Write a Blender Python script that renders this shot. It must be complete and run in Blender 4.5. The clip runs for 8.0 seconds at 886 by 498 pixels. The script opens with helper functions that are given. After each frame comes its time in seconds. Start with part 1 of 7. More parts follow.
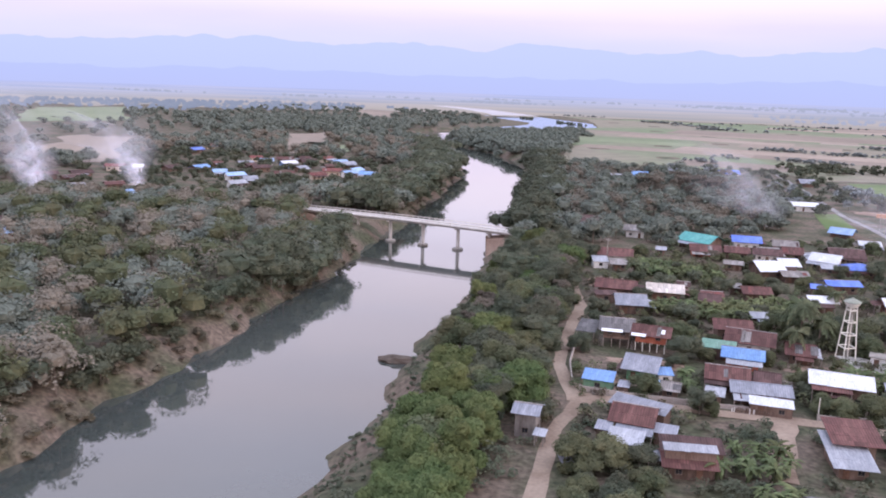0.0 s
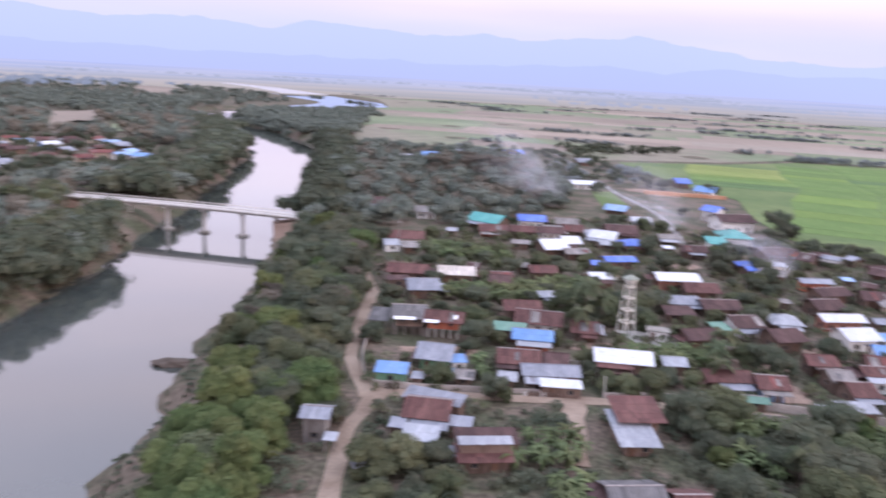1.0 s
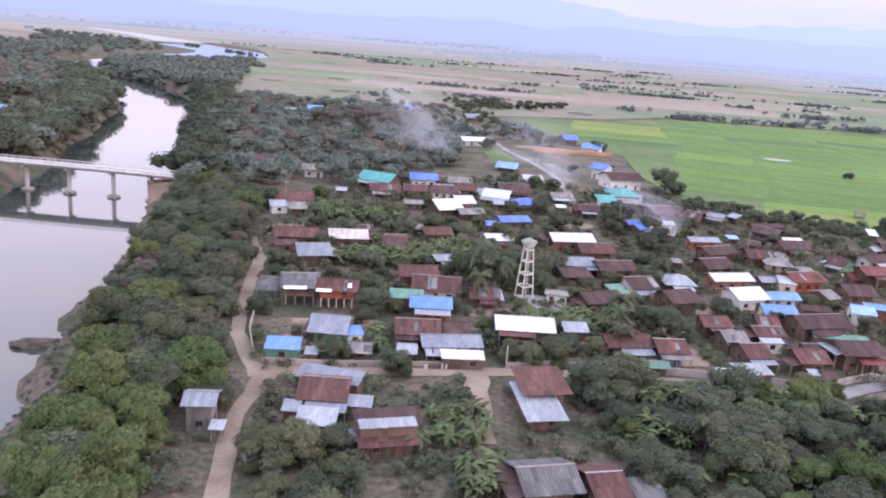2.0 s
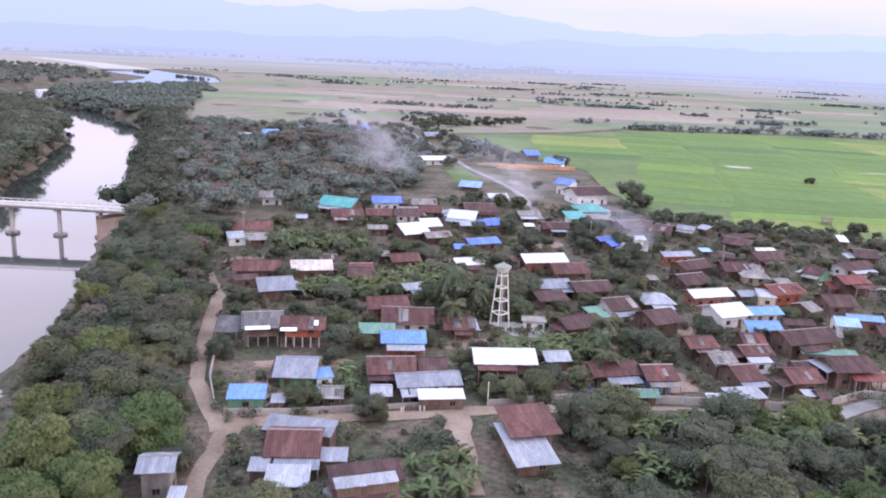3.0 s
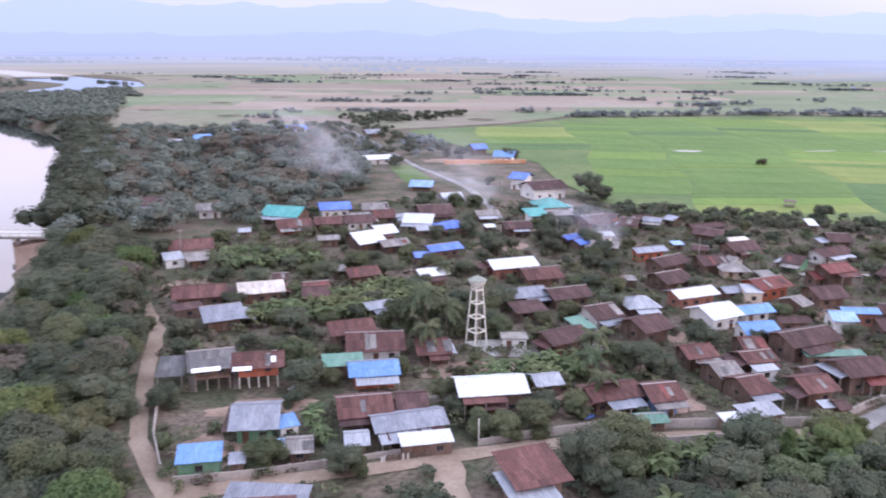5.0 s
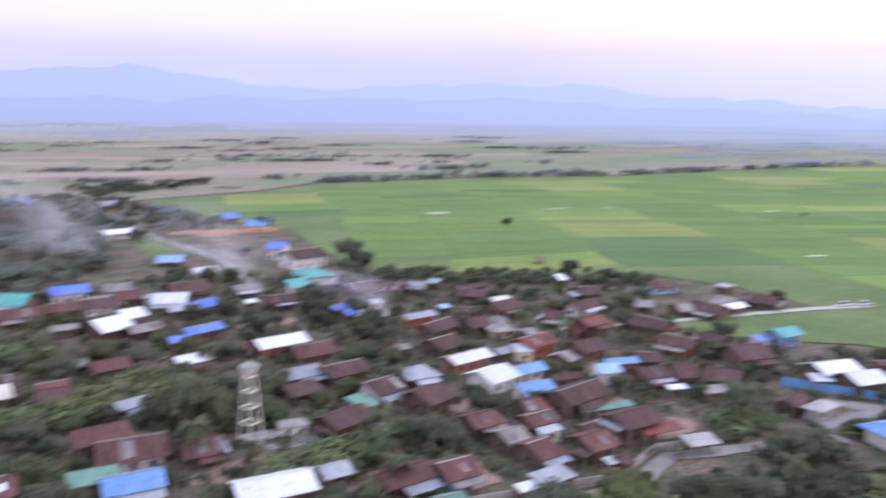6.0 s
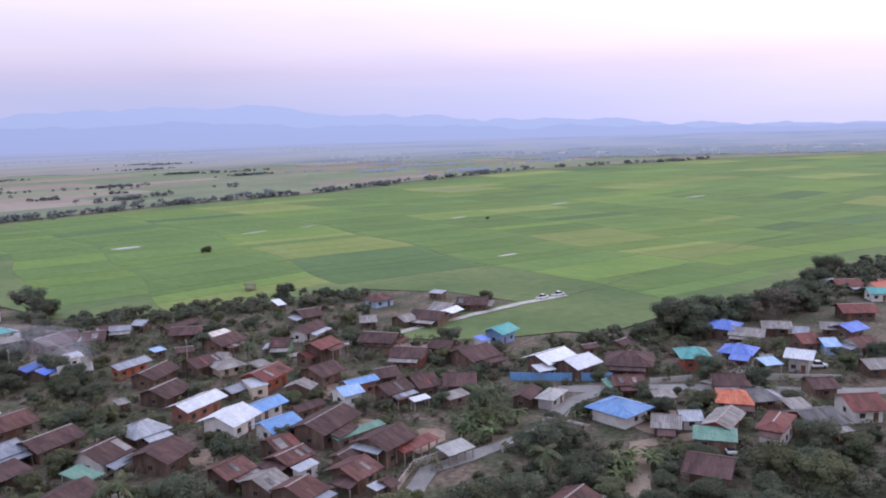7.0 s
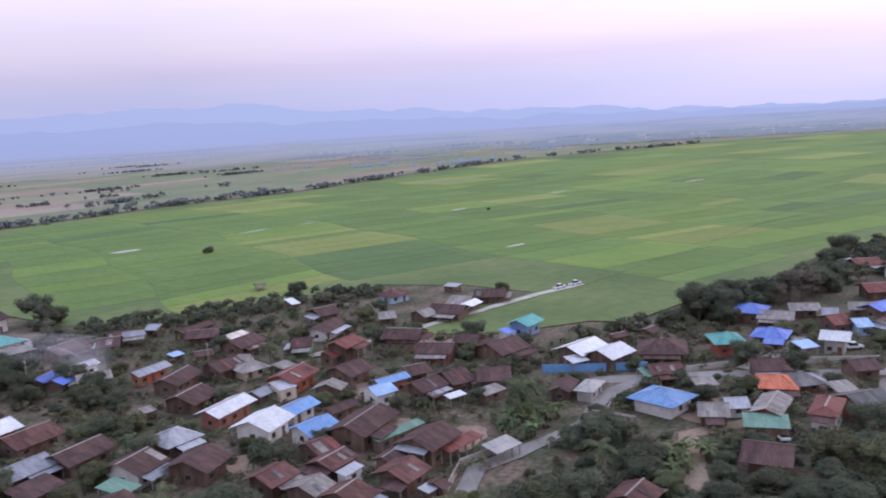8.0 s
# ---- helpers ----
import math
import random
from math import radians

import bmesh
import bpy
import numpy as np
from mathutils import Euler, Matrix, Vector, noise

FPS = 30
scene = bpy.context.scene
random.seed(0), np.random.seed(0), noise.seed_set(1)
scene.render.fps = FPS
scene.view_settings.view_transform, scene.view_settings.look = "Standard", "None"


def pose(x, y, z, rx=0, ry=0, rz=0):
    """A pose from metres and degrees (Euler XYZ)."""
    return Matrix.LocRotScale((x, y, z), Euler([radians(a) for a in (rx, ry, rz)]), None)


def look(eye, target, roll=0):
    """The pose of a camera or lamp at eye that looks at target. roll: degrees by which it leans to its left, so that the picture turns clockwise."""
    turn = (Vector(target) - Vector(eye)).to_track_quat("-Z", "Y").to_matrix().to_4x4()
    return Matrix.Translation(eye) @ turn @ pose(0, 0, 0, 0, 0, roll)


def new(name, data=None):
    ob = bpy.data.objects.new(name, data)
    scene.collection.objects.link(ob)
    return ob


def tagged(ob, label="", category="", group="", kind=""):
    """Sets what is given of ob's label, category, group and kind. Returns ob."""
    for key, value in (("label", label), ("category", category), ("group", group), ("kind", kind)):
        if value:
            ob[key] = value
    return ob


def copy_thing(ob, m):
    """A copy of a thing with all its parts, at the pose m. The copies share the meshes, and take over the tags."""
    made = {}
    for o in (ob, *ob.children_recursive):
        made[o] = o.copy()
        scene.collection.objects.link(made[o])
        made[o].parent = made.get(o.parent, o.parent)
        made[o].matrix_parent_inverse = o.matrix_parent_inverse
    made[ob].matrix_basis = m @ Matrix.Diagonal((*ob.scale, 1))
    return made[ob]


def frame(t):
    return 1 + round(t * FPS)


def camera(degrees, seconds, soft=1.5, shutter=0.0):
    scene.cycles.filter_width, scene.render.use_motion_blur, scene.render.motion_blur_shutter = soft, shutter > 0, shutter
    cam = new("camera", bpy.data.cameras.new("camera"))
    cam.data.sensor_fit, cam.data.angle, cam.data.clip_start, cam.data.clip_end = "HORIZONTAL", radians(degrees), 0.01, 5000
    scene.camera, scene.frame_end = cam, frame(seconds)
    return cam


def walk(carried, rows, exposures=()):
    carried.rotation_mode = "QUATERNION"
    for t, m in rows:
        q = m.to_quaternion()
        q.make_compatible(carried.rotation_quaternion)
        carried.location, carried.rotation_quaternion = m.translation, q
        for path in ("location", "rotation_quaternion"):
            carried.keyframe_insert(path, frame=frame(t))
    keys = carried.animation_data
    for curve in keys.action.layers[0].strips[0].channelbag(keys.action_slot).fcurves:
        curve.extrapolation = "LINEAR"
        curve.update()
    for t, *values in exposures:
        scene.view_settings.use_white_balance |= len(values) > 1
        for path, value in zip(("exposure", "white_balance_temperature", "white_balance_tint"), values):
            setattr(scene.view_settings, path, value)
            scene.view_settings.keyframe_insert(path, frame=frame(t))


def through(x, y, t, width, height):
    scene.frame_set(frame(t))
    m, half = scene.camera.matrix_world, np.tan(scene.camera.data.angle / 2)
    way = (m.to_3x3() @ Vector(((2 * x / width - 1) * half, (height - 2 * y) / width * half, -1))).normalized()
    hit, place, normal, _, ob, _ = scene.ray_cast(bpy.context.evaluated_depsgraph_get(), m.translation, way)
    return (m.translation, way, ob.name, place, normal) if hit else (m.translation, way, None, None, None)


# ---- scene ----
# ---- camera ----
cam = camera(57.1, 8.0, soft=1.9, shutter=0.5)
PATH = [
    (0, (-0.023, 0.816, 59.204), (-0.456, 2.726, 58.8), 1.8),
    (0.5, (0.53, 5.849, 59.097), (0.174, 7.771, 58.67), 3.3),
    (1, (0.604, 11.068, 58.904), (0.669, 13.019, 58.472), 3.1),
    (1.5, (-0.031, 15.857, 58.842), (0.222, 17.775, 58.337), 4.4),
    (1.7, (-0.544, 17.711, 58.888), (-0.248, 19.616, 58.357), 4.7),
    (3, (-0.774, 30.283, 59.045), (-0.335, 32.174, 58.566), 2.7),
    (3.5, (-0.992, 34.778, 59.252), (-0.539, 36.668, 58.779), 2.3),
    (4, (-1.15, 39.568, 59.009), (-0.729, 41.469, 58.552), 2.2),
    (4.2, (-1.277, 41.629, 58.883), (-0.849, 43.53, 58.43), 1.9),
    (5.3, (-1.892, 52.39, 58.716), (-1.219, 54.206, 58.217), 0.4),
    (5.5, (-2.079, 54.48, 58.804), (-1.327, 56.272, 58.333), 0.4),
    (6, (-1.496, 59.942, 58.701), (-0.36, 61.555, 58.368), 0.7),
    (6.5, (-1.826, 65.33, 58.524), (-0.253, 66.528, 58.222), 0.6),
    (7, (-2.113, 70.55, 58.196), (-0.454, 71.628, 57.905), -1.7),
    (7.5, (-2.519, 75.342, 57.993), (-0.832, 76.374, 57.694), -2.9),
    (8, (-3.095, 80.443, 57.919), (-1.423, 81.495, 57.609), -3.5),
]
walk(cam, [(t, look(eye, target, roll)) for t, eye, target, roll in PATH],
     [(0.0, 0.30, 6330, 11.5), (1.0, 0.34, 6240, 12), (1.7, 0.42, 6220, 12), (3.0, 0.50, 6070, 12.5), (5.5, 0.43, 6060, 11.5), (6.1, 0.15, 6060, 11),
      (6.6, -0.06, 6060, 10.5), (7.2, -0.17, 6060, 10.5), (8.0, -0.22, 6060, 10.5)])

# ---- world and light: thin high cloud at dusk ----
SUN_EL, SUN_AZ = 14.0, 118.0
world = bpy.data.worlds.new("dusk_sky")
scene.world = world
world.use_nodes = True
wn, wl = world.node_tree.nodes, world.node_tree.links
sky = wn.new("ShaderNodeTexSky")
sky.sky_type, sky.sun_disc = "NISHITA", False
sky.sun_elevation, sky.sun_rotation = radians(SUN_EL), radians(SUN_AZ)
sky.air_density, sky.dust_density, sky.ozone_density = 1.0, 4.0, 2.0
sky_soft = wn.new("ShaderNodeMix")
sky_soft.data_type = "RGBA"
wcoord = wn.new("ShaderNodeTexCoord")
wsep = wn.new("ShaderNodeSeparateXYZ")
wl.new(wcoord.outputs["Generated"], wsep.inputs[0])
wramp = wn.new("ShaderNodeValToRGB")
els = wramp.color_ramp.elements
els[0].position, els[0].color = 0.0, (0.63, 0.65, 0.98, 1)
els[1].position, els[1].color = 1.0, (1.25, 1.42, 1.80, 1)
for p, c in ((0.045, (0.70, 0.70, 0.98, 1)), (0.07, (0.80, 0.73, 0.97, 1)), (0.1, (1.01, 0.90, 1.08, 1)), (0.16, (1.22, 1.10, 1.27, 1)), (0.36, (1.28, 1.14, 1.28, 1)), (0.6, (1.22, 1.32, 1.60, 1))):
    e = els.new(p)
    e.color = c
wl.new(wsep.outputs["Z"], wramp.inputs[0])
# faint streaks of thin cloud
wmap = wn.new("ShaderNodeMapping")
wmap.inputs["Scale"].default_value = (2.0, 2.0, 14.0)
wl.new(wcoord.outputs["Generated"], wmap.inputs[0])
wnoise = wn.new("ShaderNodeTexNoise")
wnoise.inputs["Scale"].default_value, wnoise.inputs["Detail"].default_value = 1.6, 4.0
wl.new(wmap.outputs[0], wnoise.inputs["Vector"])
wcr = wn.new("ShaderNodeValToRGB")
wcr.color_ramp.elements[0].position, wcr.color_ramp.elements[0].color = 0.35, (0.95, 0.95, 0.99, 1)
wcr.color_ramp.elements[1].position, wcr.color_ramp.elements[1].color = 0.7, (1.04, 1.0, 1.0, 1)
wl.new(wnoise.outputs[0], wcr.inputs[0])
wmul = wn.new("ShaderNodeMix")
wmul.data_type, wmul.blend_type = "RGBA", "MULTIPLY"
wmul.inputs[0].default_value = 1.0
wl.new(wramp.outputs[0], wmul.inputs[6])
wl.new(wcr.outputs[0], wmul.inputs[7])
wscale = wn.new("ShaderNodeMix")
wscale.data_type, wscale.blend_type = "RGBA", "MULTIPLY"
wscale.inputs[0].default_value = 1.0
wscale.inputs[7].default_value = (0.1, 0.1, 0.1, 1)
wl.new(sky.outputs[0], wscale.inputs[6])
sky_soft.inputs[0].default_value = 0.9
wl.new(wscale.outputs[2], sky_soft.inputs[6])
wl.new(wmul.outputs[2], sky_soft.inputs[7])
# the sky is brighter and warmer round the low sun
wdot = wn.new("ShaderNodeVectorMath")
wdot.operation = "DOT_PRODUCT"
wl.new(wcoord.outputs["Generated"], wdot.inputs[0])
wdot.inputs[1].default_value = (math.sin(radians(SUN_AZ)) * math.cos(radians(SUN_EL)), math.cos(radians(SUN_AZ)) * math.cos(radians(SUN_EL)), math.sin(radians(SUN_EL)))
wglow = wn.new("ShaderNodeValToRGB")
wglow.color_ramp.elements[0].position, wglow.color_ramp.elements[0].color = 0.22, (1.0, 1.0, 1.0, 1)
wglow.color_ramp.elements[1].position, wglow.color_ramp.elements[1].color = 0.95, (1.55, 1.42, 1.34, 1)
wl.new(wdot.outputs["Value"], wglow.inputs[0])
wlit = wn.new("ShaderNodeMix")
wlit.data_type, wlit.blend_type = "RGBA", "MULTIPLY"
wlit.inputs[0].default_value = 1.0
wl.new(sky_soft.outputs[2], wlit.inputs[6])
wl.new(wglow.outputs[0], wlit.inputs[7])
background = wn["Background"]
wl.new(wlit.outputs[2], background.inputs["Color"])
background.inputs["Strength"].default_value = 1.0
sun = new("sun", bpy.data.lights.new("sun", "SUN"))
sun.data.energy, sun.data.angle, sun.data.color = 0.6, radians(25), (1.0, 0.86, 0.76)
sun.matrix_world = pose(0, 0, 300, 90 - SUN_EL, 0, 180 - SUN_AZ)

# ---- materials ----
def surface(name, c1, c2, scale=0.4, fine=6.0, rough=0.8, metal=0.0, bump=0.0, island=0.0, rand=0.0, spec=0.3, streak=(1, 1, 1), fine_amount=0.25, lo=0.35, hi=0.65, cell=0.0, through_light=0.0, hue=0.0):
    """A two-scale procedural surface: c1 and c2 in large patches, a fine grain over them, and shifts from piece to piece."""
    m = bpy.data.materials.new(name)
    m.use_nodes = True
    n, l = m.node_tree.nodes, m.node_tree.links
    b = n["Principled BSDF"]
    b.inputs["Roughness"].default_value, b.inputs["Metallic"].default_value = rough, metal
    b.inputs["Specular IOR Level"].default_value = spec
    co = n.new("ShaderNodeTexCoord")
    mp = n.new("ShaderNodeMapping")
    mp.inputs["Scale"].default_value = streak
    l.new(co.outputs["Object"], mp.inputs[0])
    n1 = n.new("ShaderNodeTexNoise")
    n1.inputs["Scale"].default_value, n1.inputs["Detail"].default_value = scale, 5.0
    n2 = n.new("ShaderNodeTexNoise")
    n2.inputs["Scale"].default_value, n2.inputs["Detail"].default_value = fine, 3.0
    l.new(mp.outputs[0], n1.inputs["Vector"])
    l.new(mp.outputs[0], n2.inputs["Vector"])
    r = n.new("ShaderNodeValToRGB")
    e = r.color_ramp.elements
    e[0].position, e[0].color, e[1].position, e[1].color = lo, (*c1, 1), hi, (*c2, 1)
    l.new(n1.outputs[0], r.inputs[0])
    hsv = n.new("ShaderNodeHueSaturation")
    l.new(r.outputs[0], hsv.inputs["Color"])
    total = n.new("ShaderNodeMapRange")
    total.inputs["From Min"].default_value, total.inputs["From Max"].default_value = 0.25, 0.75
    total.inputs["To Min"].default_value, total.inputs["To Max"].default_value = 1 - fine_amount, 1 + fine_amount
    l.new(n2.outputs[0], total.inputs["Value"])
    value = total.outputs[0]
    for amount, node, out in ((island, "ShaderNodeNewGeometry", "Random Per Island"), (rand, "ShaderNodeObjectInfo", "Random")):
        if amount:
            src = n.new(node)
            mr = n.new("ShaderNodeMapRange")
            mr.inputs["To Min"].default_value, mr.inputs["To Max"].default_value = 1 - amount, 1 + amount
            l.new(src.outputs[out], mr.inputs["Value"])
            mu = n.new("ShaderNodeMath")
            mu.operation = "MULTIPLY"
            l.new(value, mu.inputs[0])
            l.new(mr.outputs[0], mu.inputs[1])
            value = mu.outputs[0]
    if cell:
        # each sheet of a roof has its own tone
        sp = n.new("ShaderNodeSeparateXYZ")
        l.new(co.outputs["Object"], sp.inputs[0])
        info = n.new("ShaderNodeObjectInfo")
        cb = n.new("ShaderNodeCombineXYZ")
        for k, (axis_name, size) in enumerate((("X", 0.72), ("Y", 2.3))):
            dv = n.new("ShaderNodeMath")
            dv.operation = "DIVIDE"
            dv.inputs[1].default_value = size
            fl = n.new("ShaderNodeMath")
            fl.operation = "FLOOR"
            l.new(sp.outputs[axis_name], dv.inputs[0])
            l.new(dv.outputs[0], fl.inputs[0])
            l.new(fl.outputs[0], cb.inputs[k])
        l.new(info.outputs["Random"], cb.inputs[2])
        wh = n.new("ShaderNodeTexWhiteNoise")
        l.new(cb.outputs[0], wh.inputs["Vector"])
        mr = n.new("ShaderNodeMapRange")
        mr.inputs["To Min"].default_value, mr.inputs["To Max"].default_value = 1 - cell, 1 + cell
        l.new(wh.outputs["Value"], mr.inputs["Value"])
        # rib shading is painted in: valleys darker, with dirt in them, and crests lighter
        rib = n.new("ShaderNodeMath")
        rib.operation = "SINE"
        ribx = n.new("ShaderNodeMath")
        ribx.operation = "MULTIPLY"
        ribx.inputs[1].default_value = 2 * math.pi / 0.44
        l.new(sp.outputs["X"], ribx.inputs[0])
        l.new(ribx.outputs[0], rib.inputs[0])
        rr = n.new("ShaderNodeMapRange")
        rr.inputs["From Min"].default_value, rr.inputs["To Min"].default_value, rr.inputs["To Max"].default_value = -1.0, 1 - 0.75 * cell, 1 + 0.45 * cell
        l.new(rib.outputs[0], rr.inputs["Value"])
        for factor in (mr.outputs[0], rr.outputs[0]):
            mu = n.new("ShaderNodeMath")
            mu.operation = "MULTIPLY"
            l.new(value, mu.inputs[0])
            l.new(factor, mu.inputs[1])
            value = mu.outputs[0]
    l.new(value, hsv.inputs["Value"])
    if hue:
        # from tree to tree the green leans more or less towards yellow
        spot = n.new("ShaderNodeNewGeometry")
        crowns = n.new("ShaderNodeTexVoronoi")
        crowns.voronoi_dimensions = "2D"
        crowns.inputs["Scale"].default_value = 0.12
        l.new(spot.outputs["Position"], crowns.inputs["Vector"])
        tone = n.new("ShaderNodeSeparateColor")
        l.new(crowns.outputs["Color"], tone.inputs[0])
        hr = n.new("ShaderNodeMapRange")
        hr.inputs["To Min"].default_value, hr.inputs["To Max"].default_value = 0.5 - hue, 0.5 + 0.2 * hue
        l.new(tone.outputs[0], hr.inputs["Value"])
        l.new(hr.outputs[0], hsv.inputs["Hue"])
    l.new(hsv.outputs[0], b.inputs["Base Color"])
    if through_light:
        tr = n.new("ShaderNodeBsdfTranslucent")
        ms = n.new("ShaderNodeMixShader")
        ms.inputs[0].default_value = through_light
        l.new(hsv.outputs[0], tr.inputs["Color"])
        l.new(b.outputs[0], ms.inputs[1])
        l.new(tr.outputs[0], ms.inputs[2])
        l.new(ms.outputs[0], n["Material Output"].inputs["Surface"])
    if bump:
        bp = n.new("ShaderNodeBump")
        bp.inputs["Strength"].default_value, bp.inputs["Distance"].default_value = bump, 0.1
        l.new(n2.outputs[0], bp.inputs["Height"])
        l.new(bp.outputs[0], b.inputs["Normal"])
    return m


def roof_metal(name, c1, c2, rough=0.55, metal=0.0, island=0.25, lo=0.35, hi=0.65):
    return surface(name, c1, c2, 0.35, 3.0, rough, metal, 0.25, 0.0, 0.14, 0.35, (1.0, 0.35, 0.35), 0.22, lo, hi, cell=island)


ROOF = {
    "rust": roof_metal("rusted_zinc", (0.095, 0.040, 0.037), (0.138, 0.066, 0.058), 0.8, island=0.26),
    "oldrust": roof_metal("old_rusted_zinc", (0.068, 0.037, 0.036), (0.102, 0.058, 0.054), 0.85, island=0.24),
    "redrust": roof_metal("red_painted_zinc", (0.170, 0.044, 0.040), (0.175, 0.066, 0.056), 0.7),
    "metal": roof_metal("grey_zinc", (0.21, 0.22, 0.262), (0.29, 0.295, 0.34), 0.5, island=0.12),
    "palemetal": roof_metal("pale_zinc", (0.29, 0.30, 0.34), (0.38, 0.385, 0.425), 0.5, island=0.10),
    "oldmetal": roof_metal("weathered_zinc", (0.19, 0.165, 0.155), (0.28, 0.255, 0.245), 0.75, island=0.2),
    "darkmetal": roof_metal("dark_fibre_cement", (0.112, 0.106, 0.110), (0.162, 0.150, 0.150), 0.85),
    "white": roof_metal("white_coated_sheet", (0.56, 0.57, 0.62), (0.65, 0.66, 0.70), 0.4, island=0.04),
    "blue": roof_metal("light_blue_sheet", (0.125, 0.25, 0.52), (0.18, 0.315, 0.57), 0.45, island=0.08),
    "paleblue": roof_metal("faded_blue_sheet", (0.23, 0.37, 0.62), (0.33, 0.45, 0.67), 0.5, island=0.1),
    "cobalt": roof_metal("cobalt_blue_sheet", (0.075, 0.14, 0.52), (0.13, 0.21, 0.56), 0.45, island=0.1),
    "teal": roof_metal("teal_green_sheet", (0.055, 0.27, 0.26), (0.11, 0.34, 0.32), 0.5, island=0.08),
    "palegreen": roof_metal("faded_green_sheet", (0.098, 0.205, 0.155), (0.155, 0.265, 0.210), 0.6, island=0.1),
    "cream": roof_metal("cream_cement_sheet", (0.50, 0.44, 0.39), (0.58, 0.52, 0.48), 0.8),
    "orange": roof_metal("orange_tile", (0.50, 0.13, 0.07), (0.60, 0.20, 0.12), 0.75, island=0.1),
    "concrete": roof_metal("grey_concrete_tile", (0.33, 0.32, 0.32), (0.42, 0.40, 0.39), 0.85, island=0.08),
}
ROOF_WORDS = {"rust": "rusty corrugated roof", "oldrust": "dark rusted corrugated roof", "redrust": "faded red sheet roof", "metal": "grey zinc roof",
              "palemetal": "pale zinc roof", "oldmetal": "weathered grey roof", "darkmetal": "dark grey roof", "white": "bright white sheet roof",
              "blue": "light blue sheet roof", "paleblue": "faded blue sheet roof", "cobalt": "deep blue sheet roof", "teal": "teal green roof",
              "palegreen": "faded green sheet roof", "cream": "cream cement sheet roof", "orange": "orange tiled roof", "concrete": "grey concrete tile roof"}
WALL = {
    "wood": surface("weathered_boards", (0.10, 0.065, 0.05), (0.19, 0.13, 0.105), 0.8, 5.0, 0.85, rand=0.25, bump=0.2, streak=(1, 1, 0.25)),
    "orange": surface("orange_plaster", (0.36, 0.095, 0.055), (0.46, 0.16, 0.10), 0.6, 4.0, 0.8, fine_amount=0.12),
    "green": surface("green_boards", (0.09, 0.20, 0.12), (0.16, 0.27, 0.18), 0.6, 4.0, 0.8, fine_amount=0.15),
    "white": surface("white_plaster", (0.62, 0.60, 0.58), (0.78, 0.76, 0.74), 0.5, 4.0, 0.8, fine_amount=0.1, rand=0.08),
    "cream": surface("cream_plaster", (0.55, 0.45, 0.35), (0.66, 0.56, 0.46), 0.5, 4.0, 0.8, fine_amount=0.1),
    "blue": surface("blue_plaster", (0.16, 0.26, 0.46), (0.24, 0.34, 0.54), 0.5, 4.0, 0.8, fine_amount=0.12),
    "paleblue": surface("pale_blue_plaster", (0.30, 0.44, 0.62), (0.42, 0.54, 0.68), 0.5, 4.0, 0.8, fine_amount=0.12),
    "brick": surface("red_brick_wall", (0.24, 0.10, 0.08), (0.33, 0.16, 0.12), 0.8, 8.0, 0.85, fine_amount=0.2),
    "redwall": surface("red_painted_boards", (0.30, 0.07, 0.05), (0.38, 0.12, 0.08), 0.8, 5.0, 0.8, fine_amount=0.15),
    "greywood": surface("grey_weathered_boards", (0.17, 0.15, 0.14), (0.27, 0.245, 0.23), 0.8, 5.0, 0.85, rand=0.15, bump=0.2, streak=(1, 1, 0.25)),
    "concrete": surface("grey_render", (0.34, 0.33, 0.32), (0.44, 0.42, 0.41), 0.5, 5.0, 0.9, fine_amount=0.12),
}
WALL_WORDS = {"wood": "weathered board walls", "orange": "orange walls", "green": "green walls", "white": "white plaster walls", "cream": "cream walls",
              "blue": "blue walls", "paleblue": "pale blue walls", "brick": "red brick walls", "redwall": "red painted walls", "concrete": "grey rendered walls", "greywood": "grey weathered board walls"}
M_POST = surface("grey_post_timber", (0.22, 0.18, 0.16), (0.33, 0.29, 0.26), 1.0, 8.0, 0.9, rand=0.15)
M_GLASS = surface("dark_window", (0.02, 0.022, 0.025), (0.04, 0.042, 0.05), 1.0, 4.0, 0.15, spec=0.5)
M_FRAME = surface("window_frame_paint", (0.10, 0.075, 0.06), (0.20, 0.16, 0.135), 1.0, 6.0, 0.6, rand=0.2)
M_DOOR = surface("brown_door", (0.11, 0.06, 0.04), (0.18, 0.10, 0.07), 1.0, 6.0, 0.7, rand=0.2)
M_RIDGE = surface("ridge_sheet", (0.25, 0.20, 0.19), (0.36, 0.32, 0.31), 0.8, 5.0, 0.6, rand=0.25)
M_SKYLIGHT = surface("translucent_sheet", (0.78, 0.78, 0.80), (0.85, 0.85, 0.87), 0.8, 5.0, 0.4, fine_amount=0.06)
M_CONC = surface("pale_concrete", (0.38, 0.355, 0.325), (0.52, 0.49, 0.455), 0.25, 3.0, 0.85, fine_amount=0.12, bump=0.1)
M_BRIDGE = surface("pale_bridge_concrete", (0.47, 0.43, 0.40), (0.58, 0.54, 0.51), 0.25, 2.0, 0.8, fine_amount=0.1)
M_TOWER_TOP = surface("weathered_tank_roof", (0.22, 0.24, 0.20), (0.32, 0.33, 0.28), 0.6, 3.0, 0.9, fine_amount=0.15)
M_TOWER = surface("cream_tower_paint", (0.66, 0.62, 0.54), (0.78, 0.755, 0.69), 0.5, 3.0, 0.75, fine_amount=0.14)
M_CONC_D = surface("stained_concrete", (0.22, 0.20, 0.18), (0.36, 0.33, 0.30), 0.4, 3.0, 0.9, fine_amount=0.18)
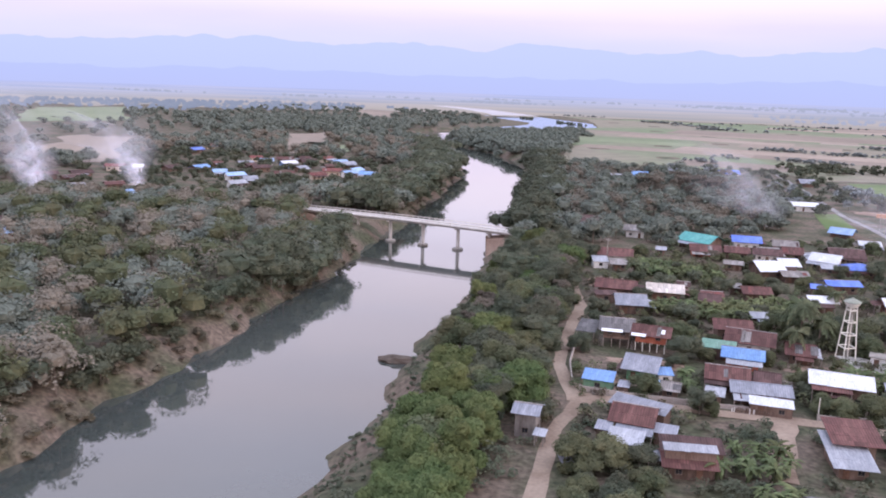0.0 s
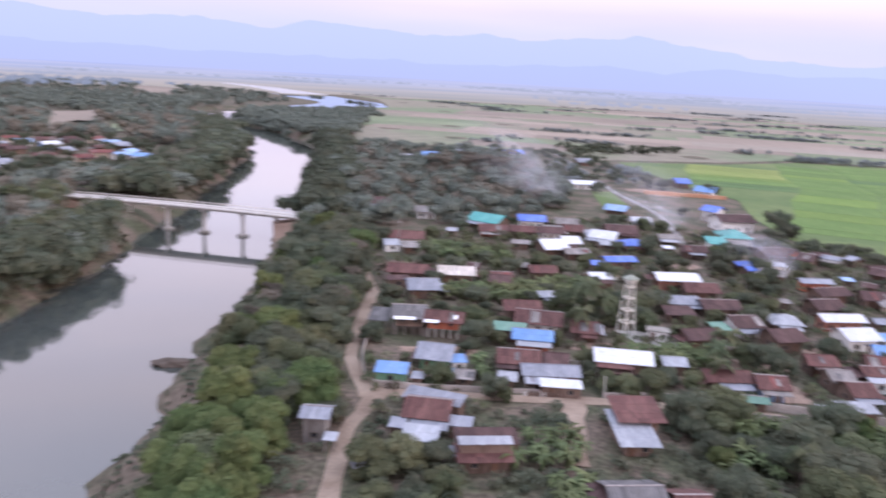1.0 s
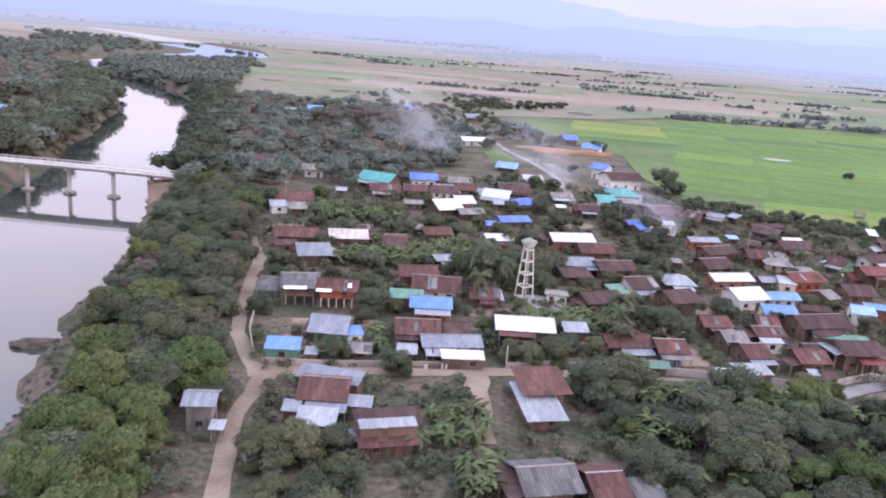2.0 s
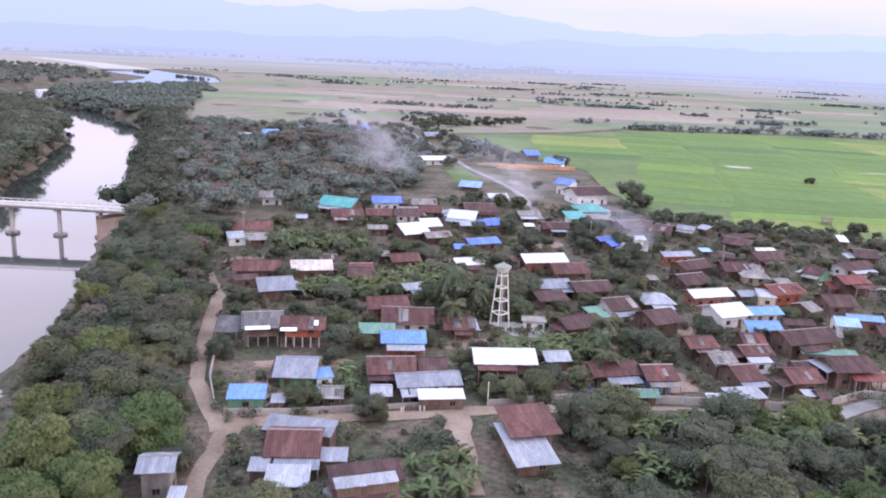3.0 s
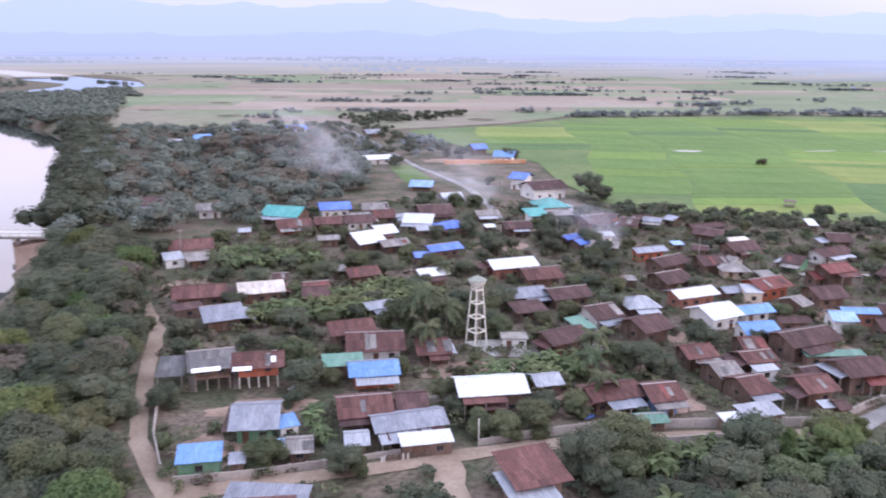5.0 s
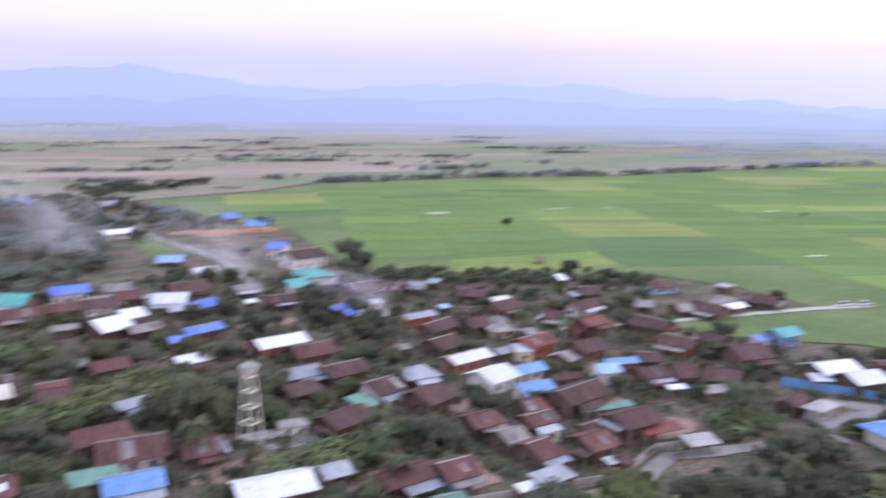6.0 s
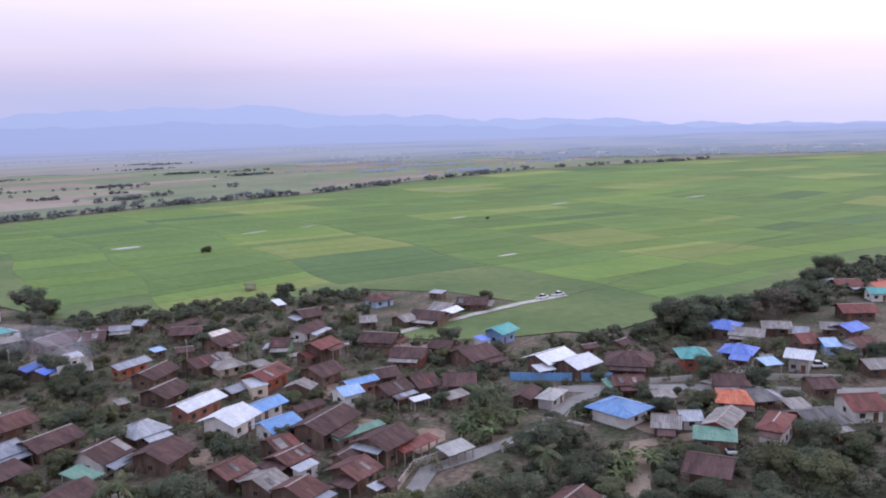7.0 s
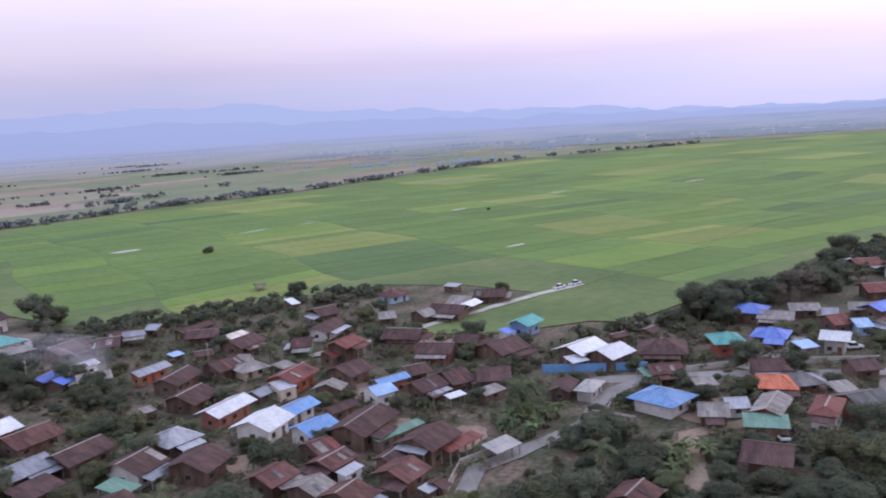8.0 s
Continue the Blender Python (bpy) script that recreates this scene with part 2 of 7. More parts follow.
M_BLOCK = surface("block_wall_render", (0.36, 0.31, 0.28), (0.48, 0.43, 0.40), 0.3, 3.0, 0.9, rand=0.1, fine_amount=0.15)
M_BLUEFENCE = surface("blue_fence_sheet", (0.12, 0.28, 0.55), (0.19, 0.36, 0.60), 0.5, 4.0, 0.6, rand=0.12)
M_BANK = surface("earth_bank_orange", (0.48, 0.24, 0.14), (0.58, 0.34, 0.22), 0.2, 2.0, 0.95)
M_ROAD = surface("dusty_road", (0.240, 0.172, 0.128), (0.350, 0.265, 0.205), 0.12, 1.5, 0.95, fine_amount=0.15)
M_ASPHALT = surface("grey_road", (0.20, 0.185, 0.18), (0.30, 0.28, 0.27), 0.1, 1.5, 0.9, fine_amount=0.15)
M_YARD = surface("packed_yard_earth", (0.225, 0.150, 0.115), (0.345, 0.245, 0.192), 0.15, 1.2, 0.95, fine_amount=0.2)
M_ROCK = surface("wet_dark_rock", (0.085, 0.065, 0.052), (0.15, 0.115, 0.092), 0.5, 3.0, 0.8, bump=0.3)
M_BARK = surface("bark", (0.10, 0.075, 0.06), (0.18, 0.145, 0.12), 1.0, 8.0, 0.95, bump=0.3)


def leaf_material(name, c1, c2, island=0.18, rand=0.2, through=0.26, hue=0.05):
    return surface(name, c1, c2, 0.22, 1.4, 0.75, island=island, rand=rand, spec=0.15, fine_amount=0.2, through_light=through, hue=hue)


M_LEAF = leaf_material("broadleaf", (0.100, 0.121, 0.069), (0.152, 0.166, 0.092))
M_LEAF_D = leaf_material("dark_broadleaf", (0.082, 0.101, 0.069), (0.130, 0.141, 0.095))
M_BAMBOO = leaf_material("bamboo_leaf", (0.098, 0.140, 0.056), (0.150, 0.186, 0.080), 0.1)
M_DRY = leaf_material("dry_foliage", (0.150, 0.128, 0.100), (0.205, 0.176, 0.142), 0.18, hue=0.0)
M_TWIG = leaf_material("grey_bare_twigs", (0.190, 0.166, 0.130), (0.246, 0.216, 0.174), 0.08, hue=0.0)
M_PALM = leaf_material("palm_leaf", (0.078, 0.100, 0.056), (0.128, 0.145, 0.079), 0.3)
M_BANANA = leaf_material("banana_leaf", (0.108, 0.148, 0.068), (0.172, 0.206, 0.100), 0.35)
M_SCRUB = leaf_material("scrub", (0.098, 0.098, 0.062), (0.158, 0.139, 0.096), 0.3)
# distance haze is painted into these two leaf colours, paler and greyer
M_FARTREE = leaf_material("haze_paled_far_foliage", (0.190, 0.212, 0.210), (0.235, 0.255, 0.252), 0.12, 0.1, 0.0, hue=0.0)
M_MIDTREE = leaf_material("haze_paled_wood_foliage", (0.141, 0.163, 0.134), (0.189, 0.209, 0.174), 0.1, 0.1, 0.1, hue=0.0)


# ---- helpers for building ----
def mesh_from(name, verts, faces, material=None, smooth=False):
    me = bpy.data.meshes.new(name)
    me.from_pydata([tuple(v) for v in verts], [], [tuple(f) for f in faces])
    me.update()
    if material:
        me.materials.append(material)
    if smooth:
        me.shade_smooth()
    return me


def part(name, bm, material, parent, label=""):
    """Links a bmesh as one mesh object under a thing or a part."""
    me = bpy.data.meshes.new(name)
    bm.to_mesh(me)
    bm.free()
    me.materials.append(material)
    ob = new(name, me)
    ob.parent = parent
    return tagged(ob, label)


def put(name, me, parent, m=None, label=""):
    ob = new(name, me)
    ob.parent = parent
    if m is not None:
        ob.matrix_basis = m
    return tagged(ob, label)


def add_box(bm, x0, x1, y0, y1, z0, z1, m=None):
    vs = [bm.verts.new((x, y, z)) for z in (z0, z1) for y in (y0, y1) for x in (x0, x1)]
    if m is not None:
        for v in vs:
            v.co = m @ v.co
    for f in ((0, 2, 3, 1), (4, 5, 7, 6), (0, 1, 5, 4), (1, 3, 7, 5), (3, 2, 6, 7), (2, 0, 4, 6)):
        bm.faces.new([vs[i] for i in f])


def box_bm(x0, x1, y0, y1, z0, z1, bevel=0.0):
    bm = bmesh.new()
    add_box(bm, x0, x1, y0, y1, z0, z1)
    if bevel:
        bmesh.ops.bevel(bm, geom=bm.edges[:], offset=bevel, segments=1, affect="EDGES")
    return bm


def tube(path, radii, sides=6, caps=True):
    """Vertices and faces of a tapered tube along a list of points."""
    vs, fs = [], []
    pts = [Vector(p) for p in path]
    for i, p in enumerate(pts):
        d = (pts[min(i + 1, len(pts) - 1)] - pts[max(i - 1, 0)]).normalized()
        a = d.cross(Vector((0.31, 0.95, 0.05))).normalized()
        b = d.cross(a)
        for k in range(sides):
            w = 2 * math.pi * k / sides
            vs.append(p + (a * math.cos(w) + b * math.sin(w)) * radii[i])
    for i in range(len(pts) - 1):
        for k in range(sides):
            k2 = (k + 1) % sides
            fs.append((i * sides + k, i * sides + k2, (i + 1) * sides + k2, (i + 1) * sides + k))
    if caps:
        fs.append(tuple(range(sides - 1, -1, -1)))
        fs.append(tuple((len(pts) - 1) * sides + k for k in range(sides)))
    return vs, fs


def seg_dist(px, py, line):
    """Least distance from points to a polyline, and the height along it of the nearest spot."""
    best = np.full(px.shape, 1e9)
    for (ax, ay), (bx, by) in zip(line[:-1], line[1:]):
        dx, dy = bx - ax, by - ay
        k = np.clip(((px - ax) * dx + (py - ay) * dy) / (dx * dx + dy * dy), 0, 1)
        best = np.minimum(best, np.hypot(px - ax - k * dx, py - ay - k * dy))
    return best


def inside(x, y, poly):
    hit = False
    j = len(poly) - 1
    for i in range(len(poly)):
        xi, yi = poly[i]
        xj, yj = poly[j]
        if (yi > y) != (yj > y) and x < (xj - xi) * (y - yi) / (yj - yi) + xi:
            hit = not hit
        j = i
    return hit


# ---- ground, river, roads, fields ----
WATER_Z = -5.4
RIVER = [(-70, -900), (-70, -100), (-71, 110), (-71, 200), (-72, 270), (-74, 340), (-79, 410), (-84, 480), (-91, 560), (-108, 650), (-150, 745), (-215, 850), (-235, 980),
         (-165, 1100), (-100, 1200), (-112, 1310), (-185, 1440), (-290, 1680), (-430, 2090), (-620, 2700)]
HALF = 23.0


def wobble(x, y):
    return 1.6 * np.sin(x * 0.11 + y * 0.07) + 1.3 * np.sin(y * 0.19 - x * 0.05) + 0.9 * np.sin(y * 0.41)


def widening(y):
    """The river broadens beyond its bend, widened to fit the camera's view."""
    return 24.0 * np.clip((np.asarray(y, float) - 1080) / 120, 0, 1)


def ground_z(x, y):
    """Height of the land: flat plain, with the river's bed cut into it and low swells."""
    x, y = np.asarray(x, float), np.asarray(y, float)
    d = seg_dist(x, y, RIVER) + wobble(x, y) - widening(y)
    k = np.clip((d - HALF + 2.0) / 13.0, 0, 1)
    bank = (-7.2 + 7.2 * (k * k * (3 - 2 * k)) ** 0.8) * (1 - 0.78 * np.clip((y - 960) / 160, 0, 1))
    return bank + 0.12 * np.sin(x * 0.05) * np.cos(y * 0.043) * np.clip((d - 40) / 30, 0, 1)


def axis(*spans):
    out = []
    for a, b, step in spans:
        out += list(np.arange(a, b, step))
    return np.array(out + [spans[-1][1]])


gx = axis((-4900, -1500, 400), (-1500, -600, 75), (-600, -260, 20), (-260, -20, 3), (-20, 420, 11), (420, 1500, 60), (1500, 4900, 400))
gy = axis((-4900, -500, 550), (-500, 60, 35), (60, 760, 5), (760, 1700, 14), (1700, 2800, 60), (2800, 4900, 300))
GX, GY = np.meshgrid(gx, gy)
GZ = ground_z(GX, GY)
nx, ny = len(gx), len(gy)
gv = np.stack([GX.ravel(), GY.ravel(), GZ.ravel()], 1).tolist()
gf = [(j * nx + i, j * nx + i + 1, (j + 1) * nx + i + 1, (j + 1) * nx + i) for j in range(ny - 1) for i in range(nx - 1)]
M_GROUND = surface("dry_season_earth_and_grass", (0.072, 0.074, 0.043), (0.148, 0.112, 0.086), 0.09, 0.9, 0.95, fine_amount=0.55, lo=0.40, hi=0.60)
ground = tagged(new("ground", mesh_from("ground", gv, gf, M_GROUND, True)), "flat dry earth and grass plain cut by a river bed", "ground", kind="structure")

M_WATER = surface("murky_river_water", (0.054, 0.063, 0.058), (0.072, 0.080, 0.074), 0.02, 0.7, 0.05, spec=0.6, fine_amount=0.05, bump=0.006)
M_WATER.node_tree.nodes["Principled BSDF"].inputs["Coat Weight"].default_value = 0.6
M_WATER.node_tree.nodes["Principled BSDF"].inputs["Coat IOR"].default_value = 1.6
M_WATER.node_tree.nodes["Principled BSDF"].inputs["Coat Roughness"].default_value = 0.04
wv, wf = [], []
for i, (x, y) in enumerate(RIVER):
    a, b = RIVER[max(i - 1, 0)], RIVER[min(i + 1, len(RIVER) - 1)]
    d = Vector((b[0] - a[0], b[1] - a[1])).normalized()
    for s in (-1, -0.33, 0.33, 1):
        w = 36 + float(widening(y))
        wv.append((x + d.y * s * w, y - d.x * s * w, WATER_Z + 4.6 * min(max((y - 960) / 160, 0), 1)))
    if i:
        wf += [(4 * i - 4 + k, 4 * i - 3 + k, 4 * i + 1 + k, 4 * i + k) for k in range(3)]
tagged(new("water", mesh_from("river_water", wv, wf, M_WATER)), "calm murky river reflecting the pale dusk sky", "river", kind="structure")


def ribbon(name, line, width, material, z, label, category="road", kind="structure"):
    """A strip of road laid on the ground, with uneven edges."""
    rnd = random.Random(name)
    pts = []
    for (ax, ay), (bx, by) in zip(line[:-1], line[1:]):
        n = max(2, int(math.hypot(bx - ax, by - ay) / 4))
        pts += [(ax + (bx - ax) * k / n, ay + (by - ay) * k / n) for k in range(n)]
    pts.append(line[-1])
    vs, fs = [], []
    for i, (x, y) in enumerate(pts):
        a, b = pts[max(i - 1, 0)], pts[min(i + 1, len(pts) - 1)]
        d = Vector((b[0] - a[0], b[1] - a[1])).normalized()
        for s in (-1, 0, 1):
            w = width / 2 * (1 + (rnd.uniform(-0.18, 0.18) if s else 0))
            px, py = x + d.y * s * w, y - d.x * s * w
            vs.append((px, py, float(ground_z(px, py)) + z + (0.03 if s == 0 else 0)))
        if i:
            fs += [(3 * i - 3 + k, 3 * i - 2 + k, 3 * i + 1 + k, 3 * i + k) for k in range(2)]
    return tagged(new(name, mesh_from(name, vs, fs, material)), label, category, kind=kind)


ribbon("road_1", [(-16, -300), (-10, 20), (-10, 110), (-10, 128), (-9.4, 136), (-7.4, 144), (-6.4, 150), (-9.5, 160), (-12, 170), (-12, 184), (-11.2, 203), (-10.3, 220), (-14, 241), (-15, 262)], 2.9, M_ROAD, 0.09,
       "pale dusty village lane along the river trees")
ribbon("road_10", [(-8.2, 159), (-5.9, 155), (-5.4, 150), (-7.2, 144)], 3.8, M_ROAD, 0.11, "widened dusty junction of two village lanes")
ribbon("road_2", [(-8.8, 151.4), (1, 152.6), (18.8, 151.6), (34.5, 151.8), (52.8, 151), (68, 148), (86, 143.2), (95, 142)], 3.4, M_ROAD, 0.13, "pale dusty lane between house plots")
ribbon("road_3", [(31, 151), (29.5, 144), (28, 136), (26.5, 126)], 4.5, M_ROAD, 0.17, "worn earth yard track")
ribbon("road_4", [(104, 640), (104, 520), (104, 466), (103.8, 430), (107, 396), (108, 366), (104, 330), (99, 306)], 3.0, M_ASPHALT, 0.09, "grey village road running out to the fields")
ribbon("path_1", [(150, 219), (165, 213), (176.7, 208.9), (188.4, 206.4), (200.3, 202.5), (219.6, 197.4), (235.4, 192.6), (252, 185.6)], 3.0, M_CONC, 0.36, "pale concrete track into the rice fields", "track")
M_BUND = surface("grassy_field_bund", (0.105, 0.140, 0.052), (0.175, 0.180, 0.092), 0.1, 1.0, 0.95)
ribbon("path_2", [(252, 186), (269, 181), (293, 178), (320, 169), (401, 158), (464, 136)], 0.9, M_BUND, 0.34, "earth bund path between rice fields", "track")
ribbon("road_5", [(158, 145), (164.5, 132.5), (173, 120), (181, 100), (190, 82), (200, 50)], 4.6, M_ASPHALT, 0.11, "grey concrete village street")
ribbon("road_6", [(177, 117.5), (194.6, 112), (208, 110.5)], 3.6, M_CONC, 0.15, "pale concrete side lane", "road")
ribbon("road_7", [(95, 142), (108, 146.4), (120, 141.8), (134, 137.4), (150, 139.5), (163, 136)], 3.4, M_ASPHALT, 0.15, "grey village lane")
ribbon("road_8", [(108, 60), (112, 100), (115, 111), (125, 115), (136, 118.6), (146, 110)], 3.8, M_ROAD, 0.12, "dusty lane between gardens")

def yard(x, y, rx, ry, turn, k):
    """A patch of bare swept earth with a ragged edge."""
    rnd = random.Random(k)
    pts = []
    for i in range(22):
        a = 2 * math.pi * i / 22
        q = 1 + rnd.uniform(-0.22, 0.18)
        pts.append((math.cos(a) * rx * q, math.sin(a) * ry * q, 0))
    ob = new("yard", mesh_from("yard", pts, [tuple(range(22))], M_YARD))
    ob.matrix_basis = pose(x, y, 0.04 + 0.004 * (k % 9), 0, 0, turn)
    return tagged(ob, "bare swept earth yard between the houses", "yard", kind="structure")


for k, p in enumerate(((29, 140, 7, 9, 0), (7, 176, 9, 4, -5), (-2, 163, 5, 6, 0), (30, 206, 8, 4, 0), (58, 165, 8, 6, 0), (72, 160, 7, 6, 0), (45, 182, 9, 4, 0), (76, 176, 7, 5, 0), (95, 184, 6, 5, 0), (115, 172, 8, 6, 0), (118, 156, 7, 5, 0),
                       (150, 165, 8, 6, 0), (150, 120, 8, 5, 20), (172, 100, 7, 9, -60), (132, 190, 7, 5, 0), (170, 195, 8, 6, 0), (198, 118, 8, 5, 0), (60, 250, 10, 5, 10), (40, 288, 12, 5, 0), (84, 268, 9, 6, 0), (112, 285, 9, 6, 0), (140, 430, 22, 6, -12),
                       (128, 445, 16, 8, -12), (18, 223, 6, 3, 0), (-4, 250, 6, 8, 0), (120, 118, 5, 6, 0), (205, 205, 12, 5, -20))):
    yard(*p, k)

M_GREEN = surface("young_rice", (0.085, 0.135, 0.045), (0.150, 0.190, 0.070), 0.02, 0.25, 0.9, fine_amount=0.14)
PADDY = [surface("rice_" + n, a, b, 0.05, 0.6, 0.9, rand=0.12, fine_amount=0.18, streak=(1, 0.25, 1)) for n, a, b in (
    ("mid", (0.096, 0.166, 0.040), (0.132, 0.202, 0.054)), ("deep", (0.070, 0.132, 0.044), (0.098, 0.156, 0.052)), ("bright", (0.118, 0.192, 0.040), (0.156, 0.228, 0.052)),
    ("yellow", (0.168, 0.218, 0.054), (0.215, 0.252, 0.072)), ("straw", (0.195, 0.222, 0.105), (0.240, 0.250, 0.130)))]
FIELD = [(141, 590), (152, 480), (166, 425), (152, 372), (148, 322), (160, 300), (186, 281), (210, 264), (232, 256), (240, 225), (236, 196), (186, 214), (176, 208), (187, 182), (206, 165), (209, 154),
         (238, 146), (272, 131), (334, 118), (380, 97), (520, 20), (1100, -160), (1500, 150), (1300, 400), (1010, 575), (800, 598), (585, 600), (470, 640), (372, 650), (300, 655), (227, 612)]
fv = [(x, y, 0.22) for x, y in FIELD]
bm = bmesh.new()
bm.faces.new([bm.verts.new(v) for v in fv])
bm.normal_update()
bmesh.ops.triangulate(bm, faces=bm.faces[:])
field = part("rice_field", bm, M_GREEN, None)
tagged(field, "wide green rice fields in square plots", "field", kind="structure")
rnd = random.Random(5)
ca, sa = math.cos(radians(-22)), math.sin(radians(-22))
u = -420.0
plots = []
while u < 1700:
    wide = rnd.uniform(38, 70) if u < 520 else rnd.uniform(70, 130)
    v = -300.0
    while v < 1100:
        deep = rnd.choice((rnd.uniform(9, 16), rnd.uniform(16, 34))) if u < 520 else rnd.uniform(28, 70)
        corners = [(u + 0.3, v + 0.25), (u + wide - 0.3, v + 0.25), (u + wide - 0.3, v + deep - 0.25), (u + 0.3, v + deep - 0.25)]
        corners = [(a + 9 * math.sin(b * 0.013 + 1) + 3 * math.sin(b * 0.05), b + 10 * math.sin(a * 0.011) + 3 * math.sin(a * 0.043 + 2)) for a, b in corners]
        world_c = [(a * ca - b * sa, a * sa + b * ca) for a, b in corners]
        if all(inside(x, y, FIELD) for x, y in world_c):
            plots.append(world_c)
        v += deep
    u += wide
for c in plots:
    mx, my = sum(p[0] for p in c) / 4, sum(p[1] for p in c) / 4
    tone = noise.noise(Vector((mx * 0.007, my * 0.011, 3.0))) + rnd.uniform(-0.22, 0.22)
    pick = 1 if tone < -0.42 else 0 if tone < 0.12 else 2 if tone < 0.28 else 3 if rnd.random() < 0.95 else 4
    if inside(mx, my, [(226, 322), (257, 330), (300, 312), (296, 262), (250, 258)]):
        pick = 1
    if inside(mx, my, [(262, 388), (255, 332), (302, 313), (335, 286), (362, 336), (322, 366)]):
        pick = 3
    vs = [(x - mx, y - my, 0) for x, y in c] + [(x - mx, y - my, 0.06) for x, y in c]
    me = mesh_from("rice_plot", vs, [(4, 5, 6, 7), (0, 1, 5, 4), (1, 2, 6, 5), (2, 3, 7, 6), (3, 0, 4, 7)], PADDY[pick])
    put("rice_plot", me, field, pose(mx, my, 0.22))
lawn = mesh_from("lawn", [(90.5, 434, 0.1), (86.7, 388, 0.1), (91, 366, 0.1), (100, 388, 0.1), (101.5, 436, 0.1)], [(0, 1, 2, 3, 4)], M_GREEN)
tagged(new("lawn", lawn), "bright green grass plot beside the road", "field", kind="structure")

# flooded corners that mirror the sky
M_POOL = surface("flooded_paddy", (0.20, 0.22, 0.17), (0.26, 0.27, 0.22), 0.1, 1.0, 0.1, spec=0.5)
for x, y, a, b, r in ((344, 430, 22, 2.4, -8), (378, 418, 12, 1.8, -12), (268, 448, 16, 7, -20), (324, 247, 12, 2.6, -20), (452, 353, 14, 3.4, -14), (560, 330, 22, 3, -20), (640, 250, 26, 3, -22)):
    bm = bmesh.new()
    bmesh.ops.create_circle(bm, cap_ends=True, segments=14, radius=1.0)
    for v in bm.verts:
        v.co.x *= a / 2 * (1 + 0.2 * math.sin(v.co.y * 5))
        v.co.y *= b / 2
    ob = part("flooded_plot", bm, M_POOL, field)
    ob.matrix_basis = pose(x, y, 0.30, 0, 0, r)

# dry stubble plain to the north, in strips
DRY = [surface("stubble_" + n, a, b, 0.01, 0.12, 0.95, rand=0.10, fine_amount=0.12) for n, a, b in (
    ("straw", (0.262, 0.208, 0.165), (0.315, 0.254, 0.205)), ("brown", (0.228, 0.182, 0.146), (0.282, 0.226, 0.184)), ("green", (0.168, 0.198, 0.116), (0.212, 0.236, 0.144)), ("pale", (0.295, 0.248, 0.200), (0.335, 0.285, 0.235)))]
dry = tagged(new("stubble_field"), "dry harvested fields in tan and pale green strips", "field", kind="structure")
DRYZONE = [(-55, 650), (110, 640), (125, 600), (225, 625), (300, 670), (372, 665), (470, 655), (590, 615), (800, 612), (1010, 590), (1310, 420), (1500, 160), (2600, -200), (4600, 900), (3600, 3200), (1500, 4400),
           (-900, 4500), (-500, 2600), (-330, 2150), (-200, 1720), (-80, 1460), (-60, 1330), (-50, 1200), (-100, 1130), (-120, 960), (-60, 800)]
bm = bmesh.new()
bm.faces.new([bm.verts.new((x, y, 0.10)) for x, y in DRYZONE])
bm.normal_update()
bmesh.ops.triangulate(bm, faces=bm.faces[:])
M_PLAIN = surface("plain_of_stubble_and_grass", (0.225, 0.20, 0.150), (0.165, 0.198, 0.115), 0.004, 0.06, 0.95, fine_amount=0.15, lo=0.45, hi=0.55)
part("stubble_sheet", bm, M_PLAIN, dry)
rnd = random.Random(11)
ca, sa = math.cos(radians(14)), math.sin(radians(14))
v = 300.0
while v < 3600:
    deep = rnd.uniform(25, 60) * (1 if v < 1100 else 2.0 if v < 1900 else 4.0)
    u = -600.0 + rnd.uniform(0, 100)
    while u < 3600:
        wide = rnd.uniform(90, 240) * (1 if v < 1100 else 2.0 if v < 1900 else 4.0)
        c = [(a * ca + b * sa, -a * sa + b * ca) for a, b in ((u, v), (u + wide, v), (u + wide, v + deep), (u, v + deep))]
        if all(inside(x, y, DRYZONE) for x, y in c) and rnd.random() < 0.7:
            mx, my = c[0]
            green_bias = 170 if mx > 250 + 0.25 * (my - 600) else 18
            me = mesh_from("stubble_strip", [(x - mx, y - my, 0) for x, y in c], [(0, 1, 2, 3)], DRY[rnd.choices(range(4), (36, 48, 10, 6) if green_bias < 20 else (9, 13, 90, 1))[0]])
            put("stubble_strip", me, dry, pose(mx, my, 0.2))
        u += wide
    v += deep

